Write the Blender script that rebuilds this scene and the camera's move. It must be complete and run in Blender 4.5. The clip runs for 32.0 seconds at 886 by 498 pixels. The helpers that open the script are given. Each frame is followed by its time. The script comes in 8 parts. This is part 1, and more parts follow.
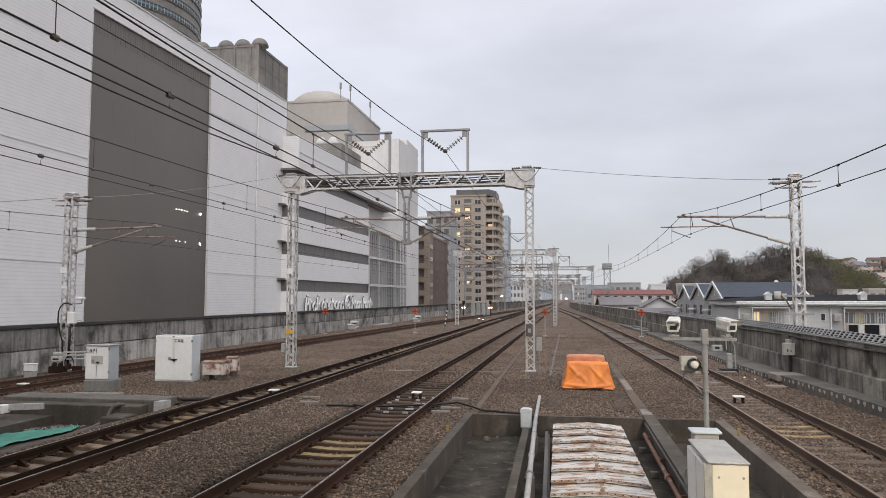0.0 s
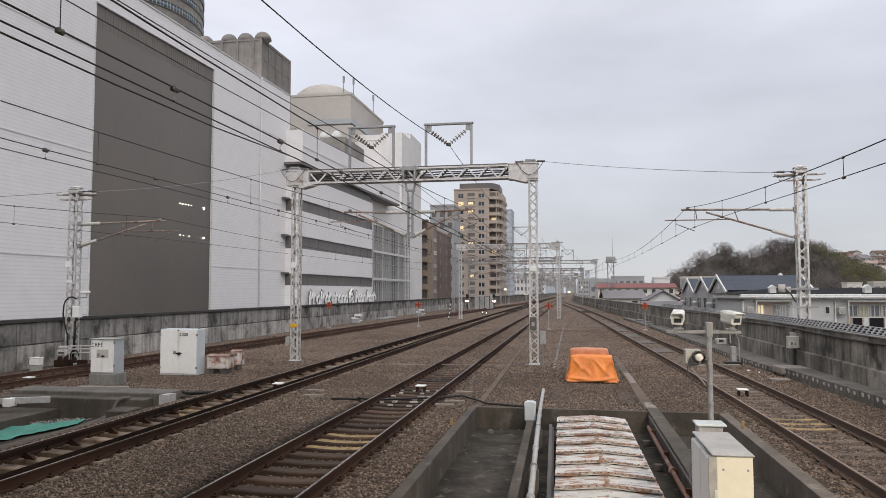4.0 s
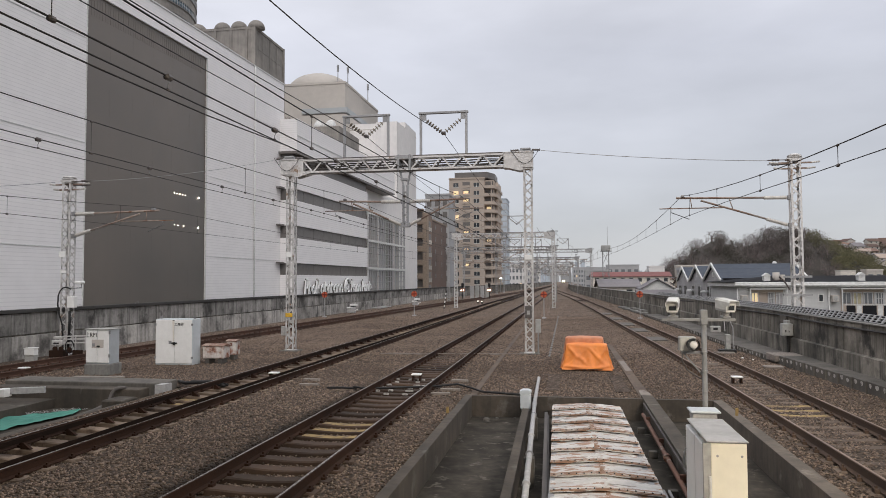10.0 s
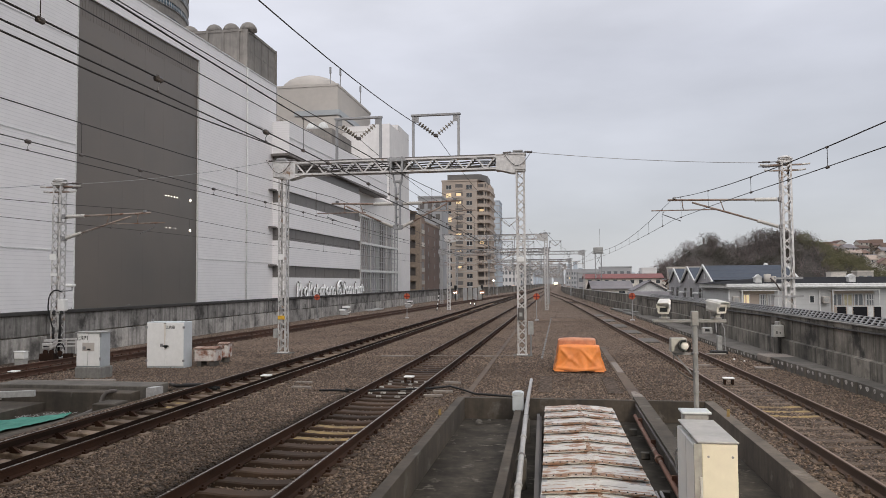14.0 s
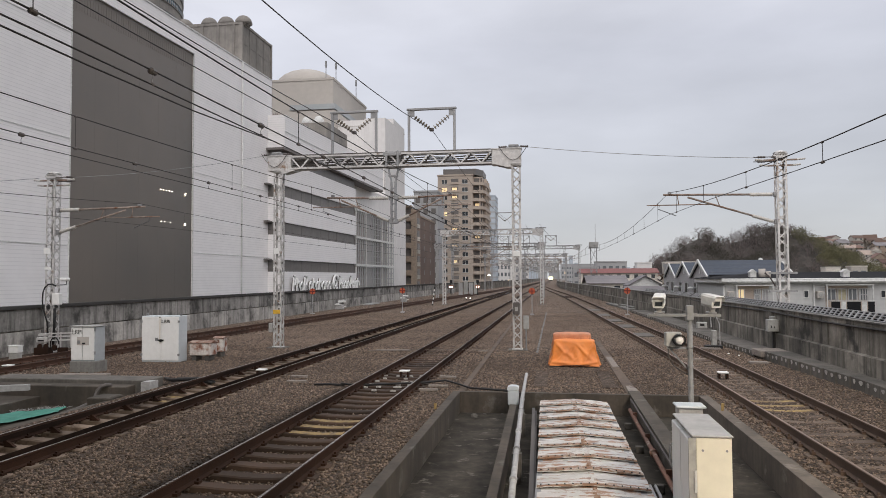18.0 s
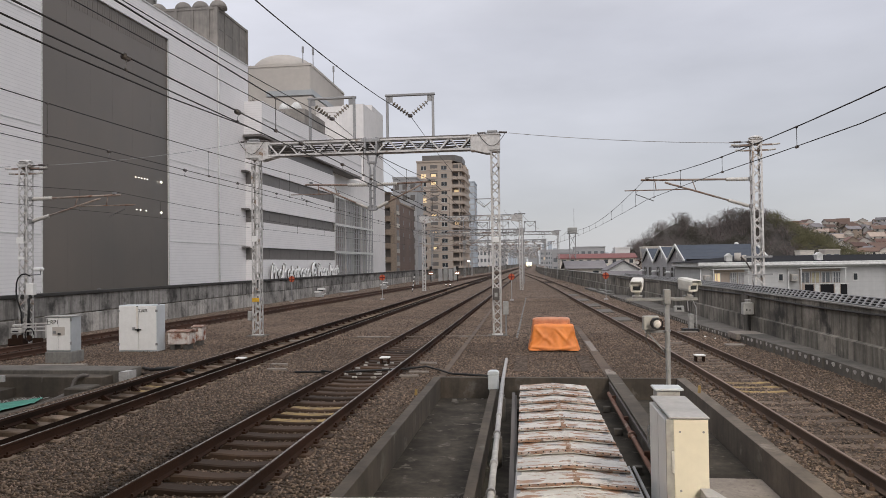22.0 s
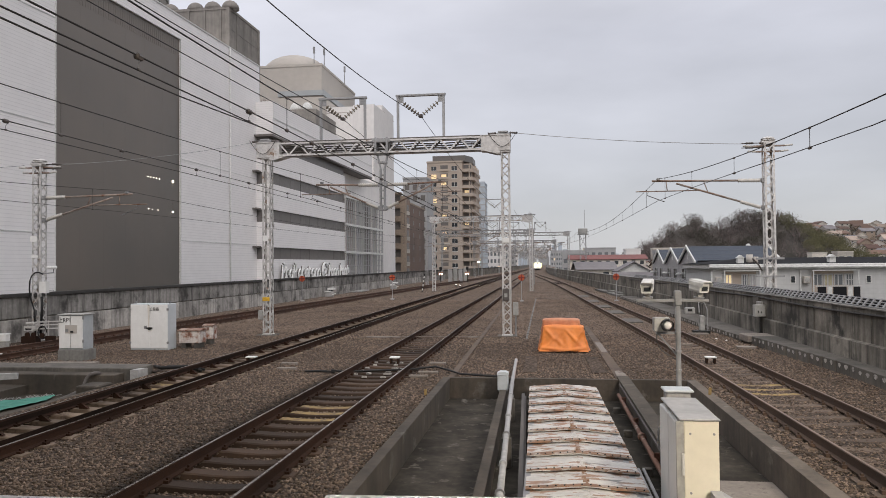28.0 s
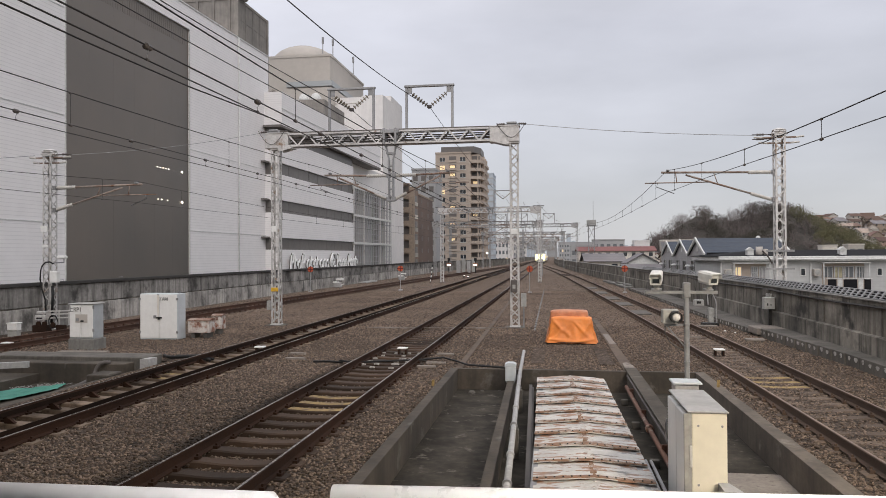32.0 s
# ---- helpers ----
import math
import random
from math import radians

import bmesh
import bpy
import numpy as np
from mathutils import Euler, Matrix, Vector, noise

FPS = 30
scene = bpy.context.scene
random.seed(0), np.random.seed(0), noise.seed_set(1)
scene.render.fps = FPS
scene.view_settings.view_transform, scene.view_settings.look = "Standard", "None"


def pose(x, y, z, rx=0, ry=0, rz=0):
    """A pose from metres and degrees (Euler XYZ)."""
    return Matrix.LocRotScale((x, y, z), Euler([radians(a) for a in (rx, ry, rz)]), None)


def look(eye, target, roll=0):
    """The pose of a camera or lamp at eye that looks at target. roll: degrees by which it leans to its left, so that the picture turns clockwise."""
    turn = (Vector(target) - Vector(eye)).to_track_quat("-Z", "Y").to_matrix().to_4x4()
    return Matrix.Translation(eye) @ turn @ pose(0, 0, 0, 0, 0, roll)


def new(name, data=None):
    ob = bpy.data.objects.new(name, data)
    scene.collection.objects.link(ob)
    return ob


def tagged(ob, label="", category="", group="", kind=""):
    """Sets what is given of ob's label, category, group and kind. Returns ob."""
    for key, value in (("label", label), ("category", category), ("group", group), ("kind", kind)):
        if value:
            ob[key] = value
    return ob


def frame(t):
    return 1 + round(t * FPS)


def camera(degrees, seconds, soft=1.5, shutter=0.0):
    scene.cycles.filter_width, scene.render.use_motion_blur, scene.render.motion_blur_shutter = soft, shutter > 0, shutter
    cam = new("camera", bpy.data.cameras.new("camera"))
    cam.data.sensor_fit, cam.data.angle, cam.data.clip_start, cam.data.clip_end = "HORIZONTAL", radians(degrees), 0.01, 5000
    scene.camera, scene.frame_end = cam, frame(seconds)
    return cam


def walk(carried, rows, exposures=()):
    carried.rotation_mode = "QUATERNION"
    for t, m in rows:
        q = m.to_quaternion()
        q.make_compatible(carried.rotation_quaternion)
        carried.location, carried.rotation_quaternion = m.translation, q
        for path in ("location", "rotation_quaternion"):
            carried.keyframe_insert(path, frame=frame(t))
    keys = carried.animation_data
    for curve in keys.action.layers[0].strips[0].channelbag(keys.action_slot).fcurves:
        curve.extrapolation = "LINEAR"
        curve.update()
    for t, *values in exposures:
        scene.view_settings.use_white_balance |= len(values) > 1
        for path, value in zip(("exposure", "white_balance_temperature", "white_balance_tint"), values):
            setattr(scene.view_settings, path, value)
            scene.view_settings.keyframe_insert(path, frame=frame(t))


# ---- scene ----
cam = camera(63.4, 32.0, soft=0.85)

# the camera's way: seconds, place, pitch, heading, lean
PATH = [
    (0.0, -0.005, 0.002, 3.000, 93.919, 9.849, 0.000),
    (0.5, -0.010, 0.006, 2.998, 93.832, 9.836, 0.109),
    (1.0, -0.013, 0.011, 2.994, 93.705, 9.798, 0.183),
    (1.5, -0.017, 0.012, 2.991, 93.596, 9.722, 0.230),
    (2.0, -0.020, 0.010, 2.989, 93.474, 9.658, 0.192),
    (2.5, -0.022, 0.006, 2.991, 93.348, 9.689, 0.158),
    (3.0, -0.022, 0.002, 2.993, 93.331, 9.815, 0.119),
    (3.5, -0.018, -0.004, 2.993, 93.339, 9.974, 0.024),
    (5.5, -0.012, -0.009, 2.992, 93.739, 10.411, -0.202),
    (6.0, -0.008, -0.013, 2.990, 93.722, 10.443, -0.152),
    (6.5, -0.007, -0.012, 2.988, 93.503, 10.424, -0.110),
    (7.0, -0.008, -0.009, 2.985, 93.160, 10.336, -0.111),
    (7.5, -0.009, -0.003, 2.984, 92.831, 10.145, -0.162),
    (8.0, -0.010, 0.001, 2.982, 92.607, 9.954, -0.232),
    (8.5, -0.013, 0.003, 2.982, 92.462, 9.813, -0.229),
    (9.0, -0.015, 0.002, 2.982, 92.460, 9.778, -0.216),
    (9.5, -0.018, -0.002, 2.984, 92.481, 9.766, -0.198),
    (10.0, -0.018, -0.004, 2.985, 92.559, 9.744, -0.271),
    (10.5, -0.015, -0.006, 2.985, 92.649, 9.662, -0.350),
    (11.0, -0.010, -0.004, 2.983, 92.720, 9.598, -0.460),
    (11.5, -0.005, -0.003, 2.981, 92.753, 9.541, -0.571),
    (12.0, -0.002, -0.002, 2.980, 92.726, 9.484, -0.643),
    (12.5, -0.002, -0.003, 2.981, 92.705, 9.378, -0.585),
    (13.0, -0.002, -0.004, 2.982, 92.686, 9.266, -0.575),
    (13.5, -0.003, -0.003, 2.981, 92.712, 9.197, -0.497),
    (14.0, -0.001, -0.001, 2.980, 92.735, 9.177, -0.384),
    (14.5, -0.000, 0.003, 2.979, 92.686, 9.200, -0.293),
    (16.5, 0.002, 0.007, 2.978, 92.424, 9.092, -0.405),
    (17.0, 0.003, 0.010, 2.977, 92.419, 9.081, -0.411),
    (17.5, 0.002, 0.010, 2.977, 92.353, 8.991, -0.396),
    (18.0, -0.001, 0.009, 2.975, 92.295, 8.832, -0.314),
    (18.5, -0.004, 0.009, 2.974, 92.201, 8.627, -0.298),
    (19.0, -0.007, 0.008, 2.972, 92.067, 8.424, -0.315),
    (19.5, -0.007, 0.009, 2.970, 91.923, 8.212, -0.404),
    (20.0, -0.006, 0.009, 2.968, 91.796, 7.907, -0.548),
    (20.5, -0.003, 0.009, 2.967, 91.687, 7.647, -0.712),
    (21.0, -0.001, 0.006, 2.968, 91.580, 7.400, -0.820),
    (21.5, 0.000, 0.003, 2.970, 91.413, 7.261, -0.860),
    (22.0, 0.000, 0.004, 2.971, 91.202, 7.209, -0.799),
    (22.5, -0.000, 0.009, 2.970, 90.994, 7.248, -0.740),
    (23.0, 0.000, 0.014, 2.968, 90.834, 7.346, -0.669),
    (23.5, 0.002, 0.016, 2.968, 90.792, 7.532, -0.762),
    (24.0, 0.002, 0.012, 2.969, 90.841, 7.776, -0.891),
    (24.5, 0.000, 0.007, 2.970, 91.000, 8.073, -0.952),
    (25.0, -0.003, 0.003, 2.969, 91.069, 8.286, -0.909),
    (25.5, -0.004, 0.002, 2.969, 91.098, 8.390, -0.857),
    (27.5, -0.003, 0.002, 2.967, 91.211, 8.159, -0.558),
    (28.0, -0.000, 0.001, 2.967, 91.244, 8.008, -0.527),
    (28.5, 0.001, 0.003, 2.967, 91.265, 7.872, -0.442),
    (29.0, -0.000, 0.003, 2.967, 91.198, 7.800, -0.324),
    (29.5, -0.002, 0.006, 2.966, 91.066, 7.795, -0.216),
    (30.0, -0.003, 0.011, 2.966, 90.891, 7.868, -0.158),
    (30.5, -0.004, 0.016, 2.964, 90.710, 7.988, -0.168),
    (31.0, -0.004, 0.019, 2.963, 90.585, 8.150, -0.261),
    (31.5, -0.003, 0.016, 2.963, 90.522, 8.355, -0.314),
    (32.0, 0.000, 0.011, 2.964, 90.542, 8.669, -0.317),
]
walk(cam, [(t, Matrix.Translation((x, y, z)) @ Euler((radians(p), 0, radians(h))).to_matrix().to_4x4() @ pose(0, 0, 0, 0, 0, r))
           for t, x, y, z, p, h, r in PATH],
     [(0, 0.08, 6620, 11.5), (6, 0.05, 6620, 11.5), (9, -0.02, 6640, 11.5), (20, -0.04, 6680, 12), (23, -0.10, 6720, 12.5), (27, -0.06, 6720, 12.5), (32, -0.01, 6720, 12.5)])

# ---- light: a dull, evenly overcast afternoon ----
world = bpy.data.worlds.new("overcast_sky")
scene.world = world
world.use_nodes = True
wn, wl = world.node_tree.nodes, world.node_tree.links
wn.clear()
w_out = wn.new("ShaderNodeOutputWorld")
w_bg = wn.new("ShaderNodeBackground")
w_tc = wn.new("ShaderNodeTexCoord")
w_sep = wn.new("ShaderNodeSeparateXYZ")
wl.new(w_tc.outputs["Generated"], w_sep.inputs[0])
w_sky = wn.new("ShaderNodeTexSky")
w_sky.sky_type = "NISHITA"
w_sky.sun_disc = False
w_sky.sun_elevation = radians(24)
w_sky.sun_rotation = radians(201)
w_ramp = wn.new("ShaderNodeValToRGB")          # cloud deck, brighter overhead than at the horizon
wl.new(w_sep.outputs[2], w_ramp.inputs[0])
w_ramp.color_ramp.elements[0].position, w_ramp.color_ramp.elements[0].color = 0.0, (0.555, 0.58, 0.622, 1)
w_ramp.color_ramp.elements[1].position, w_ramp.color_ramp.elements[1].color = 1.0, (1.45, 1.48, 1.55, 1)
w_mid = w_ramp.color_ramp.elements.new(0.3)
w_mid.color = (0.67, 0.70, 0.785, 1)
w_map = wn.new("ShaderNodeMapping")
w_map.inputs["Scale"].default_value = (1.6, 1.6, 5.0)
wl.new(w_tc.outputs["Generated"], w_map.inputs[0])
w_noise = wn.new("ShaderNodeTexNoise")
w_noise.inputs["Scale"].default_value = 1.7
w_noise.inputs["Detail"].default_value = 5
w_noise.inputs["Roughness"].default_value = 0.5
wl.new(w_map.outputs[0], w_noise.inputs[0])
w_cl = wn.new("ShaderNodeMapRange")
w_cl.inputs[1].default_value, w_cl.inputs[2].default_value = 0.3, 0.7
w_cl.inputs[3].default_value, w_cl.inputs[4].default_value = 0.88, 1.13
wl.new(w_noise.outputs[0], w_cl.inputs[0])
w_mul = wn.new("ShaderNodeVectorMath")
w_mul.operation = "SCALE"
wl.new(w_ramp.outputs[0], w_mul.inputs[0])
w_side = wn.new("ShaderNodeMapRange")             # the deck is thicker to the east
w_side.inputs[1].default_value, w_side.inputs[2].default_value = -0.6, 0.7
w_side.inputs[3].default_value, w_side.inputs[4].default_value = 1.11, 0.83
wl.new(w_sep.outputs[0], w_side.inputs[0])
w_both = wn.new("ShaderNodeMath")
w_both.operation = "MULTIPLY"
wl.new(w_cl.outputs[0], w_both.inputs[0])
wl.new(w_side.outputs[0], w_both.inputs[1])
wl.new(w_both.outputs[0], w_mul.inputs["Scale"])
w_blue = wn.new("ShaderNodeVectorMath")
w_blue.operation = "SCALE"
wl.new(w_sky.outputs[0], w_blue.inputs[0])
w_blue.inputs["Scale"].default_value = 0.012
w_add = wn.new("ShaderNodeVectorMath")
w_add.operation = "ADD"
wl.new(w_mul.outputs[0], w_add.inputs[0])
wl.new(w_blue.outputs[0], w_add.inputs[1])
wl.new(w_add.outputs[0], w_bg.inputs[0])
w_bg.inputs[1].default_value = 0.95
wl.new(w_bg.outputs[0], w_out.inputs[0])

sun = new("sun", bpy.data.lights.new("sun", "SUN"))
sun.data.energy, sun.data.angle, sun.data.color = 0.95, radians(40), (1.0, 0.95, 0.9)
sun.matrix_world = look((0, 0, 0), (-0.25, 0.65, -0.6))

lamp_data = bpy.data.lights.new("platform_lamp_light", "AREA")     # unseen strip lamp under the canopy, inferred from its warm light
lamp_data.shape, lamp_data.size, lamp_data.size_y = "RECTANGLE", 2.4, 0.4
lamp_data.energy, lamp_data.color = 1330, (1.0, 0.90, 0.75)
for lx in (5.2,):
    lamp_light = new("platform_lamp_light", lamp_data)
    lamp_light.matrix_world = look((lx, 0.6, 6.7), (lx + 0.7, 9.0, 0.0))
gate_fill = bpy.data.lights.new("gate_fill_light", "AREA")     # unseen fill lamp added to whiten the gate rail
gate_fill.shape, gate_fill.size, gate_fill.size_y = "RECTANGLE", 2.6, 0.3
gate_fill.energy, gate_fill.color = 34, (1.0, 0.97, 0.94)
gate_fill_ob = new("gate_fill_light", gate_fill)
gate_fill.spread = radians(66)
gate_fill_ob.matrix_world = look((0.75, 0.3, 4.7), (0.75, 1.75, 2.3))


# ---- materials ----
def surf(name, c1, c2=None, rough=0.8, metal=0.0, big=0.4, fine=14.0, mix=1.0, bump=0.25, streak=0.0, streak_col=(0.03, 0.03, 0.03),
         spots=0.0, spot_col=(0.1, 0.05, 0.02), spot_scale=2.0, vary=0.0, island=0.0, world_space=True, ribs=None, cells=0.0, grain=0.18, spec=0.4):
    """A worn surface: two tones at a broad and a fine scale, vertical streaks, spots of rust or dirt, ribs, stone cells, relief."""
    m = bpy.data.materials.new(name)
    m.use_nodes = True
    n, l = m.node_tree.nodes, m.node_tree.links
    b = n["Principled BSDF"]
    b.inputs["Roughness"].default_value = rough
    b.inputs["Metallic"].default_value = metal
    b.inputs["Specular IOR Level"].default_value = spec
    c2 = c2 or tuple(x * 0.75 for x in c1)
    if world_space:
        co = n.new("ShaderNodeNewGeometry").outputs["Position"]
    else:
        co = n.new("ShaderNodeTexCoord").outputs["Object"]

    def tex(scale, detail=4, rough_=0.55, vec=None):
        t = n.new("ShaderNodeTexNoise")
        t.inputs["Scale"].default_value, t.inputs["Detail"].default_value, t.inputs["Roughness"].default_value = scale, detail, rough_
        l.new(vec or co, t.inputs["Vector"])
        return t.outputs[0]

    def span(v, a, z, lo=0.0, hi=1.0):
        r = n.new("ShaderNodeMapRange")
        for k, x in enumerate((a, z, lo, hi)):
            r.inputs[k + 1].default_value = x
        l.new(v, r.inputs[0])
        return r.outputs[0]

    def blend(f, a, z, kind="MIX"):
        x = n.new("ShaderNodeMix")
        x.data_type, x.blend_type = "RGBA", kind
        if isinstance(f, float):
            x.inputs[0].default_value = f
        else:
            l.new(f, x.inputs[0])
        for sock, v in ((x.inputs[6], a), (x.inputs[7], z)):
            if isinstance(v, tuple):
                sock.default_value = (*v, 1)
            else:
                l.new(v, sock)
        return x.outputs[2]

    def times(a, k):
        q = n.new("ShaderNodeMath")
        q.operation = "MULTIPLY"
        l.new(a, q.inputs[0])
        if isinstance(k, float):
            q.inputs[1].default_value = k
        else:
            l.new(k, q.inputs[1])
        return q.outputs[0]

    broad = tex(big)
    col = blend(span(broad, 0.35, 0.65, 0.0, mix), c1, c2)
    fine_v = tex(fine, 5, 0.6)
    g = span(fine_v, 0.3, 0.7, 1 - grain, 1 + grain)
    height = fine_v
    if cells:
        v = n.new("ShaderNodeTexVoronoi")
        v.inputs["Scale"].default_value = cells
        l.new(co, v.inputs["Vector"])
        cell = n.new("ShaderNodeSeparateColor")
        l.new(v.outputs["Color"], cell.inputs[0])
        g2 = span(cell.outputs[0], 0, 1, 0.55, 1.5)
        g = times(g, g2)
        # tone falls towards cell edges, standing for shade between stones
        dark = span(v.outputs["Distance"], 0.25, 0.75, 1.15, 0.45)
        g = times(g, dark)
        height = span(v.outputs["Distance"], 0.0, 0.8, 1.0, 0.0)
    if ribs:
        pitch, depth = ribs
        w = n.new("ShaderNodeTexWave")
        w.bands_direction = "Z"
        w.wave_profile = "SAW"
        w.inputs["Scale"].default_value = 1 / (pitch * 3.183)
        l.new(co, w.inputs["Vector"])
        g = times(g, span(w.outputs["Fac"], 0.75, 1.0, 1.0, 1 - depth))
        height = w.outputs["Fac"]
    if vary:
        info = n.new("ShaderNodeObjectInfo")
        g = times(g, span(info.outputs["Random"], 0, 1, 1 - vary, 1 + vary))
    if island:
        geo = n.new("ShaderNodeNewGeometry")
        g = times(g, span(geo.outputs["Random Per Island"], 0, 1, 1 - island, 1 + island))
    if streak:
        mp = n.new("ShaderNodeMapping")
        mp.inputs["Scale"].default_value = (2.2, 2.2, 0.16)
        l.new(co, mp.inputs[0])
        s = tex(1.6, 6, 0.65, mp.outputs[0])
        col = blend(span(s, 0.45, 0.72, 0.0, streak), col, streak_col)
    if spots:
        s = tex(spot_scale, 6, 0.65)
        col = blend(span(s, 0.62 - 0.22 * spots, 0.70 - 0.1 * spots), col, spot_col)
    sc = n.new("ShaderNodeVectorMath")
    sc.operation = "SCALE"
    l.new(col, sc.inputs[0])
    l.new(g, sc.inputs["Scale"])
    l.new(sc.outputs[0], b.inputs["Base Color"])
    rr = span(fine_v, 0.3, 0.7, max(0.05, rough - 0.1), min(1.0, rough + 0.1))
    l.new(rr, b.inputs["Roughness"])
    if bump:
        bp = n.new("ShaderNodeBump")
        bp.inputs["Strength"].default_value = bump
        bp.inputs["Distance"].default_value = 0.03 if cells else 0.012
        l.new(height, bp.inputs["Height"])
        l.new(bp.outputs[0], b.inputs["Normal"])
    return m


def glow(name, col, strength):
    m = bpy.data.materials.new(name)
    m.use_nodes = True
    b = m.node_tree.nodes["Principled BSDF"]
    b.inputs["Base Color"].default_value = (*col, 1)
    b.inputs["Emission Color"].default_value = (*col, 1)
    b.inputs["Emission Strength"].default_value = strength
    return m


def glass(name, col, rough=0.08):
    m = bpy.data.materials.new(name)
    m.use_nodes = True
    b = m.node_tree.nodes["Principled BSDF"]
    b.inputs["Base Color"].default_value = (*col, 1)
    b.inputs["Roughness"].default_value = rough
    b.inputs["Specular IOR Level"].default_value = 0.7
    return m


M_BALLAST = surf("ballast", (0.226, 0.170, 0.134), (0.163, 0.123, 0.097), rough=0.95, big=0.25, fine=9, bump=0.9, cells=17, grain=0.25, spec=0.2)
# bed under the stones, coloured dark to stand for shade in their gaps
M_UNDER = surf("dark_ballast_gaps", (0.130, 0.097, 0.075), (0.082, 0.062, 0.049), rough=0.95, big=0.25, fine=9, bump=0.9, cells=17, grain=0.25, spec=0.2)
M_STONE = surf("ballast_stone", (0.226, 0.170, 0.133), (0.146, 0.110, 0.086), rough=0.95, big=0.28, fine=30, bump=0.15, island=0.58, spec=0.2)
M_RAIL = surf("rusty_rail", (0.052, 0.0265, 0.017), (0.025, 0.0138, 0.0095), spec=0.15, rough=0.85, metal=0.0, fine=25)
M_RUSTRAIL = surf("brown_rusted_rail", (0.112, 0.072, 0.051), (0.070, 0.047, 0.035), rough=0.85, fine=25)
M_DARKRUST = surf("dark_red_brown_rail", (0.092, 0.046, 0.030), (0.055, 0.030, 0.020), rough=0.85, fine=25)
M_RUSTTOP = surf("dull_brown_railhead", (0.26, 0.19, 0.145), (0.17, 0.12, 0.09), rough=0.5, metal=0.3, fine=25, bump=0.05)
M_RAILTOP = surf("worn_railhead", (0.36, 0.335, 0.315), (0.24, 0.215, 0.195), rough=0.25, metal=0.8, fine=25, bump=0.05)
M_SLEEPER = surf("concrete_sleeper", (0.071, 0.044, 0.029), (0.038, 0.025, 0.018), rough=0.9, fine=20, vary=0.35, spots=0.35, spot_col=(0.06, 0.04, 0.03))
M_DUSTSLEEPER = surf("ballast_dusted_sleeper", (0.152, 0.113, 0.086), (0.098, 0.073, 0.056), rough=0.92, fine=20, vary=0.25, spots=0.4, spot_col=(0.07, 0.05, 0.04))
M_PALESLEEPER = surf("dusty_tan_sleeper", (0.215, 0.160, 0.118), (0.135, 0.100, 0.076), rough=0.9, fine=20, vary=0.35, spots=0.3, spot_col=(0.07, 0.05, 0.04))
M_YELLOW = surf("worn_yellow_sleeper_paint", (0.38, 0.265, 0.105), (0.20, 0.14, 0.072), rough=0.85, fine=20, big=2.0, spots=0.5, spot_col=(0.12, 0.09, 0.07), spot_scale=6)
M_CONC = surf("weathered_concrete", (0.165, 0.150, 0.132), (0.095, 0.088, 0.078), rough=0.9, big=0.7, fine=12, streak=0.5, streak_col=(0.035, 0.034, 0.032))
M_WALLC = surf("stained_parapet_concrete", (0.31, 0.284, 0.245), (0.108, 0.100, 0.086), rough=0.92, big=0.55, fine=8, streak=1.0, streak_col=(0.040, 0.038, 0.032), spots=0.35, spot_col=(0.045, 0.043, 0.039), spot_scale=0.6)
M_COPING = surf("dark_coping", (0.060, 0.058, 0.055), (0.040, 0.038, 0.036), rough=0.85, fine=12)
M_COPING_L = surf("grey_coping", (0.23, 0.225, 0.21), (0.16, 0.155, 0.145), rough=0.85, fine=12, streak=0.4)
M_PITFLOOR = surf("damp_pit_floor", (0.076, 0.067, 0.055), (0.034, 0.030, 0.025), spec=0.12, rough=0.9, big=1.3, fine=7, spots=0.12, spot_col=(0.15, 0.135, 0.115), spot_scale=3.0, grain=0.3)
M_STEEL = surf("pale_grey_painted_steel", (0.65, 0.635, 0.62), (0.49, 0.478, 0.465), rough=0.5, metal=0.15, fine=10, spots=0.12, spot_col=(0.25, 0.16, 0.10), bump=0.05, world_space=True)
M_GALV = surf("galvanised_steel", (0.36, 0.36, 0.36), (0.25, 0.25, 0.255), rough=0.5, metal=0.5, fine=16, bump=0.05)
M_RUSTARM = surf("rusting_cantilever_tube", (0.37, 0.32, 0.28), (0.23, 0.155, 0.118), rough=0.65, metal=0.3, big=2.5, fine=14, spots=0.4, spot_col=(0.17, 0.08, 0.045), spot_scale=3)
M_INSUL = surf("porcelain_insulator", (0.56, 0.54, 0.50), (0.42, 0.40, 0.37), rough=0.35, fine=10, bump=0.0)
M_DARKINS = surf("brown_disc_insulator", (0.10, 0.085, 0.08), (0.07, 0.06, 0.055), rough=0.35, fine=10, bump=0.0)
M_BRONZEINS = surf("bronze_brown_disc_insulator", (0.235, 0.20, 0.155), (0.16, 0.135, 0.105), rough=0.35, fine=10, bump=0.0)
M_WIRE = surf("dark_copper_wire", (0.045, 0.040, 0.038), (0.03, 0.027, 0.026), rough=0.6, metal=0.4, fine=10, bump=0.0)
M_WHITE = surf("white_painted_cabinet", (0.80, 0.80, 0.78), (0.75, 0.75, 0.73), rough=0.45, big=1.2, fine=8, bump=0.02, grain=0.04, streak=0.05, streak_col=(0.35, 0.30, 0.24))
M_RUSTRUN = surf("tan_rust_run", (0.66, 0.61, 0.53), (0.74, 0.72, 0.68), rough=0.5, big=2.5, fine=12, bump=0.02, grain=0.06, streak=0.3, streak_col=(0.50, 0.40, 0.28))
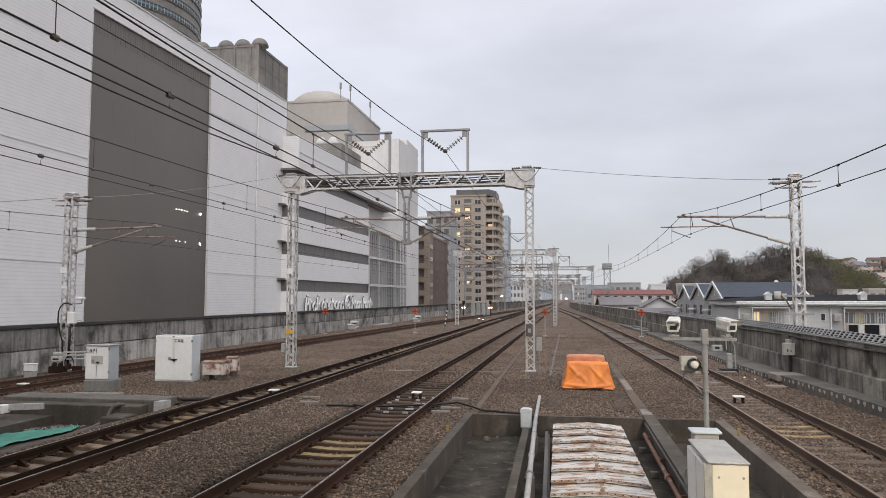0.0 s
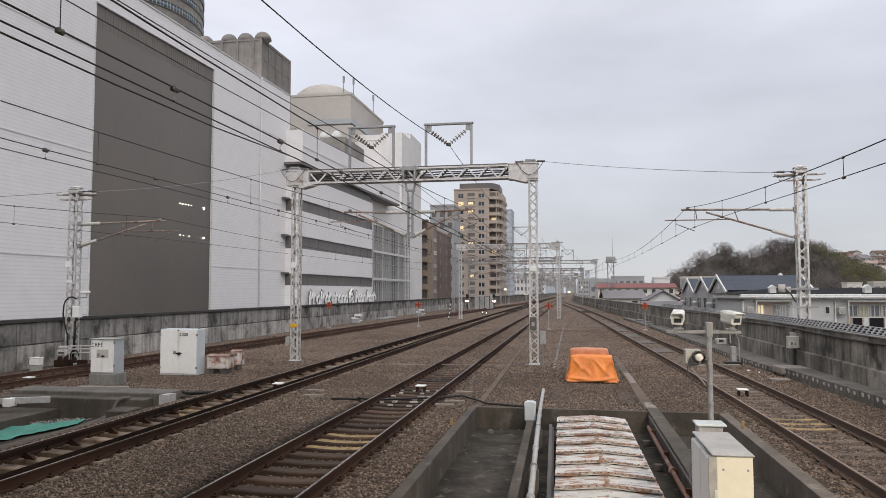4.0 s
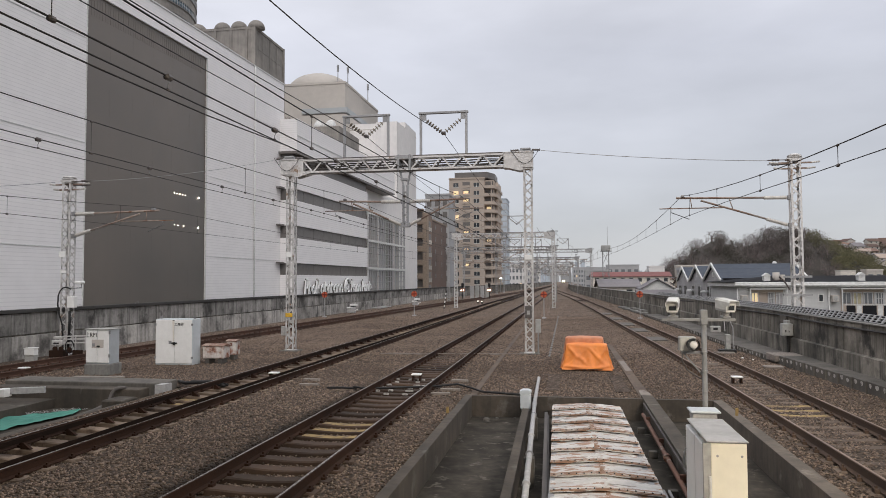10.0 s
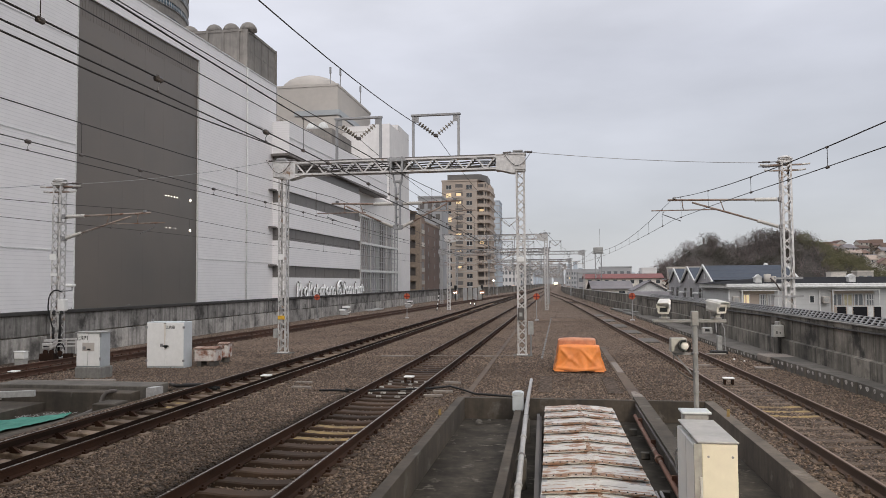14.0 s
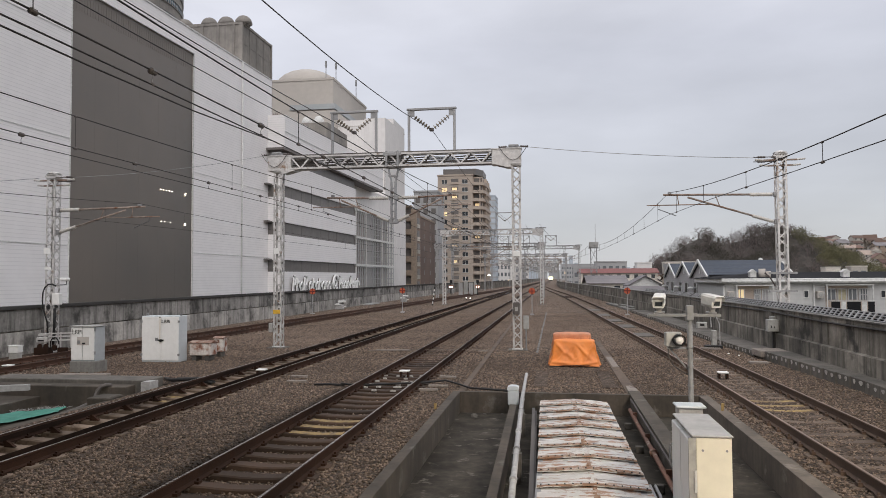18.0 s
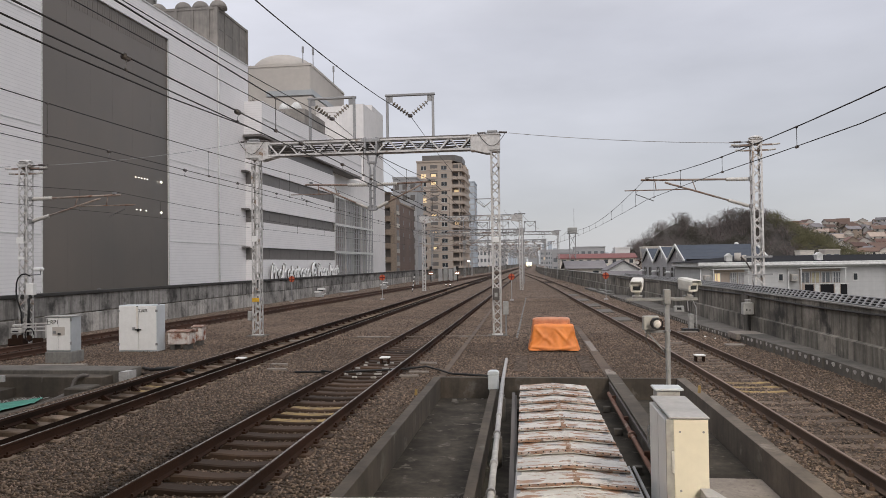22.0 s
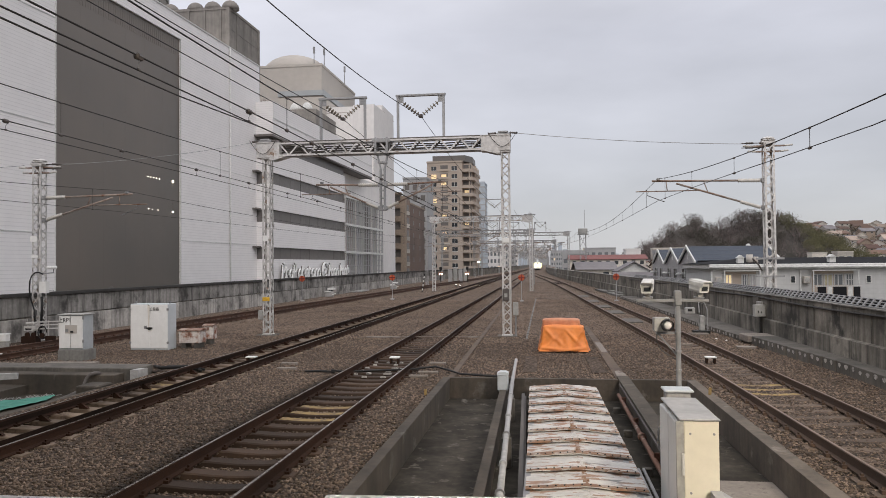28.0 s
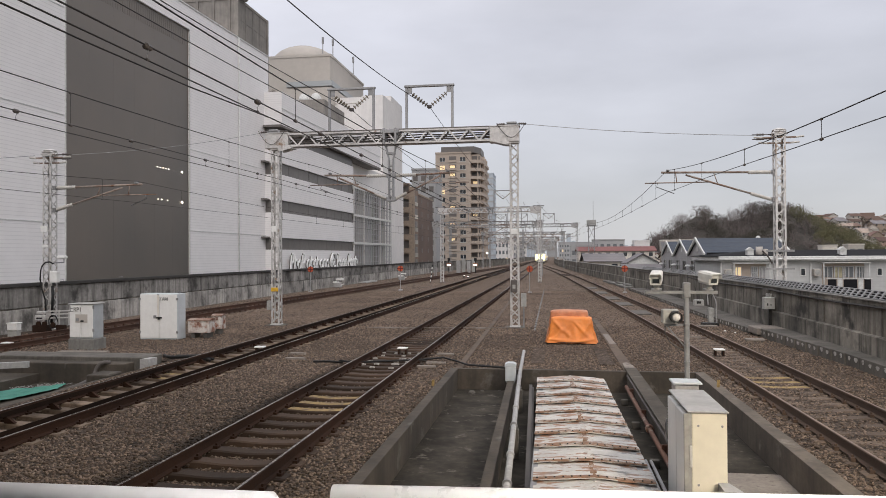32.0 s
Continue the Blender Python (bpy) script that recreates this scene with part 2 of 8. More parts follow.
M_CREAM = surf("cream_painted_cabinet", (0.80, 0.76, 0.63), (0.74, 0.70, 0.58), rough=0.45, big=0.9, fine=8, bump=0.03, grain=0.04, streak=0.06, streak_col=(0.35, 0.28, 0.18))
M_GREYBOX = surf("grey_painted_metal", (0.40, 0.40, 0.38), (0.30, 0.30, 0.285), rough=0.55, fine=10, bump=0.05)
M_RUSTWHITE = surf("rusty_white_steel", (0.68, 0.65, 0.61), (0.56, 0.52, 0.48), rough=0.7, fine=14, spots=0.72, spot_col=(0.24, 0.075, 0.03), spot_scale=3.4, streak=0.45, streak_col=(0.22, 0.08, 0.035))
M_POST = surf("pale_blue_grey_post_paint", (0.265, 0.268, 0.272), (0.215, 0.218, 0.222), rough=0.5, big=1.5, fine=12, bump=0.03, streak=0.15)
# cabinet side shade put into bluish paints; small boxes share the paler
M_SIDESHADE = surf("shade_grey_cabinet_side", (0.43, 0.46, 0.48), (0.38, 0.41, 0.43), rough=0.5, big=1.5, fine=9, bump=0.03, grain=0.06)
M_SIDEWHITE = surf("bluish_white_and_side_shade", (0.58, 0.62, 0.645), (0.53, 0.57, 0.595), rough=0.45, big=1.5, fine=9, bump=0.03, grain=0.05)
M_FARSTEEL = surf("dulled_grey_steel", (0.40, 0.395, 0.39), (0.30, 0.295, 0.29), rough=0.6, metal=0.1, fine=6, bump=0.03)
M_TARP = surf("orange_tarpaulin", (0.84, 0.27, 0.055), (0.70, 0.22, 0.06), rough=0.5, big=1.6, fine=5, bump=0.35, grain=0.08)
# guard-rail rust blackened to carry the shade of the groove
M_GUARD = surf("groove_shade_rusted_guard_rail", (0.024, 0.014, 0.010), (0.012, 0.008, 0.006), rough=0.9, spec=0.1, fine=25)
M_SHEET = surf("peeling_white_sheet_metal", (0.60, 0.57, 0.53), (0.45, 0.42, 0.39), rough=0.65, big=3.0, fine=18, spots=0.5, spot_col=(0.30, 0.13, 0.055), spot_scale=2.2)
M_FADEDTARP = surf("faded_orange_tarpaulin", (0.62, 0.27, 0.14), (0.46, 0.17, 0.08), rough=0.55, big=2.5, fine=8, bump=0.3, grain=0.15)
M_RUSTPIPE = surf("red_rust_pipe", (0.27, 0.135, 0.092), (0.17, 0.09, 0.065), rough=0.75, fine=16, spots=0.3, spot_col=(0.33, 0.27, 0.23), spot_scale=5)
M_REDRUST = surf("red_rusted_lid", (0.34, 0.25, 0.20), (0.15, 0.055, 0.032), rough=0.8, big=3.5, fine=14, spots=0.45, spot_col=(0.58, 0.52, 0.46), spot_scale=4)
M_DULLPAINT = surf("flaking_white_paint", (0.50, 0.48, 0.45), (0.34, 0.32, 0.295), rough=0.8, big=4.0, fine=25, spots=0.45, spot_col=(0.11, 0.095, 0.08), spot_scale=7)
M_PVC = surf("grey_white_conduit", (0.44, 0.435, 0.43), (0.34, 0.337, 0.333), rough=0.5, fine=10, bump=0.03, streak=0.2)
M_BLACK = surf("black_rubber", (0.018, 0.018, 0.018), (0.012, 0.012, 0.012), rough=0.6, fine=10, bump=0.03)
M_NET = surf("green_netting", (0.085, 0.30, 0.235), (0.05, 0.19, 0.15), rough=0.8, fine=40, bump=0.5)
M_SIDING = surf("white_ribbed_siding", (0.86, 0.838, 0.832), (0.82, 0.80, 0.793), rough=0.55, big=0.06, fine=1.2, ribs=(0.24, 0.16), bump=0.15, grain=0.03)
M_PLAINWHITE = surf("off_white_wall_panel", (0.76, 0.735, 0.715), (0.68, 0.658, 0.64), rough=0.7, big=0.08, fine=1.2, bump=0.03, grain=0.05, streak=0.15, streak_col=(0.4, 0.39, 0.38))
M_PALE = surf("pale_beige_render", (0.50, 0.462, 0.42), (0.43, 0.40, 0.368), rough=0.8, big=0.06, fine=1.2, bump=0.03, grain=0.05)
M_DARKPANEL = surf("brown_grey_mesh_panel", (0.187, 0.157, 0.131), (0.115, 0.106, 0.094), rough=0.42, big=0.04, fine=1.6, bump=0.0, grain=0.05, spec=0.6)
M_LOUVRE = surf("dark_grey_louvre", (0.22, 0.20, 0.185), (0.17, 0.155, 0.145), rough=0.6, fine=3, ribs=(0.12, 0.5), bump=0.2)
M_ROOFCONC = surf("grey_concrete_block", (0.285, 0.262, 0.235), (0.20, 0.186, 0.170), rough=0.85, big=0.12, fine=1.5, streak=0.45, streak_col=(0.10, 0.095, 0.09))
M_TILE = surf("beige_tile_facade", (0.475, 0.395, 0.330), (0.41, 0.345, 0.29), rough=0.7, big=0.05, fine=2.0, ribs=(0.35, 0.06), bump=0.03, grain=0.06)
M_BROWN = surf("brown_tile_facade", (0.175, 0.118, 0.092), (0.115, 0.082, 0.068), rough=0.7, big=0.08, fine=2.0, ribs=(0.4, 0.1), bump=0.03)
M_BRICK = surf("tan_brick_corner", (0.27, 0.195, 0.150), (0.20, 0.145, 0.115), rough=0.8, big=0.15, fine=3, ribs=(0.25, 0.15), bump=0.03)
M_TAN = surf("tan_wall", (0.33, 0.262, 0.205), (0.27, 0.215, 0.17), rough=0.8, big=0.08, fine=2.0, bump=0.03)
M_GREYBLD = surf("grey_far_wall", (0.42, 0.42, 0.42), (0.36, 0.36, 0.365), rough=0.8, big=0.05, fine=1.0, bump=0.02, grain=0.06)
M_PALEBLUE = surf("pale_blue_grey_fascia", (0.385, 0.405, 0.415), (0.34, 0.36, 0.37), rough=0.5, big=0.1, fine=2, bump=0.02, grain=0.04)
M_GLASS = glass("dark_window_glass", (0.035, 0.04, 0.045))
M_BLUEGLASS = glass("blue_grey_glass", (0.10, 0.14, 0.17), 0.12)
M_WINDOWLIT = glow("lit_window", (0.88, 0.66, 0.38), 0.62)
M_FRAMEW = surf("white_window_frame", (0.66, 0.66, 0.64), (0.58, 0.58, 0.56), rough=0.5, fine=6, bump=0.02)
M_NAVY = surf("navy_slate_roof", (0.040, 0.052, 0.075), (0.030, 0.040, 0.058), rough=0.6, big=0.3, fine=3, ribs=(0.3, 0.3), bump=0.2)
M_BLACKROOF = surf("charcoal_roof", (0.024, 0.024, 0.026), (0.018, 0.018, 0.020), rough=0.95, spec=0.1, big=0.3, fine=3, bump=0.2)
M_GREYSIDING = surf("grey_house_siding", (0.44, 0.43, 0.435), (0.39, 0.38, 0.385), rough=0.75, big=0.2, fine=3, ribs=(0.2, 0.12), bump=0.05)
M_REDROOF = surf("dull_red_roof", (0.235, 0.098, 0.092), (0.18, 0.08, 0.075), rough=0.8, big=0.1, fine=2, bump=0.1, vary=0.35)
M_BROWNROOF = surf("brown_roof", (0.17, 0.105, 0.078), (0.11, 0.072, 0.058), rough=0.8, big=0.1, fine=2, bump=0.1, vary=0.5)
M_REDBROWN = surf("red_brown_roof", (0.170, 0.095, 0.074), (0.125, 0.072, 0.058), rough=0.8, big=0.1, fine=2, bump=0.1, vary=0.4)
M_SIGNWHITE = surf("bright_white_sign_enamel", (0.92, 0.92, 0.91), (0.90, 0.90, 0.89), rough=0.35, bump=0.0, grain=0.02)
M_HOUSE = surf("pale_house_wall", (0.58, 0.54, 0.48), (0.50, 0.46, 0.41), rough=0.8, big=0.1, fine=2, bump=0.03, vary=0.3)
M_GROUND = surf("town_ground", (0.10, 0.10, 0.095), (0.07, 0.075, 0.065), rough=0.95, big=0.02, fine=0.5, bump=0.1)
M_HILL = surf("hill_undergrowth", (0.052, 0.044, 0.036), (0.04, 0.036, 0.03), rough=0.95, big=0.05, fine=0.8, bump=0.2)


def foliage(name, c1, c2):
    """Thin leaves or twigs: light falls on them from both sides."""
    m = surf(name, c1, c2, rough=0.95, big=0.04, fine=0.8, bump=0.0, island=0.15, spec=0.0)
    n, l = m.node_tree.nodes, m.node_tree.links
    b = n["Principled BSDF"]
    tr_ = n.new("ShaderNodeBsdfTranslucent")
    l.new(b.inputs["Base Color"].links[0].from_socket, tr_.inputs[0])
    x = n.new("ShaderNodeMixShader")
    x.inputs[0].default_value = 0.5
    l.new(b.outputs[0], x.inputs[1])
    l.new(tr_.outputs[0], x.inputs[2])
    l.new(x.outputs[0], n["Material Output"].inputs[0])
    return m


M_LEAF = foliage("dull_green_leaves", (0.118, 0.108, 0.088), (0.080, 0.076, 0.064))
M_TWIG = foliage("bare_brown_twigs", (0.262, 0.222, 0.210), (0.185, 0.157, 0.150))
M_BAMBOO = foliage("olive_bamboo_leaves", (0.200, 0.188, 0.112), (0.130, 0.124, 0.080))
M_RED = surf("dark_red_marker_enamel", (0.17, 0.022, 0.016), (0.14, 0.02, 0.015), rough=0.5, fine=10, bump=0.0)
M_YEL = surf("yellow_enamel", (0.70, 0.42, 0.04), (0.6, 0.36, 0.04), rough=0.5, fine=10, bump=0.0)
M_INK = surf("black_lettering", (0.02, 0.02, 0.02), (0.02, 0.02, 0.02), rough=0.6, bump=0.0)
# left rail's white greyed and cooled to offset the warm lamp on it
M_RAILDIM = surf("dimmed_white_handrail_paint", (0.50, 0.52, 0.57), (0.44, 0.46, 0.505), rough=0.4, big=2, fine=12, bump=0.02, grain=0.05)
M_RAILWHITE = surf("white_handrail_enamel", (0.78, 0.78, 0.77), (0.72, 0.72, 0.71), rough=0.3, big=2, fine=12, bump=0.02, grain=0.04)
M_HEADLAMP = glow("headlamp_glow", (1.0, 0.90, 0.55), 120.0)
M_LAMPGLARE = glow("headlamp_glare_glow", (1.0, 0.93, 0.50), 1.7)
M_SIGNALWHITE = glow("white_signal_and_glint_glow", (1.0, 0.95, 0.85), 6.0)
# emission for the lamp reflections dotted on the dark panel
M_PANELGLINT = glow("panel_glint_glow", (1.0, 0.95, 0.85), 2.2)
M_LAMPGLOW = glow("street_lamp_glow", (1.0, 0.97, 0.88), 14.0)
M_LAP = surf("rust_brown_lap", (0.30, 0.172, 0.103), (0.20, 0.115, 0.072), rough=0.8, big=3, fine=18, spots=0.5, spot_col=(0.45, 0.40, 0.35), spot_scale=5)
M_ORANGE = surf("faded_orange_enamel", (0.58, 0.13, 0.055), (0.48, 0.105, 0.05), rough=0.6, fine=10, bump=0.0)
# slight emission added to keep the lens pale inside its hood
M_SIGNALDIM = glow("pale_lens_glow", (0.62, 0.60, 0.56), 0.14)
M_WALLC2 = surf("stained_wall_panel", (0.335, 0.322, 0.303), (0.19, 0.183, 0.172), rough=0.92, big=0.9, fine=7, streak=0.95, streak_col=(0.055, 0.053, 0.050), vary=0.30, spots=0.4, spot_col=(0.065, 0.062, 0.058), spot_scale=0.9)
M_WALLC3 = surf("lime_bleached_wall_panel", (0.455, 0.435, 0.405), (0.26, 0.249, 0.233), rough=0.92, big=0.9, fine=7, streak=0.85, streak_col=(0.085, 0.082, 0.077), vary=0.28, spots=0.35, spot_col=(0.10, 0.095, 0.09), spot_scale=0.9)
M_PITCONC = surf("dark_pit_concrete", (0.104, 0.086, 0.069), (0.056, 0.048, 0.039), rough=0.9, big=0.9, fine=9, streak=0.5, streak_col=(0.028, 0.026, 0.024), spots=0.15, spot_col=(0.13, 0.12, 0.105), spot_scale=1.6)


def peeling():
    """White paint flaking off rusted sheet in long shreds across the plates."""
    m = surf("peeling_cover_paint", (0.62, 0.60, 0.56), (0.49, 0.47, 0.44), rough=0.6, big=3, fine=22, bump=0.15, grain=0.10)
    n, l = m.node_tree.nodes, m.node_tree.links
    b = n["Principled BSDF"]
    old = b.inputs["Base Color"].links[0].from_socket
    geo = n.new("ShaderNodeNewGeometry")
    mp = n.new("ShaderNodeMapping")
    mp.inputs["Scale"].default_value = (1.7, 5.5, 3.0)
    l.new(geo.outputs["Position"], mp.inputs[0])
    t = n.new("ShaderNodeTexNoise")
    t.inputs["Scale"].default_value, t.inputs["Detail"].default_value, t.inputs["Roughness"].default_value = 1.7, 8, 0.62
    l.new(mp.outputs[0], t.inputs["Vector"])
    r = n.new("ShaderNodeValToRGB")
    r.color_ramp.elements[0].position, r.color_ramp.elements[0].color = 0.515, (0, 0, 0, 1)
    r.color_ramp.elements[1].position, r.color_ramp.elements[1].color = 0.55, (1, 1, 1, 1)
    l.new(t.outputs[0], r.inputs[0])
    t2 = n.new("ShaderNodeTexNoise")
    t2.inputs["Scale"].default_value = 2.3
    l.new(geo.outputs["Position"], t2.inputs["Vector"])
    r2 = n.new("ShaderNodeValToRGB")
    r2.color_ramp.elements[0].position, r2.color_ramp.elements[0].color = 0.36, (0.22, 0.22, 0.22, 1)
    r2.color_ramp.elements[1].position, r2.color_ramp.elements[1].color = 0.48, (0.33, 0.195, 0.125, 1)
    l.new(t2.outputs[0], r2.inputs[0])
    x = n.new("ShaderNodeMix")
    x.data_type = "RGBA"
    l.new(r.outputs[0], x.inputs[0])
    l.new(old, x.inputs[6])
    l.new(r2.outputs[0], x.inputs[7])
    l.new(x.outputs[2], b.inputs["Base Color"])
    return m


M_PEEL = peeling()
# weathered kerb colour lightened and warmed as if lamplit, right kerb only
M_KERBLIT = surf("lamplit_weathered_kerb", (0.172, 0.143, 0.115), (0.105, 0.088, 0.072), rough=0.9, big=0.9, fine=10, streak=0.45, streak_col=(0.040, 0.035, 0.030), spots=0.15, spot_col=(0.22, 0.19, 0.16), spot_scale=1.6)
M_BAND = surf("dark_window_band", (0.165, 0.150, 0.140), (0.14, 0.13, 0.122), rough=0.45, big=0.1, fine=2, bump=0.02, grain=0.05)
M_GREYROOF = surf("grey_violet_tile_roof", (0.20, 0.185, 0.19), (0.14, 0.13, 0.135), rough=0.7, big=0.2, fine=3, ribs=(0.3, 0.25), bump=0.2, vary=0.3)
M_PALEGREY = surf("pale_grey_flats_wall", (0.57, 0.57, 0.56), (0.50, 0.50, 0.495), rough=0.75, big=0.15, fine=3, ribs=(0.3, 0.06), bump=0.03, grain=0.05, streak=0.2, streak_col=(0.3, 0.3, 0.29))
M_TANROOF = surf("faded_tan_roof", (0.36, 0.29, 0.24), (0.28, 0.22, 0.185), rough=0.8, big=0.1, fine=2, bump=0.1, vary=0.3)
M_SLAB = surf("dusty_brown_grey_slab", (0.27, 0.235, 0.205), (0.20, 0.175, 0.155), rough=0.9, big=1.5, fine=14, spots=0.3, spot_col=(0.13, 0.105, 0.09), spot_scale=5)
# distance haze mixed into the wall colour as pale blue
M_HAZE = surf("haze_tinted_tower_wall", (0.50, 0.55, 0.60), (0.46, 0.51, 0.56), rough=0.8, big=0.02, fine=0.3, bump=0.0)
M_TRAY = surf("dark_cable_tray", (0.13, 0.115, 0.105), (0.08, 0.072, 0.068), rough=0.7, fine=6, bump=0.05)
M_GRATE = surf("brown_grey_stair_screen", (0.42, 0.385, 0.36), (0.34, 0.315, 0.295), rough=0.7, big=0.3, fine=3, bump=0.05)
# glass colour lightened towards haze
M_FARGLASS = glass("hazy_far_glass", (0.16, 0.17, 0.18), 0.2)
M_CURTAIN = surf("yellowish_curtain", (0.50, 0.46, 0.31), (0.43, 0.39, 0.27), rough=0.8, fine=6, bump=0.05)


def darken_rail_strip(m, x, half, y_far):
    """Darkens the colour in a strip along a rail, fading out in ragged patches."""
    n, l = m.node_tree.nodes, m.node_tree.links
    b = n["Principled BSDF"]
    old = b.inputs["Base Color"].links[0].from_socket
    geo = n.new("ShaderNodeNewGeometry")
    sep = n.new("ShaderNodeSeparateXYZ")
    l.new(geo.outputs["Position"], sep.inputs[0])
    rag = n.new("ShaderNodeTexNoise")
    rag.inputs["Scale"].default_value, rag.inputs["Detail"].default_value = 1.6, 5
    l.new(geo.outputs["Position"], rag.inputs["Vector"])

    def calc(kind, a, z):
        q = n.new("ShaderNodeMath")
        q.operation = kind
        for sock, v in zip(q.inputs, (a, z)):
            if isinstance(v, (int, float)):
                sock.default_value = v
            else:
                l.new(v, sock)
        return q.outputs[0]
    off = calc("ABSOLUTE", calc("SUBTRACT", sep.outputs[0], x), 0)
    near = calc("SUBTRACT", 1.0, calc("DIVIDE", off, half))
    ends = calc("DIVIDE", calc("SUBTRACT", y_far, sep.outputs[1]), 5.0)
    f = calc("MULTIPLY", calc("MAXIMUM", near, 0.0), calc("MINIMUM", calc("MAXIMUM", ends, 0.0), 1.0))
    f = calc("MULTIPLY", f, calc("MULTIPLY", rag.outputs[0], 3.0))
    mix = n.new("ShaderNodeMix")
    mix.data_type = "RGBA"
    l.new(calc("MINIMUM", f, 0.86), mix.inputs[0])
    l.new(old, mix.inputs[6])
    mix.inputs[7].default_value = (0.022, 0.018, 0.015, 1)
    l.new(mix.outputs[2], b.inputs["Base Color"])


# both ballast colours darkened in a strip beside the left rail
for trackbed in (M_STONE, M_UNDER):
    darken_rail_strip(trackbed, -5.55, 0.50, 22.0)


# ---- mesh helpers ----
class Shape:
    """Collects faces; made into one mesh at the end."""

    def __init__(self):
        self.v, self.f = [], []

    def add(self, v, f):
        k = len(self.v)
        self.v += [tuple(p) for p in v]
        self.f += [tuple(i + k for i in q) for q in f]
        return self

    def box(self, x0, y0, z0, x1, y1, z1, c=0.0):
        """A box; c bevels its edges."""
        if not c:
            v = [(x, y, z) for z in (z0, z1) for x, y in ((x0, y0), (x1, y0), (x1, y1), (x0, y1))]
            return self.add(v, [(3, 2, 1, 0), (4, 5, 6, 7), (0, 1, 5, 4), (1, 2, 6, 5), (2, 3, 7, 6), (3, 0, 4, 7)])
        c = min(c, (x1 - x0) * 0.45, (y1 - y0) * 0.45, (z1 - z0) * 0.45)

        def ring(g, z):
            return [(x0 + g + c, y0 + g, z), (x1 - g - c, y0 + g, z), (x1 - g, y0 + g + c, z), (x1 - g, y1 - g - c, z),
                    (x1 - g - c, y1 - g, z), (x0 + g + c, y1 - g, z), (x0 + g, y1 - g - c, z), (x0 + g, y0 + g + c, z)]
        rings = [ring(c, z0), ring(0, z0 + c), ring(0, z1 - c), ring(c, z1)]
        v = [p for r in rings for p in r]
        f = [tuple(reversed(range(8))), tuple(range(24, 32))]
        for r in range(3):
            f += [(r * 8 + i, r * 8 + (i + 1) % 8, r * 8 + 8 + (i + 1) % 8, r * 8 + 8 + i) for i in range(8)]
        return self.add(v, f)

    def bar(self, p, q, w, h=None, up=(0, 0, 1)):
        """A square bar from p to q."""
        p, q = Vector(p), Vector(q)
        d = (q - p).normalized()
        u = Vector(up)
        if abs(d.dot(u)) > 0.99:
            u = Vector((0, 1, 0))
        s = d.cross(u).normalized() * (w / 2)
        t = s.cross(d).normalized() * ((h or w) / 2)
        v = [a + b for a in (p, q) for b in (-s - t, s - t, s + t, -s + t)]
        return self.add(v, [(3, 2, 1, 0), (4, 5, 6, 7), (0, 1, 5, 4), (1, 2, 6, 5), (2, 3, 7, 6), (3, 0, 4, 7)])

    def tube(self, path, r, n=8, cap=True):
        """A round tube along a path; r is one radius or one for each point."""
        path = [Vector(p) for p in path]
        rs = r if isinstance(r, (list, tuple)) else [r] * len(path)
        v, f = [], []
        for i, p in enumerate(path):
            d = (path[min(i + 1, len(path) - 1)] - path[max(i - 1, 0)]).normalized()
            u = Vector((0, 0, 1)) if abs(d.z) < 0.95 else Vector((0, 1, 0))
            s = d.cross(u).normalized()
            t = s.cross(d).normalized()
            v += [p + rs[i] * (math.cos(a) * s + math.sin(a) * t) for a in (2 * math.pi * k / n for k in range(n))]
        for i in range(len(path) - 1):
            f += [(i * n + k, i * n + (k + 1) % n, i * n + n + (k + 1) % n, i * n + n + k) for k in range(n)]
        if cap:
            f += [tuple(reversed(range(n))), tuple(range(len(v) - n, len(v)))]
        return self.add(v, f)

    def sweep(self, path, profile, closed=True):
        """A profile of (across, up) pairs swept along a path of points in plan."""
        path = [Vector(p) for p in path]
        n, v, f = len(profile), [], []
        for i, p in enumerate(path):
            d = path[min(i + 1, len(path) - 1)] - path[max(i - 1, 0)]
            s = Vector((d.y, -d.x, 0)).normalized()
            v += [p + s * a + Vector((0, 0, b)) for a, b in profile]
        for i in range(len(path) - 1):
            f += [(i * n + k, i * n + (k + 1) % n, i * n + n + (k + 1) % n, i * n + n + k) for k in range(n if closed else n - 1)]
        if closed:
            f += [tuple(reversed(range(n))), tuple(range(len(v) - n, len(v)))]
        return self.add(v, f)

    def prism(self, outline, axis, a, b):
        """An outline pushed along one axis from a to b."""
        def at(p, w):
            return {"x": (w, p[0], p[1]), "y": (p[0], w, p[1]), "z": (p[0], p[1], w)}[axis]
        n = len(outline)
        v = [at(p, a) for p in outline] + [at(p, b) for p in outline]
        f = [tuple(reversed(range(n))), tuple(range(n, 2 * n))] + [(k, (k + 1) % n, n + (k + 1) % n, n + k) for k in range(n)]
        return self.add(v, f)

    def dome(self, c, r, h, n=24, m=6):
        v, f = [], []
        for i in range(m):
            a = math.pi / 2 * i / m
            v += [(c[0] + r * math.cos(a) * math.cos(2 * math.pi * k / n), c[1] + r * math.cos(a) * math.sin(2 * math.pi * k / n), c[2] + h * math.sin(a)) for k in range(n)]
        v.append((c[0], c[1], c[2] + h))
        for i in range(m - 1):
            f += [(i * n + k, i * n + (k + 1) % n, i * n + n + (k + 1) % n, i * n + n + k) for k in range(n)]
        f += [((m - 1) * n + k, (m - 1) * n + (k + 1) % n, m * n) for k in range(n)]
        f.append(tuple(reversed(range(n))))
        return self.add(v, f)

    def mesh(self, name, mat, smooth=False):
        me = bpy.data.meshes.new(name)
        me.from_pydata(self.v, [], self.f)
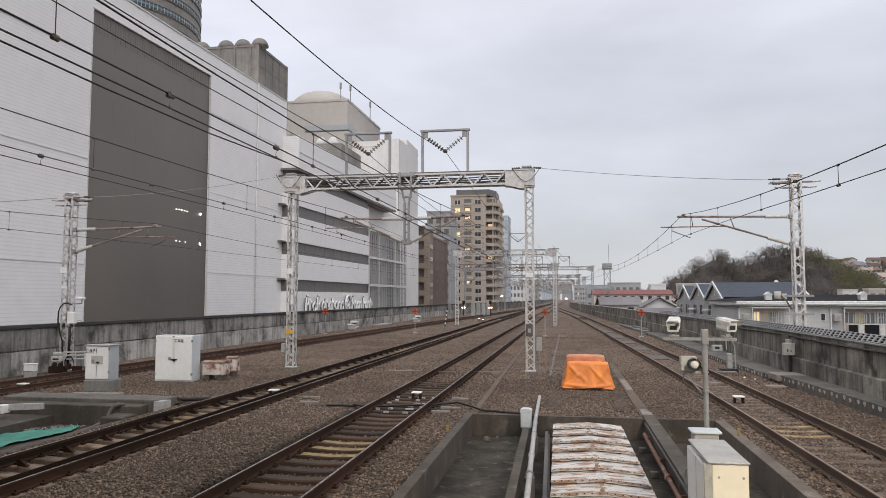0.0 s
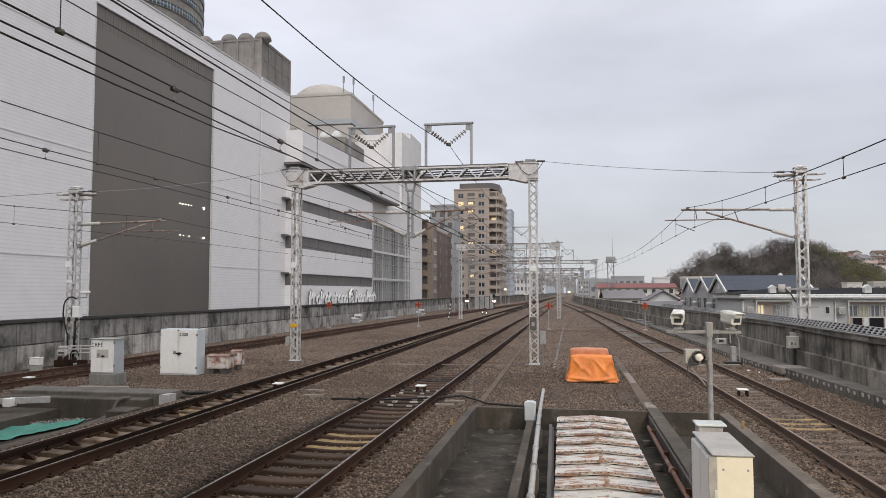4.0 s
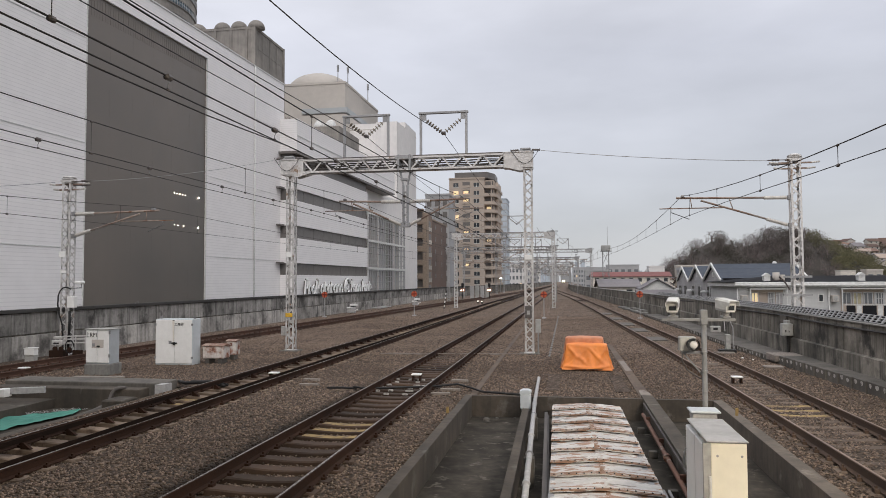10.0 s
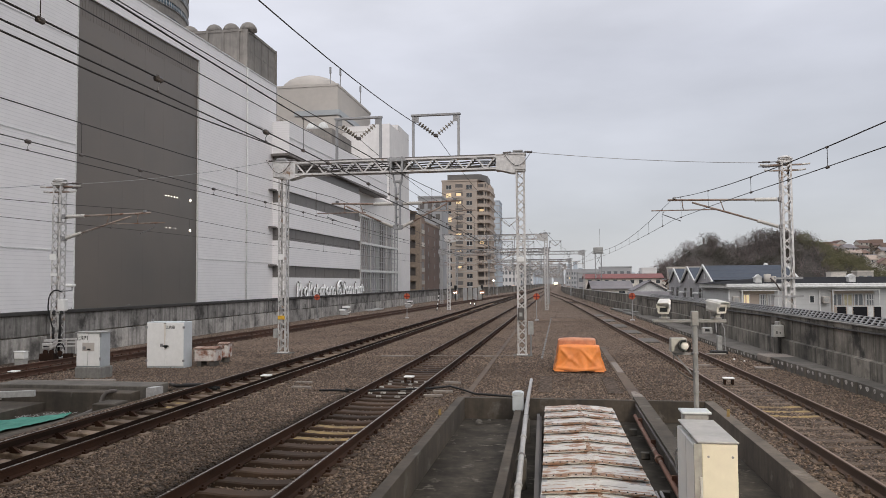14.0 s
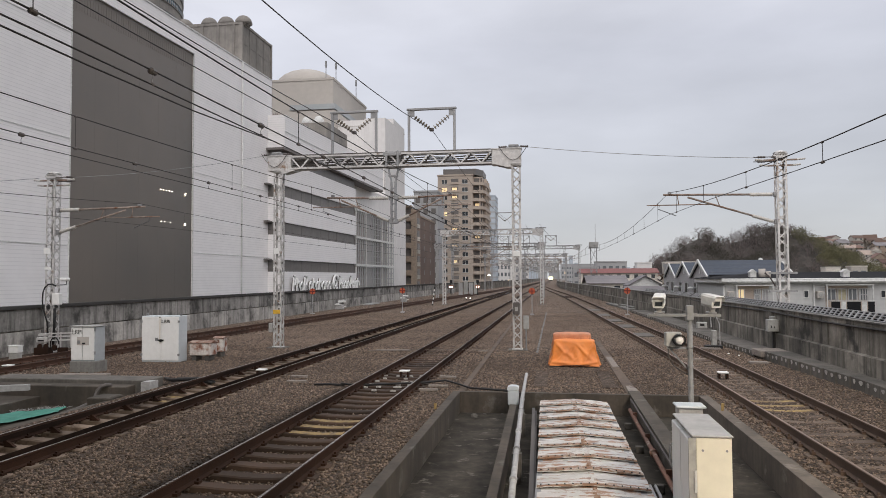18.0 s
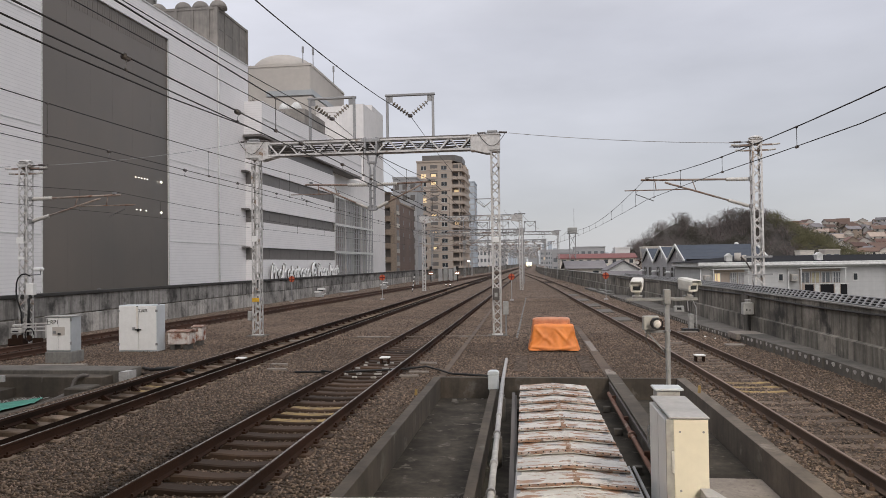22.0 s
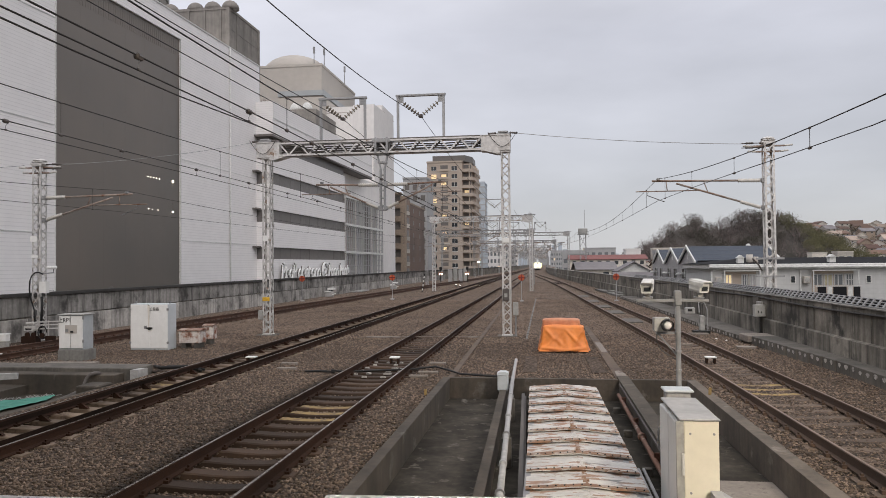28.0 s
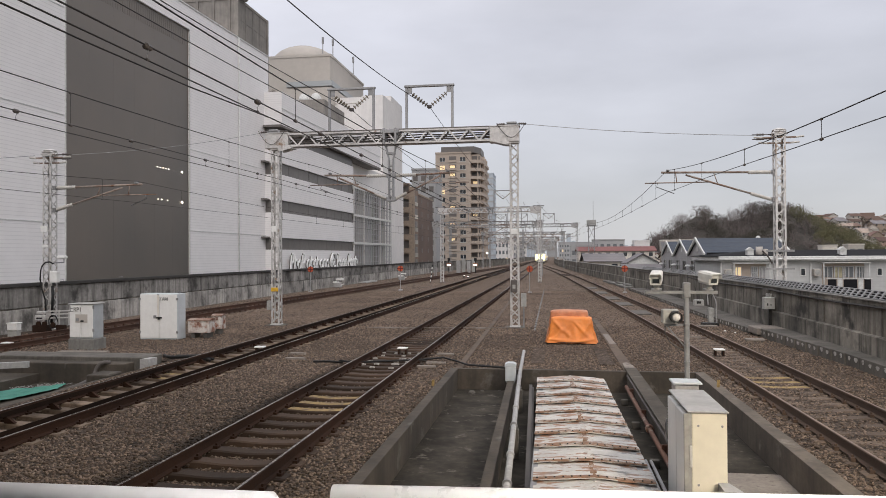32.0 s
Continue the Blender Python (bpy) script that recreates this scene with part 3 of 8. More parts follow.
        bm = bmesh.new()
        bm.from_mesh(me)
        bmesh.ops.recalc_face_normals(bm, faces=bm.faces)
        bm.to_mesh(me)
        bm.free()
        for m in (mat if isinstance(mat, (list, tuple)) else [mat]):
            me.materials.append(m)
        if smooth:
            me.polygons.foreach_set("use_smooth", [True] * len(me.polygons))
        return me


def empty(name, m=None, label="", category="", group="", kind=""):
    ob = new(name)
    ob.empty_display_size = 0.2
    if m is not None:
        ob.matrix_world = m
    return tagged(ob, label, category, group, kind)


def part(name, shape, mat, parent, label="", smooth=False, m=None):
    """One mesh under a thing or a part, in its parent's space."""
    ob = new(name, shape if isinstance(shape, bpy.types.Mesh) else shape.mesh(name, mat, smooth))
    ob.parent = parent
    if m is not None:
        ob.matrix_local = m
    return tagged(ob, label)


def thing(name, shape, mat, label, category, group="", kind="", smooth=False, m=None):
    """A top-level thing of one mesh."""
    ob = new(name, shape if isinstance(shape, bpy.types.Mesh) else shape.mesh(name, mat, smooth))
    if m is not None:
        ob.matrix_world = m
    return tagged(ob, label, category, group, kind)


def words(text, size, mat, parent, m, name="lettering", depth=0.002):
    """Lettering as a mesh under its thing."""
    cu = bpy.data.curves.new(name, "FONT")
    cu.body, cu.size, cu.extrude, cu.align_x, cu.align_y = text, size, depth, "CENTER", "CENTER"
    tmp = new(name, cu)
    me = bpy.data.meshes.new_from_object(tmp.evaluated_get(bpy.context.evaluated_depsgraph_get()))
    bpy.data.objects.remove(tmp)
    me.materials.clear()
    me.materials.append(mat)
    ob = new(name, me)
    ob.parent, ob.matrix_local = parent, m
    return ob


def along(table, y):
    """Piecewise-smooth reading of a table of (y, x)."""
    if y <= table[0][0]:
        return table[0][1]
    for (a, p), (b, q) in zip(table, table[1:]):
        if y <= b:
            return p + (q - p) * (y - a) / (b - a)
    return table[-1][1]


def eased(table, y):
    return sum(along(table, y + d) for d in (-12, -8, -4, 0, 4, 8, 12)) / 7


# plan of the lines: (y, x of the centre line)
LINE_A = [(-40, -18.4), (26, -18.3), (46, -17.1), (70, -16.2), (100, -14.9), (160, -12.2), (240, -9.4), (320, -9.0), (400, -8.1), (900, -8.1)]
LINE_B = [(-40, -9.2), (270, -9.2), (400, -8.0), (900, -8.0)]
LINE_C = [(-40, -4.5), (270, -4.6), (400, -3.4), (900, -3.4)]
WIRE_D = [(-40, 5.2), (52, 5.2), (66, 4.9), (80, 4.3), (100, 3.2), (130, 1.2), (165, -1.1), (215, -3.5), (260, -4.5), (400, -3.4)]
LINE_D = [(-40, 5.18), (8, 5.15), (20, 5.03), (30, 4.78), (45, 4.18), (66, 3.5), (90, 2.65), (120, 1.4), (165, -1.1), (215, -3.5), (260, -4.5), (400, -3.4), (900, -3.4)]
WALL_R = [(-40, 8.6), (40, 8.6), (50, 8.4), (66, 7.7), (88, 6.6), (116, 5.2), (160, 3.2), (215, 1.4), (300, 0.9), (400, 2.0), (900, 2.0)]
WALL_L = [(-40, -21.3), (120, -21.3), (200, -17.0), (280, -14.0), (900, -13.0)]


def run(table, y0, y1, step, off=0.0, z=0.0):
    n = max(1, round((y1 - y0) / step))
    return [(eased(table, y0 + (y1 - y0) * i / n) + off, y0 + (y1 - y0) * i / n, z) for i in range(n + 1)]


# ---- ground, deck and parapets ----
s = Shape()
s.add([(-4000, -600, -7.2), (4000, -600, -7.2), (4000, 4500, -7.2), (-4000, 4500, -7.2)], [(0, 1, 2, 3)])
thing("ground", s, M_GROUND, "grey town ground far below the railway", "ground", kind="structure")

PIT = (-2.42, 3.42, 18.2)          # left, right, back of the pit between the lines
LPIT = (-15.8, -11.0, 19.4, 13.0)  # left, right, back, front of the pit beside the outer line
s, far_sheet = Shape(), Shape()
LOW_BED = ((-9.98, -8.42), (-5.31, -3.75))      # the bed between the rails of the two main lines lies lower
strips = [(-21.4, LPIT[0], -40, 1450, 0), (LPIT[0], LPIT[1], LPIT[2], 1450, 0), (LPIT[0], LPIT[1], -40, 8, 0), (LPIT[1], -9.98, -40, 1450, 0), (-9.98, -8.42, -40, 1450, 1),
          (-8.42, -5.31, -40, 1450, 0), (-5.31, -3.75, -40, 1450, 1), (-3.75, PIT[0], -40, 1450, 0), (PIT[0], PIT[1], PIT[2], 1450, 0), (PIT[1], 8.7, -40, 1450, 0)]
for x0, x1, y0, y1, deep in strips:
    if y1 > 31:
        far_sheet.add([(x0, 115, -0.015), (x1, 115, -0.015), (x1, y1, -0.015), (x0, y1, -0.015)], [(0, 1, 2, 3)])
        zf = -0.06 if deep else -0.035
        far_sheet.add([(x0, 31, zf), (x1, 31, zf), (x1, 115, zf), (x0, 115, zf)], [(0, 1, 2, 3)])
        y1 = 31
    z = -0.095 if deep else -0.04
    s.add([(x0, y0, z), (x1, y0, z), (x1, y1, z), (x0, y1, z)], [(0, 1, 2, 3)])
for x0, x1 in LOW_BED:
    for x in (x0, x1):
        s.add([(x, -40, -0.11), (x, 115, -0.11), (x, 115, -0.036), (x, -40, -0.036)], [(0, 1, 2, 3)])
ballast = thing("ballast_bed", s, M_UNDER, "ballast bed darkened for the shade between the stones", "ballast", kind="structure")

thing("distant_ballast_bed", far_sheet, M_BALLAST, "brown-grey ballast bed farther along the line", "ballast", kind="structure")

deck = empty("viaduct_deck", pose(0, 0, 0), "dark damp concrete viaduct deck", "deck", kind="structure")
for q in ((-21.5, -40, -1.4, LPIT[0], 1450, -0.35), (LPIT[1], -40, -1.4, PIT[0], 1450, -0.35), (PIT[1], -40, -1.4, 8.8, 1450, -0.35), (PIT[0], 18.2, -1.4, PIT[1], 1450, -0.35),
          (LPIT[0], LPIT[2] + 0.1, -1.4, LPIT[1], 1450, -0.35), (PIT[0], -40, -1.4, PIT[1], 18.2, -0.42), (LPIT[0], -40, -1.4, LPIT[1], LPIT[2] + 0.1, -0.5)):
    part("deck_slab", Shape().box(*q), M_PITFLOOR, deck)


s = Shape()
s.sweep(run(WALL_L, -40, 700, 10, -0.08), [(0, -1.4), (-0.25, -1.4), (-0.25, 1.80), (0, 1.80)])
wall_l = thing("parapet_wall_west", s, M_WALLC, "grey concrete parapet wall streaked with black stains", "wall", kind="structure")
s = Shape()
s.sweep(run(WALL_L, -40, 700, 10, -0.02), [(0.10, 1.803), (-0.33, 1.803), (-0.33, 1.93), (0.10, 1.93)])
part("coping", s, M_COPING, wall_l, "dark weathered coping")
s = Shape()
s.sweep(run(WALL_R, -40, 700, 10, 0.0), [(-0.30, -1.4), (0.25, -1.4), (0.25, 1.69), (-0.20, 1.69), (-0.20, 0.81), (-0.30, 0.77)])
wall_r = thing("parapet_wall_east", s, M_WALLC, "grey concrete parapet wall with dark water stains", "wall", kind="structure")
s = Shape()
s.sweep(run(WALL_R, -40, 700, 10, 0.0), [(-0.24, 1.693), (0.30, 1.693), (0.30, 1.74), (-0.20, 1.74), (-0.24, 1.725)])
part("coping", s, M_COPING_L, wall_r, "grey concrete coping")


# ---- tracks ----
HALF = 0.7525
RAIL_PROFILE = [(-0.0725, 0.004), (0.0725, 0.004), (0.0725, 0.018), (0.012, 0.04), (0.010, 0.135), (0.0325, 0.150), (0.0325, 0.180), (0.026, 0.184),
                (-0.026, 0.184), (-0.0325, 0.180), (-0.0325, 0.150), (-0.010, 0.135), (-0.012, 0.04), (-0.0725, 0.018)]


def sleeper_mesh(name, mat):
    s = Shape()
    prof = [(-0.97, -0.005), (-0.9, 0.005), (-0.55, 0.002), (-0.25, -0.018), (0, -0.024), (0.25, -0.018), (0.55, 0.002), (0.9, 0.005), (0.97, -0.005)]
    v, f = [], []
    for x, z in prof:
        v += [(x, -0.14, -0.1), (x, -0.135, z - 0.02), (x, -0.11, z), (x, 0.11, z), (x, 0.135, z - 0.02), (x, 0.14, -0.1)]
    for i in range(len(prof) - 1):
        f += [(i * 6 + k, i * 6 + k + 1, i * 6 + 7 + k, i * 6 + 6 + k) for k in range(5)]
    f += [tuple(range(6)), tuple(reversed(range(len(v) - 6, len(v))))]
    s.add(v, f)
    return s.mesh(name, mat)


ME_SLEEPER = sleeper_mesh("sleeper", M_SLEEPER)
ME_PALESLEEPER = sleeper_mesh("sleeper", M_PALESLEEPER)
ME_DUSTSLEEPER = sleeper_mesh("sleeper", M_DUSTSLEEPER)
ME_PAINT = Shape().prism([(-0.66, 0.0), (-0.55, 0.006), (-0.25, -0.014), (0, -0.020), (0.25, -0.014), (0.55, 0.006), (0.66, 0.0), (0.66, -0.03), (-0.66, -0.03)], "y", -0.105, 0.105).mesh("yellow_paint", M_YELLOW)


def clip_shape(s, x, y):
    """Fastenings on both sides of one rail."""
    for d in (-1, 1):
        s.box(x + d * 0.105 - 0.035, y - 0.05, -0.02, x + d * 0.105 + 0.035, y + 0.05, 0.045)
        s.box(x + d * 0.105 - 0.016, y - 0.016, 0.045, x + d * 0.105 + 0.016, y + 0.016, 0.08)


def track(table, label, y0, y1, yellow=(), guard=False, near=105, sunk=0.0, steel=(M_RAIL, M_RAILTOP), tie=ME_SLEEPER, bury=0.0):
    t = empty("railway_track", pose(0, 0, 0), label, "track", "running lines", "structure")
    for side in (-HALF, HALF):
        rail = part("rail", Shape().sweep(run(table, y0, y1, 5, side), RAIL_PROFILE), steel[0], t, "rust-brown steel rail")
        part("running_surface", Shape().sweep(run(table, y0, y1, 5, side), [(-0.017, 0.1845), (0.020, 0.1845), (0.020, 0.1865), (-0.017, 0.1865)]), steel[1], rail, "worn steel running surface")
        if guard:
            g = side * 0.70
            part("guard_rail", Shape().sweep(run(table, y0, 150, 5, g), [(-0.05, 0.13), (0.05, 0.13), (0.05, 0.215), (0.035, 0.215), (0.035, 0.145), (-0.05, 0.145)]), M_GUARD, t, "rusted guard rail darkened for the groove's shade")
    clips, rest, n = Shape(), Shape(), 0
    y = 6.3
    while y < y1:
        x = eased(table, y)
        if y < near:
            painted = any(abs(y - q) < 0.29 for q in yellow)
            slp = part("sleeper", tie, None, t, m=pose(x, y, -0.01 if painted else -sunk * random.uniform(0.6, 1.3) - bury * min(1.0, max(0.0, (y - 23) / 9)), 0, 0, random.uniform(-0.4, 0.4)))
            if painted:
                part("yellow_paint", ME_PAINT, None, slp, "worn yellow paint")
            if y < 60:
                clip_shape(clips, x - HALF, y)
                clip_shape(clips, x + HALF, y)
        else:
            rest.box(x - 0.95, y - 0.13, -0.1, x + 0.95, y + 0.13, -sunk - bury)
        y += 0.6
    if guard:
        for k in range(60):
            yy = 8 + k * 1.2
            for side in (-1, 1):
                x = eased(table, yy) + side * HALF * 0.70
                clips.prism([(x + side * 0.02, 0.0), (x - side * 0.20, 0.0), (x + side * 0.02, 0.15)], "y", yy - 0.03, yy + 0.03)
    tagged(part("rail_fastenings", clips, steel[0], t, "dark rusted rail fastenings"), kind="stuff")
    tagged(part("distant_sleepers", rest, M_SLEEPER, t, "rows of brown concrete sleepers"), kind="stuff")
    return t


track(LINE_A, "rusty siding track along the parapet wall", -10, 420, near=70, sunk=0.04, steel=(M_DARKRUST, M_DARKRUST))
track(LINE_B, "ballasted track with guard rails inside both rails", -10, 420, guard=True, yellow=(16.5, 17.1), tie=ME_PALESLEEPER)
track(LINE_C, "ballasted track with three yellow-painted sleepers", -10, 1400, yellow=(13.5, 14.1, 14.7), bury=0.055)
track(LINE_D, "ballasted platform track beside the cable trough", -10, 250, yellow=(17.1, 17.7, 18.3), sunk=0.016, steel=(M_RUSTRAIL, M_RUSTTOP), tie=ME_DUSTSLEEPER)


# ---- overhead line structures ----
def bar_mesh(name, length, w, h, mat):
    return Shape().box(-length / 2, -w / 2, -h / 2, length / 2, w / 2, h / 2).mesh(name, mat)


PAINT = [M_STEEL]


def lattice_mast(parent, x, y, z0, z1, w=0.36, pitch=0.36, pieces=True, name="mast"):
    """Four corner angles with zigzag lacing on the four faces."""
    mast = part(name, Shape().box(x - w / 2 - 0.04, y - w / 2 - 0.04, z0, x + w / 2 + 0.04, y + w / 2 + 0.04, z0 + 0.03, 0.01), PAINT[0], parent)
    part("head_plate", Shape().box(x - w / 2 - 0.03, y - w / 2 - 0.03, z1 - 0.06, x + w / 2 + 0.03, y + w / 2 + 0.03, z1, 0.01), PAINT[0], mast)
    h = w / 2
    for sx in (-1, 1):
        for sy in (-1, 1):
            c = Shape()
            c.box(min(x + sx * h, x + sx * (h - 0.065)), y + sy * h - 0.006, z0, max(x + sx * h, x + sx * (h - 0.065)), y + sy * h + 0.006, z1)
            c.box(x + sx * h - 0.006, min(y + sy * h, y + sy * (h - 0.065)), z0, x + sx * h + 0.006, max(y + sy * h, y + sy * (h - 0.065)), z1)
            part("corner_angle", c, PAINT[0], mast)
    n = int((z1 - z0) / pitch)
    ang = math.atan2(pitch, w)
    ln = math.hypot(pitch, w) - 0.02
    me = bar_mesh("lacing_bar", ln, 0.012, 0.05, PAINT[0])
    rest = Shape()
    for i in range(n):
        zc = z0 + 0.05 + (i + 0.5) * (z1 - z0 - 0.1) / n
        d = 1 if i % 2 else -1
        for face in range(4):
            m = pose(x, y, zc, 0, 0, 90 * face) @ pose(0, -h, 0) @ pose(0, 0, 0, 0, math.degrees(ang) * d)
            if pieces:
                part("lacing_bar", me, None, mast, m=m)
            else:
                a, b = m @ Vector((-ln / 2, 0, 0)), m @ Vector((ln / 2, 0, 0))
                rest.bar(a, b, 0.05)
    if not pieces:
        part("lacing", rest, PAINT[0], mast)
    return mast


def truss_beam(parent, y, x0, x1, z0, z1, d=0.44, pieces=True):
    """A box truss of four chords with W lacing front and back."""
    beam = empty("truss_beam")
    beam.parent = parent
    for yy in (y - d / 2, y + d / 2):
        for z in (z0, z1):
            part("chord", Shape().box(x0, yy - 0.045, z - 0.036, x1, yy + 0.045, z + 0.036), PAINT[0], beam)
    n = max(2, 2 * round((x1 - x0) / (2 * 0.42)))
    step = (x1 - x0) / n
    ln, ang = math.hypot(step, z1 - z0), math.atan2(z1 - z0, step)
    me = bar_mesh("web_bar", ln, 0.012, 0.065, PAINT[0])
    back = bar_mesh("web_bar", ln, 0.012, 0.065, M_TRAY)
    part("cable_tray", Shape().box(x0, y - 0.12, z1 + 0.047, x1, y + 0.12, z1 + 0.11), M_TRAY, beam, "dark cable run along the beam")
    if pieces:
        for q, (dy, dz, r) in enumerate(((0.10, 0.17, 0.045), (0.14, 0.28, 0.035), (0.09, 0.36, 0.03))):
            part("cable", Shape().tube([(x0 + (x1 - x0) * i / 16, y + dy, z0 + dz + 0.02 * math.sin(i * 1.7 + q)) for i in range(17)], r, 6), M_TRAY, beam, "sagging thick dark cable", True)
    part("walk_plank", Shape().box(x0, y - 0.11, z0 + 0.05, x1, y + 0.11, z0 + 0.085), M_TRAY, beam)
    rest = Shape()
    for i in range(n):
        dd = -1 if i % 2 else 1
        for yy in (y - d / 2, y + d / 2):
            m = pose(x0 + (i + 0.5) * step, yy, (z0 + z1) / 2, 0, math.degrees(ang) * dd, 0)
            if pieces:
                part("web_bar", me if yy < y else back, None, beam, m=m)
            else:
                rest.bar(m @ Vector((-ln / 2, 0, 0)), m @ Vector((ln / 2, 0, 0)), 0.065)
        rest.bar((x0 + i * step, y - d / 2, z0), (x0 + (i + 1) * step, y + d / 2, z0), 0.04)
    part("cross_lacing", rest, PAINT[0], beam)
    return beam


def end_plate(parent, x0, x1, y, z0, z1, xs, side):
    """The riveted plate box at a beam's end, with its haunch towards the span."""
    s = Shape().box(x0, y - 0.25, z0, x1, y + 0.25, z1, 0.015)
    s.box(x0 - 0.03, y - 0.28, z1, x1 + 0.03, y + 0.28, z1 + 0.03)
    a, b = (x1, x1 + 1.0) if side < 0 else (x0, x0 - 1.0)
    p = part("end_plate", s, PAINT[0], parent, "pale painted steel end plate")
    for yy in (y - 0.26, y + 0.25):
        part("haunch", Shape().prism([(xs, z0 - 0.12), (xs + (b - a) * 0.15, z0 - 0.12), (xs + (b - a) * 0.75, z0 + 0.04), (xs, z0 + 0.04)], "y", yy, yy + 0.012), PAINT[0], parent)
    rivets = Shape()
    for i in range(9):
        xx = x0 + 0.06 + (x1 - x0 - 0.12) * i / 8
        for zz in (z0 + 0.05, z1 - 0.05):
            rivets.box(xx - 0.012, y - 0.262, zz - 0.012, xx + 0.012, y - 0.25, zz + 0.012)
    tagged(part("rivets", rivets, PAINT[0], p), kind="stuff")


def insulator(s, p, q, r=0.07, sheds=9):
    """A ribbed insulator from p to q."""
    p, q = Vector(p), Vector(q)
    pts, rs = [], []
    for i in range(sheds * 2 + 1):
        pts.append(p.lerp(q, i / (sheds * 2)))
        rs.append(r if i % 2 else r * 0.62)
    s.tube(pts, rs, 10)


def discs(s, p, q, n=5, r=0.09):
    p, q = Vector(p), Vector(q)
    d = (q - p).normalized()
    s.tube([p, q], 0.014, 6)
    for i in range(n):
        c = p.lerp(q, (i + 0.6) / (n + 0.2))
        s.tube([c - d * 0.03, c, c + d * 0.028, c + d * 0.03], [r * 0.35, r, r * 0.85, r * 0.3], 10)


def cantilever(parent, xm, y, xt, zt, zb, detail=True):
    """A hinged bracket arm from a mast at xm to its tip at xt: top tube, strut, steady arm, two insulators."""
    d = 1 if xt > xm else -1
    arm = part("bracket_arm", Shape().tube([(xm + d * 0.95, y, zt - 0.06), (xt, y, zt)], 0.042, 8), M_RUSTARM, parent, "rust-streaked bracket tube", True)
    ins = Shape()
    insulator(ins, (xm + d * 0.12, y, zt - 0.07), (xm + d * 0.98, y, zt - 0.06), 0.088)
    part("insulator", ins, M_INSUL, arm, "pale ribbed insulator", True)
    ins = Shape()
    xe, ze = xm + d * (abs(xt - xm) * 0.78), zt - 0.12
    bx = xm + d * 0.12
    q = Vector((bx, y, zb)).lerp(Vector((xe, y, ze)), 0.24)
    insulator(ins, (bx, y, zb), q, 0.084)
    part("insulator", ins, M_INSUL, arm, "pale ribbed insulator", True)
    part("strut", Shape().tube([q, (xe, y, ze)], 0.038, 8), M_RUSTARM, arm, "rust-streaked strut", True)
    st = Shape().tube([(xe - d * 0.9, y, zt - 0.42), (xt + d * 0.65, y, zt - 0.42)], 0.025, 6)
    st.tube([(xt - d * 0.55, y, zt), (xt - d * 0.60, y, zt - 0.42)], 0.02, 6)
    mid = Vector((bx, y, zb)).lerp(Vector((xe, y, ze)), 0.62)
    st.tube([mid, (mid.x + d * 0.16, y, zt - 0.04)], 0.02, 6)
    part("registration_tube", st, M_RUSTARM, arm, "", True)
    sa = Shape().tube([(xt + d * 0.15, y, zt - 0.44), (xt + d * 0.2, y, zt - 0.58), (xt - d * 0.5, y, zt - 0.86)], 0.018, 6)
    part("steady_arm", sa, M_GALV, arm, "", True)
    part("wire_clamp", Shape().box(xt - 0.06 - d * 0.25, y - 0.08, zt + 0.03, xt + 0.06 - d * 0.25, y + 0.08, zt + 0.11, 0.01), M_GALV, arm)
    part("upper_hinge", Shape().box(xm + d * 0.02 - 0.07, y - 0.09, zt - 0.16, xm + d * 0.02 + 0.1, y + 0.09, zt + 0.02, 0.01), M_GALV, arm)
    part("lower_hinge", Shape().box(xm + d * 0.02 - 0.07, y - 0.09, zb - 0.1, xm + d * 0.02 + 0.1, y + 0.09, zb + 0.08, 0.01), M_GALV, arm)
    return arm


def portal(parent, x0, x1, y, zb, zt):
    """A feeder frame on the beam with a V of disc insulators."""
    fr = part("feeder_frame", Shape().box(x0 - 0.05, y - 0.06, zb, x0 + 0.05, y + 0.06, zt - 0.003, 0.01), M_GALV, parent, "grey galvanised feeder frame")
    part("post", Shape().box(x1 - 0.05, y - 0.06, zb, x1 + 0.05, y + 0.06, zt - 0.003, 0.01), M_GALV, fr)
    part("crossbar", Shape().box(x0 - 0.09, y - 0.07, zt, x1 + 0.09, y + 0.07, zt + 0.09, 0.01), M_GALV, fr)
    for x, d in ((x0, 1), (x1, -1)):
        part("gusset", Shape().box(min(x + d * 0.05, x + d * 0.24), y - 0.02, zt - 0.26, max(x + d * 0.05, x + d * 0.24), y + 0.02, zt), M_GALV, fr)
    c = ((x0 + x1) / 2, y, zt - 0.86)
    for a, b in ((x0 + 0.22, c[0] - 0.08), (x1 - 0.22, c[0] + 0.08)):
        v = Shape()
        discs(v, (a, y, zt - 0.26), (b, y, c[2] + 0.06), 6, 0.105)
        part("insulator_string", v, M_BRONZEINS, fr, "string of bronze-brown disc insulators", True)
    part("wire_clamp", Shape().box(c[0] - 0.09, y - 0.13, c[2] - 0.05, c[0] + 0.09, y + 0.13, c[2] + 0.07, 0.02), M_DARKINS, fr)
    return c


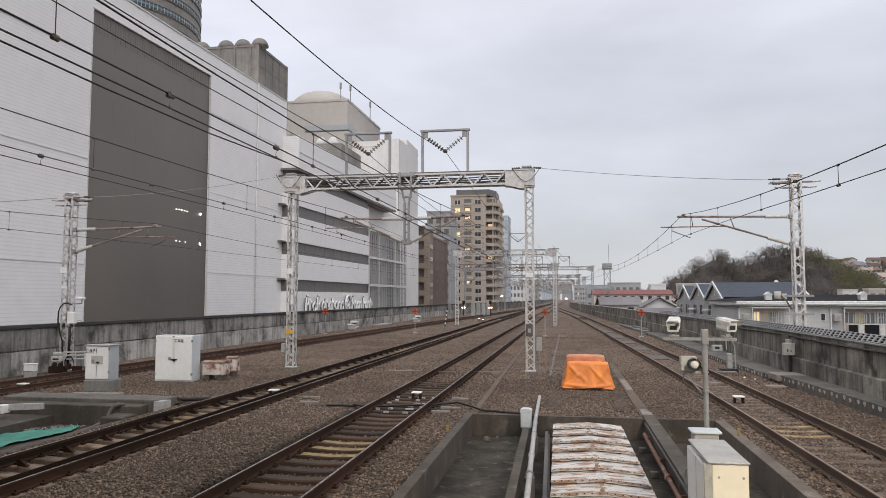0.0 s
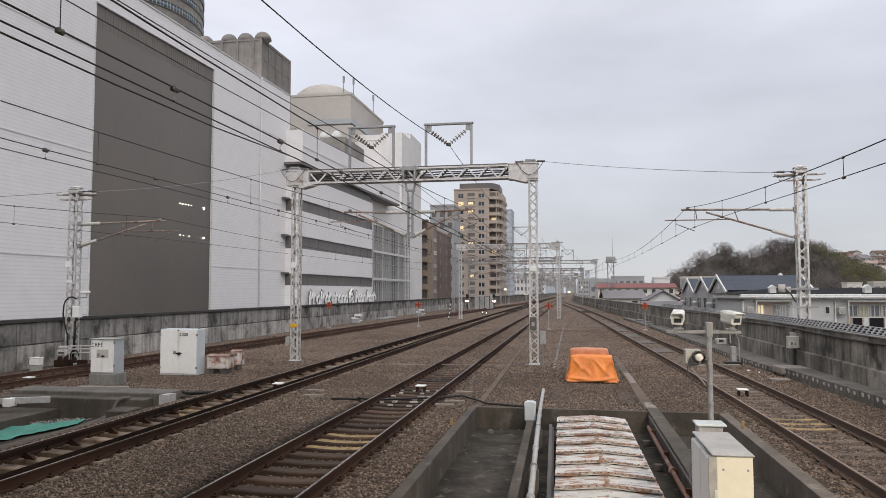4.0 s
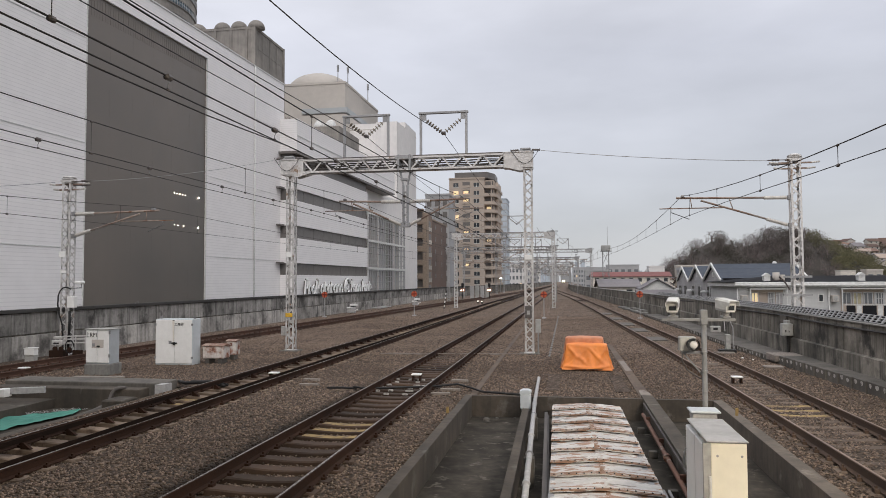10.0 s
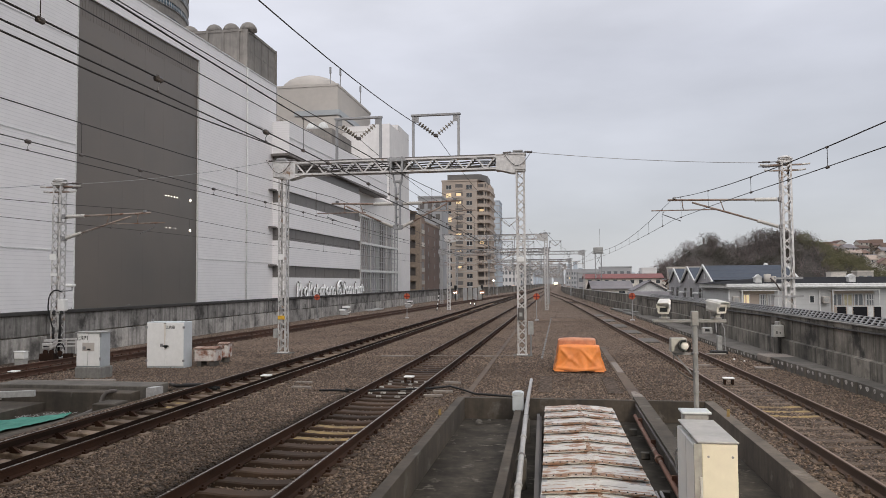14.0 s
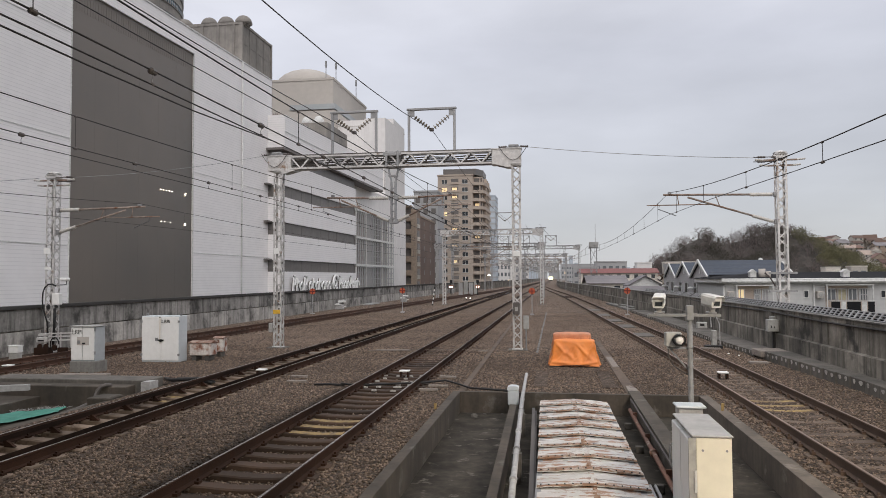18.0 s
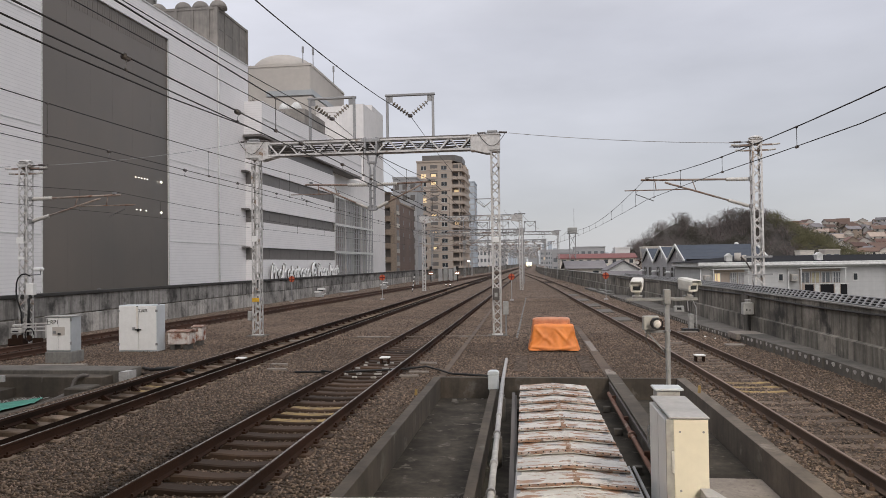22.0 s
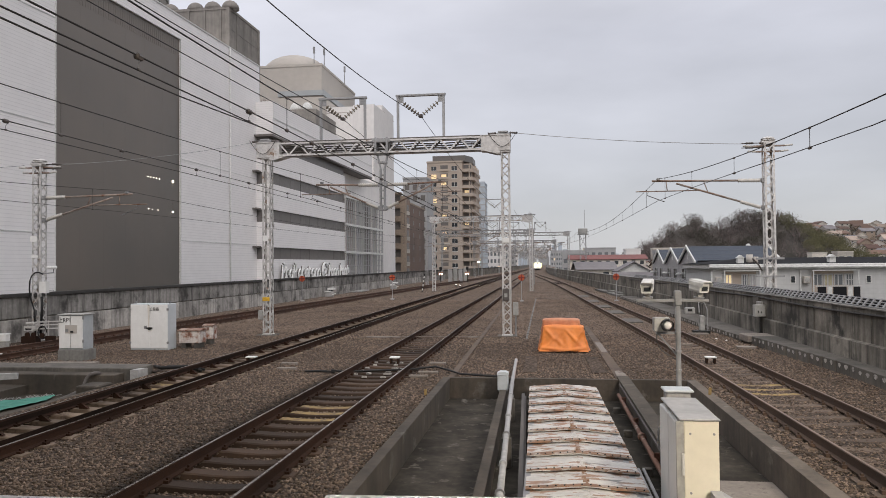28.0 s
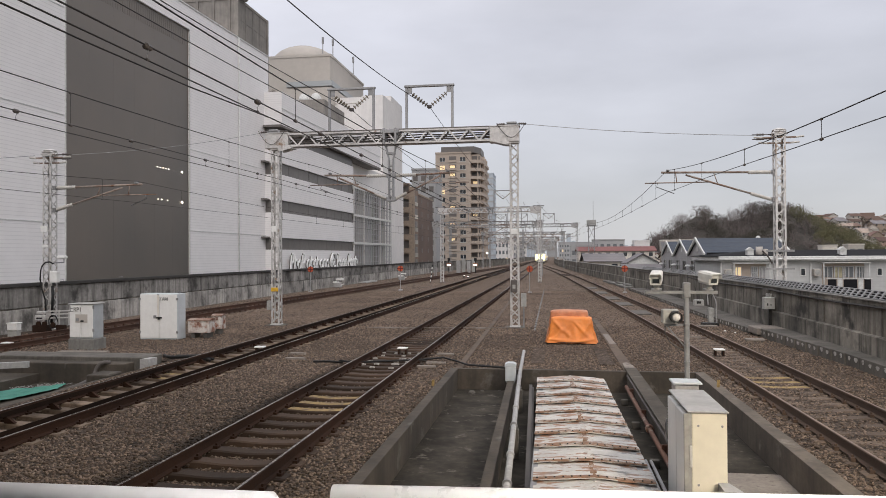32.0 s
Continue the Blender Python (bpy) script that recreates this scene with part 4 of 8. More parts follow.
def end_bracket(parent, x, y, z):
    """The fittings on a beam's end where the cross-span wire is made off."""
    s = Shape().box(x - 0.28, y - 0.12, z, x + 0.28, y + 0.12, z + 0.09, 0.015).box(x - 0.2, y - 0.16, z + 0.09, x + 0.22, y + 0.16, z + 0.17, 0.02)
    b = part("wire_bracket", s, M_GALV, parent)
    for s in (-1, 1):
        i = Shape()
        insulator(i, (x + s * 0.28, y, z + 0.1), (x + s * 0.62, y, z + 0.08), 0.05, 4)
        part("strain_insulator", i, M_DARKINS, b, "", True)
    loop = [(x - 0.6 + 1.2 * k / 10, y - 0.3, z + 0.08 - 0.6 * math.sin(math.pi * k / 10)) for k in range(11)]
    part("jumper_wire", Shape().tube(loop, 0.012, 5), M_WIRE, b, "", True)


def gantry(y, xl, xr, zt=8.30, pieces=True, frames=(), hanger=None, arms=(), label="", zb0=0.0, hangers=()):
    g = empty("catenary_gantry", pose(0, 0, 0), label or "pale grey lattice steel gantry spanning two tracks", "gantry", "gantries over the tracks")
    zb = zt - 0.56
    lattice_mast(g, xl, y, zb0, zb - 0.06, pieces=pieces)
    lattice_mast(g, xr, y, zb0, zb - 0.06, pieces=pieces)
    for x in (xl, xr):
        part("footing", Shape().box(x - 0.42, y - 0.42, zb0 - 0.3, x + 0.42, y + 0.42, zb0 + 0.002, 0.03), M_CONC, g, "low concrete footing")
    truss_beam(g, y, xl + 0.62, xr - 1.0, zb + 0.03, zt - 0.02, pieces=pieces)
    end_plate(g, xl - 0.42, xl + 0.62, y, zb - 0.06, zt + 0.03, xl + 0.2, -1)
    end_plate(g, xr - 1.0, xr + 0.22, y, zb - 0.06, zt + 0.03, xr - 0.2, 1)
    drops = [portal(g, a, b, y, zt + 0.03, zt + 1.85) for a, b in frames]
    for hanger, arms in (hangers or ([(hanger, arms)] if hanger is not None else [])):
        h = part("hanger_post", Shape().prism([(hanger - 0.36, zt - 0.1), (hanger - 0.30, zt - 0.1), (hanger - 0.06, zt - 1.25), (hanger - 0.10, zt - 1.25)], "y", y - 0.1, y + 0.1)
                 .prism([(hanger + 0.30, zt - 0.1), (hanger + 0.36, zt - 0.1), (hanger + 0.10, zt - 1.25), (hanger + 0.06, zt - 1.25)], "y", y - 0.1, y + 0.1)
                 .box(hanger - 0.12, y - 0.11, zt - 2.95, hanger - 0.06, y + 0.11, zt - 1.2).box(hanger + 0.06, y - 0.11, zt - 2.95, hanger + 0.12, y + 0.11, zt - 1.2)
                 .box(hanger - 0.30, y - 0.09, zt - 0.62, hanger + 0.30, y + 0.09, zt - 0.52).box(hanger - 0.2, y - 0.09, zt - 0.98, hanger + 0.2, y + 0.09, zt - 0.9)
                 .box(hanger - 0.15, y - 0.13, zt - 3.0, hanger + 0.15, y + 0.13, zt - 2.93), M_GALV, g, "galvanised forked hanger post")
        for k in range(5):
            part("batten", Shape().box(hanger - 0.058, y - 0.1, zt - 1.5 - k * 0.33, hanger + 0.058, y + 0.1, zt - 1.46 - k * 0.33), M_GALV, h)
        part("saddle", Shape().box(hanger - 0.4, y - 0.3, zt - 0.12, hanger + 0.4, y + 0.3, zt + 0.05, 0.02).box(hanger - 0.3, y - 0.32, zt - 0.6, hanger - 0.2, y + 0.32, zt + 0.1, 0.02)
             .box(hanger + 0.2, y - 0.32, zt - 0.6, hanger + 0.3, y + 0.32, zt + 0.1, 0.02), M_GALV, h)
        for xt in arms:
            cantilever(g, hanger + (0.1 if xt > hanger else -0.1), y, xt, zt - 1.82, zt - 2.88)
    end_bracket(g, xl - 0.1, y, zt + 0.06)
    end_bracket(g, xr - 0.1, y, zt + 0.06)
    return g


G1 = gantry(30.0, -11.95, -1.55, frames=((-9.52, -7.56), (-6.11, -4.14)), hanger=-6.8, arms=(-9.75, -4.1))
gantry(80.0, -12.3, -1.4, pieces=False, frames=((-6.4, -4.4),), hanger=-6.8, arms=(-9.75, -4.1))
PAINT[0] = M_FARSTEEL
# fittings on the near gantry's masts
part("equipment_box", Shape().box(-1.70, 29.62, 1.45, -1.44, 29.8, 1.95, 0.02), M_TRAY, G1, "dark grey equipment box")
part("label_plate", Shape().box(-1.63, 29.60, 1.60, -1.51, 29.62, 1.76), M_GREYBOX, G1, "grey plate")
part("yellow_plate", Shape().box(-12.12, 29.76, 1.45, -11.8, 29.79, 1.62, 0.01), M_YEL, G1, "yellow plate")
part("white_plate", Shape().box(-12.1, 29.76, 4.05, -11.85, 29.79, 4.3, 0.01), M_WHITE, G1)
part("white_plate", Shape().box(-1.70, 29.76, 3.85, -1.42, 29.79, 4.05, 0.01), M_WHITE, G1)
part("side_box", Shape().box(-12.3, 29.7, 0.65, -12.14, 29.95, 1.05, 0.02), M_GREYBOX, G1, "small grey box")

for y, xl, xr, zt, fr in ((105, -17.2, -1.6, 7.9, ((-12.2, -10.2), (-6.4, -4.4))), (130, -18.5, 4.35, 8.55, ((-10.2, -8.2), (-6.4, -4.4), (-1.6, 0.4))), (165, -15.9, 2.6, 8.2, ()), (180, -15.5, 2.8, 8.7, ((-6.6, -4.6),)), (230, -14.2, 2.0, 8.6, ((-9.6, -7.6), (-5.6, -3.6))),
                          (280, -13.2, 1.4, 8.3, ((-6.6, -4.6),)), (305, -12.9, 1.4, 7.8, ()), (330, -12.8, 1.5, 8.6, ((-9.6, -7.6),)), (380, -12.2, 2.0, 8.5, ((-6.6, -4.6),)), (430, -12.2, 2.4, 8.5, ()),
                          (480, -12.0, 2.4, 8.6, ((-6.6, -4.6),)), (530, -12.0, 2.6, 8.6, ())):
    mid = (xl + xr) / 2
    gantry(float(y), xl, xr, zt=zt, pieces=False, frames=fr, hangers=((-6.6, (-9.4, -4.3)), (xr - 2.6, (xr - 4.8, xr - 0.6)), (mid - 5.4, (mid - 7.4, mid - 3.6)), (-2.6, (-0.6, -4.4))), label="distant grey lattice gantry over all tracks")

PAINT[0] = M_STEEL


def lone_mast(x, y, z0, z1, label, xt, zt, zb):
    g = empty("catenary_mast", pose(0, 0, 0), label, "mast", "masts beside the tracks")
    lattice_mast(g, x, y, z0, z1, 0.38)
    part("cap", Shape().box(x - 0.3, y - 0.2, z1, x + 0.3, y + 0.2, z1 + 0.07, 0.02).box(x - 0.24, y - 0.24, z1 + 0.07, x + 0.24, y + 0.24, z1 + 0.16, 0.04), M_STEEL, g)
    i = Shape()
    d = 1 if xt > x else -1
    for dz in (0.02, -0.16):
        insulator(i, (x + d * 0.55, y, z1 + dz), (x + d * 0.85, y, z1 + dz), 0.05, 3)
        i.tube([(x + d * 0.1, y, z1 + dz), (x + d * 1.0, y, z1 + dz)], 0.02, 6)
    part("strain_insulator", i, M_DARKINS, g, "", True)
    for dz, l in ((-0.14, 0.62), (-0.36, 0.45)):
        part("cross_arm", Shape().box(x - l, y - 0.04, z1 + dz, x + l, y + 0.04, z1 + dz + 0.06), M_RUSTARM, g, "rust-stained cross arm")
        for q in (-1, 1):
            e = Shape()
            insulator(e, (x + q * l, y, z1 + dz + 0.03), (x + q * (l + 0.32), y, z1 + dz + 0.06), 0.045, 4)
            part("strain_insulator", e, M_INSUL, g, "", True)
    part("dome_cap", Shape().dome((x, y, z1 + 0.16), 0.27, 0.10, 14, 3), M_STEEL, g, "", True)
    cantilever(g, x + d * 0.19, y, xt, zt, zb)
    return g


MR = lone_mast(8.88, 30.0, 1.55, 7.68, "white lattice mast on the parapet with a rusty bracket arm", 4.38, 6.28, 5.13)
ML = lone_mast(-20.7, 27.1, 0.0, 7.25, "white lattice mast with boxes and cables at its foot", -16.55, 5.95, 4.97)
part("footing", Shape().box(-21.05, 26.75, -0.3, -20.35, 27.45, 0.003, 0.03), M_CONC, ML)
tank = empty("platform_tank", pose(10.6, 200, 0), "grey box tank on a steel stand", "tank")
part("tank", Shape().box(-1.25, -1, 10.95, 1.25, 1, 12.5, 0.1), M_GREYBOX, tank)
for sx in (-1, 1):
    for sy in (-1, 1):
        part("leg", Shape().box(sx * 0.8 - 0.09, sy * 0.7 - 0.09, -7.2, sx * 0.8 + 0.09, sy * 0.7 + 0.09, 10.8), M_GALV, tank)
part("platform", Shape().box(-1.5, -1.2, 10.8, 1.5, 1.2, 10.95), M_GALV, tank)
part("antenna", Shape().tube([(0.5, 0, 12.5), (0.5, 0, 17.6)], 0.05, 6), M_GALV, tank)


# ---- wires ----
def catenary(table, label, supports, zc, zs, sag, off=0.0, aux=0.0, rise=((0, 0), (1, 0)), drops=(2.5, 5.0), hangs=(4.0, 3.5)):
    """Messenger, contact wire and, in a compound line, an auxiliary wire between them; rise: how far the contact wire stands above zc along the line."""
    w = empty("catenary_wires", pose(0, 0, 0), label, "wires", "overhead lines")
    y0, y1 = supports[0], supports[-1]
    ys = [y0 + (y1 - y0) * i / 130 for i in range(131)]

    def mess(y):
        for a, b in zip(supports, supports[1:]):
            if a <= y <= b:
                u = (y - a) / (b - a) * 2 - 1
                return zs - (sag if a < 0 else sag * 0.45) * (1 - u * u)
        return zs

    def low(y):
        return zc + along(rise, y)

    def clamp(x, y, z, r, parent):
        part("clamp", Shape().tube([(x, y - 1.5 * r, z), (x, y - r, z - r * 0.2), (x, y + r, z - r * 0.2), (x, y + 1.5 * r, z)], [r * 0.4, r, r, r * 0.4], 8), M_DARKINS, parent)
    part("contact_wire", Shape().tube([(eased(table, y) + off, y, low(y)) for y in ys[::2]], 0.0085, 6), M_WIRE, w)
    part("messenger_wire", Shape().tube([(eased(table, y) + off, y, mess(y)) for y in ys], 0.0105, 6), M_WIRE, w)
    if aux:
        part("auxiliary_wire", Shape().tube([(eased(table, y) + off, y, low(y) + aux) for y in ys[::2]], 0.0095, 6), M_WIRE, w)
    y = drops[0]
    while y < min(y1, 150):
        x = eased(table, y) + off
        zl = low(y) + aux
        d = part("dropper", Shape().tube([(x, y, zl), (x, y, mess(y))], 0.006, 4, False), M_WIRE, w)
        clamp(x, y, zl, 0.030, d)
        clamp(x, y, mess(y), 0.024, d)
        y += drops[1]
    y = hangs[0]
    while aux and y < 110:
        x = eased(table, y) + off
        h = part("hanger", Shape().tube([(x, y, low(y) + aux), (x + 0.012, y, low(y) + aux * 0.55), (x - 0.006, y, low(y) + aux * 0.45), (x, y, low(y))], 0.005, 5, False), M_GALV, w)
        clamp(x, y, low(y) + aux, 0.040, h)
        clamp(x, y, low(y) + 0.012, 0.018, h)
        y += hangs[1]
    return w


SUP = [-20, 30, 80, 130, 180, 230, 280, 330, 380]
catenary(LINE_C, "dark overhead wires above the middle track", SUP, 5.055, 6.55, 0.80, 0.25, 0.155, ((5, 0), (12, 0.05), (30, 0.08)), (5.3, 6.27), (4.2, 2.9))
catenary(LINE_B, "dark overhead wires above the guarded track", SUP, 5.41, 6.68, 0.50, -0.2, 0.17, ((11, 0), (22, 0.08), (30, 0.1)), (5.87, 7.03), (4.4, 3.52))
catenary(LINE_A, "dark overhead wires above the siding", [-22.9, 27.1, 77.1, 130, 180], 5.10, 6.08, 0.80, 1.3, 0.0, ((18, 0), (28, 0.12)), (19.4, 5.5))
catenary(WIRE_D, "dark overhead wires above the platform track", [-20, 30, 80, 130, 180, 230], 4.87, 6.36, 1.2, -0.6, 0.0, ((11, 0), (14, 0.1), (21, 0.36), (30, 0.6)), (8.2, 5.0))


def wire(name, label, pts, r=0.011, sag=0.0):
    """One free-hanging wire through points, with sag between them."""
    path = []
    for a, b in zip(pts, pts[1:]):
        for k in range(12):
            u = k / 12
            p = Vector(a).lerp(Vector(b), u)
            p.z -= sag * 4 * u * (1 - u)
            path.append(p)
    path.append(pts[-1])
    return thing(name, Shape().tube(path, r, 6), M_GALV if name == "cross_wire" else M_WIRE, label, "wire", "feeder wires")


def feeder(label, x, spans, sag, r=0.013):
    """A feeder hung between points of (y, z) on one line, each span sagging."""
    path = []
    for (ya, za), (yb, zb), sg in zip(spans, spans[1:], sag):
        path += [(x, ya + (yb - ya) * k / 24, za + (zb - za) * k / 24 - sg * 4 * (k / 24) * (1 - k / 24)) for k in range(24)]
    path.append((x, *spans[-1]))
    return thing("feeder_wire", Shape().tube(path, r, 6), M_WIRE, label, "wire", "feeder wires")


feeder("dark feeder wire hung from a frame", -5.13, ((-20, 9.3), (30, 9.32), (80, 9.4), (180, 9.6)), (1.46, 0.5, 0.6))
feeder("dark feeder wire hung from a frame", -8.54, ((-20, 9.25), (30, 9.3), (80, 9.4), (180, 9.6)), (0.74, 0.5, 0.6))
feeder("dark wire carried just above the beam", -8.5, ((-20, 8.45), (30, 8.47), (80, 8.75)), (0.48, 0.2), 0.012)
wire("cross_wire", "thin cross-span wire between gantry and mast", [(-1.0, 30, 8.42), (8.0, 30, 7.68)], 0.012, 0.1)
wire("cross_wire", "thin cross-span wire between gantry and mast", [(-12.6, 30, 8.42), (-19.8, 27.1, 7.25)], 0.009, 0.15)
wire("cross_wire", "thin wire running from the mast past the wall", [(-21.4, 27.1, 7.25), (-34, 28, 7.3)], 0.011, 0.1)
for x0, x1, z in ((-10.6, -9.8, 9.0), (-12.0, -10.6, 8.9), (-3.2, -2.4, 8.9), (-1.6, 1.2, 8.8), (-7.6, -7.2, 9.1)):
    wire("feeder_wire", "dark feeder wire running along the distant gantries", [(x0, 80, z), (x1, 130, z + 0.2), (x1 * 0.9, 180, z + 0.2), (x1 * 0.8, 280, z), (x1 * 0.7, 480, z)], 0.018, 0.35)
for x0, x1, z in ((-15.2, -10.5, 5.3), (-15.2, -10.5, 6.4), (-9.4, -8.2, 5.5), (-9.4, -8.2, 6.3), (-4.5, -4.0, 5.2), (-4.4, -3.9, 6.3), (1.2, -3.4, 5.3), (1.2, -3.4, 6.4), (-12.5, -10.0, 6.0), (-6.8, -6.2, 5.8)):
    wire("distant_wire", "dark overhead wire in the distance", [(x0, 130, z), ((x0 * 0.6 + x1 * 0.4), 180, z), (x0 * 0.3 + x1 * 0.7, 230, z), (x1, 280, z), (x1, 330, z), (x1, 380, z), (x1, 480, z)], 0.020, 0.4 if z > 6 else 0.0)
for z in (4.0, 7.4):
    part("brace_bar", Shape().bar((-0.8, -0.72, z), (0.8, -0.72, z + 3.2), 0.1), M_GALV, tank)
    part("brace_bar", Shape().bar((0.8, -0.72, z), (-0.8, -0.72, z + 3.2), 0.1), M_GALV, tank)
wire("contact_wire", "second contact wire dipping beside the first", [(-4.25, -12, 4.96), (-4.25, 6, 4.96), (-4.25, 8, 4.99), (-4.25, 10.5, 5.09), (-4.3, 30, 5.13)], 0.0085)


# ---- buildings beside the railway ----
wb = empty("department_store", pose(-30.0, 77.0, 0, 0, 0, 88.0), "white ribbed-metal department store with a huge dark panel", "building")
TOPZ = 24.45


def fbox(x0, x1, d0, d1, z0, z1, c=0.0):
    """A box on the long facade: x along it, away from the station; d outwards, towards the tracks."""
    return Shape().box(x0, -d1, z0, x1, -d0, z1, c)


part("wall", fbox(-120, -34.72, -28, 0, -7.2, TOPZ), M_SIDING, wb, "white horizontally ribbed siding")
part("wall", fbox(-19.58, -3.6, -28, 0, -7.2, TOPZ), M_SIDING, wb, "white horizontally ribbed siding")
part("wall", fbox(-34.72, -19.58, -28, -0.002, 22.47, TOPZ), M_SIDING, wb)
part("parapet_cap", fbox(-120, -3.55, -0.5, 0.06, TOPZ, TOPZ + 0.12), M_FRAMEW, wb, "white metal parapet cap")
dark = part("dark_panel", fbox(-34.72, -19.58, -28, -0.10, -7.2, 22.47), M_DARKPANEL, wb, "large brown-grey mesh panel")
for i in range(1, 6):
    u = -34.72 + 15.14 * i / 6
    part("panel_rib", fbox(u - 0.012, u + 0.012, -0.10, -0.097, -7.2, 22.47), M_DARKPANEL, dark)
for i in range(52):
    u = -34.5 + i * 0.28
    part("louvre_slat", fbox(u, u + 0.09, -0.099, -0.082, 21.0, 22.3), M_DARKPANEL, dark)
for u in (-34.72, -19.58):
    part("panel_trim", fbox(u - 0.03, u + 0.03, -0.02, 0.05, -7.2, 22.47), M_FRAMEW, dark)
part("panel_trim", fbox(-34.78, -19.52, -0.02, 0.05, 22.47, 22.55), M_FRAMEW, dark)
part("downpipe", Shape().tube([(-10.6, -0.10, -7), (-10.6, -0.10, TOPZ)], 0.07, 8), M_FRAMEW, wb, "white downpipe", True)
for z in (5.2, 12.2, 19.2):
    part("siding_joint", fbox(-120, -34.8, 0.0, 0.03, z, z + 0.05), M_FRAMEW, wb)
    part("siding_joint", fbox(-19.5, -3.6, 0.0, 0.03, z, z + 0.05), M_FRAMEW, wb)
for u in (-58,):
    part("siding_joint", fbox(u - 0.02, u + 0.02, 0.0, 0.02, -7.2, TOPZ - 0.2), M_FRAMEW, wb)
# glowing dots added along the panel for station lamps reflected in it
for z in (10.1, 7.55):
    for u in ((-24.3, -23.9, -23.5, -23.1, -22.7) if z > 9 else (-24.2, -23.7, -22.9)):
        part("panel_lamp", fbox(u, u + 0.06, -0.095, -0.02, z, z + 0.08, 0.02), M_PANELGLINT, dark, "small glowing dot standing for a reflected lamp")
    part("panel_lamp", fbox(-20.7, -20.6, -0.095, 0.0, z - 0.05, z + 0.12, 0.03), M_SIGNALWHITE, dark, "small glowing dot standing for a reflected lamp")

# storeys beyond the panelled wall, with long dark window bands that wrap its corner
bands = [(-7.2, 3.72), (4.98, 7.68), (9.0, 11.72), (12.97, 15.55)]
part("storey_core", fbox(-4.40, 21.0, -24, 1.42, -7.2, 16.9), M_BAND, wb, "dark recessed window bands")
for z0, z1 in bands:
    part("storey_band", fbox(-4.45, 21.0, -24, 1.62, z0, z1), M_SIDING, wb, "white ribbed storey band")
for z0, z1 in ((3.72, 4.98), (7.68, 9.0), (11.72, 12.97)):
    part("band_ledge", fbox(-5.5, -4.46, -0.2, 0.5, z1 - 0.05, z1 + 0.12), M_BAND, wb, "thin dark ledge")
    part("corner_post", fbox(-4.43, -4.1, 1.1, 1.5, z0, z1), M_PLAINWHITE, wb)
    for k in range(8):
        u = -1.6 + k * 3.0
        part("mullion", fbox(u, u + 0.05, 1.42, 1.44, z0, z1), M_BAND, wb)
part("upper_storey", fbox(-4.6, 34.0, -20, 1.95, 16.9, 20.45), M_SIDING, wb, "white overhanging top storey")
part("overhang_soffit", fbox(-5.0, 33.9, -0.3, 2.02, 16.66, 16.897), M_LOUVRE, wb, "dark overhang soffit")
part("upper_trim", fbox(-4.65, 34.0, 1.95, 2.0, 18.6, 18.70), M_FRAMEW, wb)
# plain end block with open stair grid in front
part("end_wall", fbox(21.0, 57.0, -20, 0.0, -7.2, 16.88), M_PLAINWHITE, wb)
part("end_tower", fbox(44.0, 57.0, -4.2, -0.4, -7.2, 30.9), M_PLAINWHITE, wb, "off-white end tower")
stair = part("stair_core", fbox(21.0, 42.0, 0.0, 0.5, -7.2, 12.6), M_GRATE, wb, "brown-grey stair core")
for k in range(22):
    u = 21.3 + k * 0.97
    thick = 0.16 if k in (0, 5, 14) else 0.045
    part("stair_post", fbox(u - thick, u + thick, 1.5, 1.64, -7.2, 12.6), M_STEEL if thick > 0.1 else M_GREYBLD, stair)
for k in range(19):
    z = -3.0 + k * 0.84
    part("stair_rail", fbox(21.2, 41.8, 1.52, 1.6, z, z + 0.08), M_GREYBLD, stair)
for k in range(5):
    z = -3.2 + k * 3.95
    part("stair_landing", fbox(21.2, 41.8, 0.5, 1.66, z, z + 0.32), M_FRAMEW, stair)
part("stair_shaft", fbox(33.6, 34.3, 0.5, 1.45, -7.2, 12.6), M_BAND, stair)
part("stair_shaft", fbox(28.4, 33.2, 0.5, 0.8, -7.2, 12.6), M_GREYBLD, stair)
# the hotel's sign: plain white shapes
sign = empty("facade_sign", pose(-30.0, 77.0, 0, 0, 0, 88.0), "row of slanting white raised sign shapes on the facade", "sign")


def stroke(u, z, w, h, lean=0.16):
    """One slanting bar of the sign, standing off the wall, with a dark return standing for its shadow."""
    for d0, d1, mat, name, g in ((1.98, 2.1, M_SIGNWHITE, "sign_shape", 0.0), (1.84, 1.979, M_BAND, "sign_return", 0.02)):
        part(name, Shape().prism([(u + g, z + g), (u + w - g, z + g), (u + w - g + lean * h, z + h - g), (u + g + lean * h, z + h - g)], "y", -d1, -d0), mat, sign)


def loop(u, z, w, h, a0=0.0, a1=2 * math.pi, r=0.10):
    """A round shape of the sign: part of a slanting ellipse, with the same dark shadow return."""
    arc = [a0 + (a1 - a0) * q / 14 for q in range(15)]
    for d, rr, mat, name in ((2.05, r, M_SIGNWHITE, "sign_shape"), (1.92, r * 0.9, M_BAND, "sign_return")):
        part(name, Shape().tube([(u + w / 2 * (1 + math.cos(a)) + 0.16 * h / 2 * (1 + math.sin(a)), -d, z + h / 2 * (1 + math.sin(a))) for a in arc], rr, 6), mat, sign, "", True)


u = -2.6
random.seed(5)
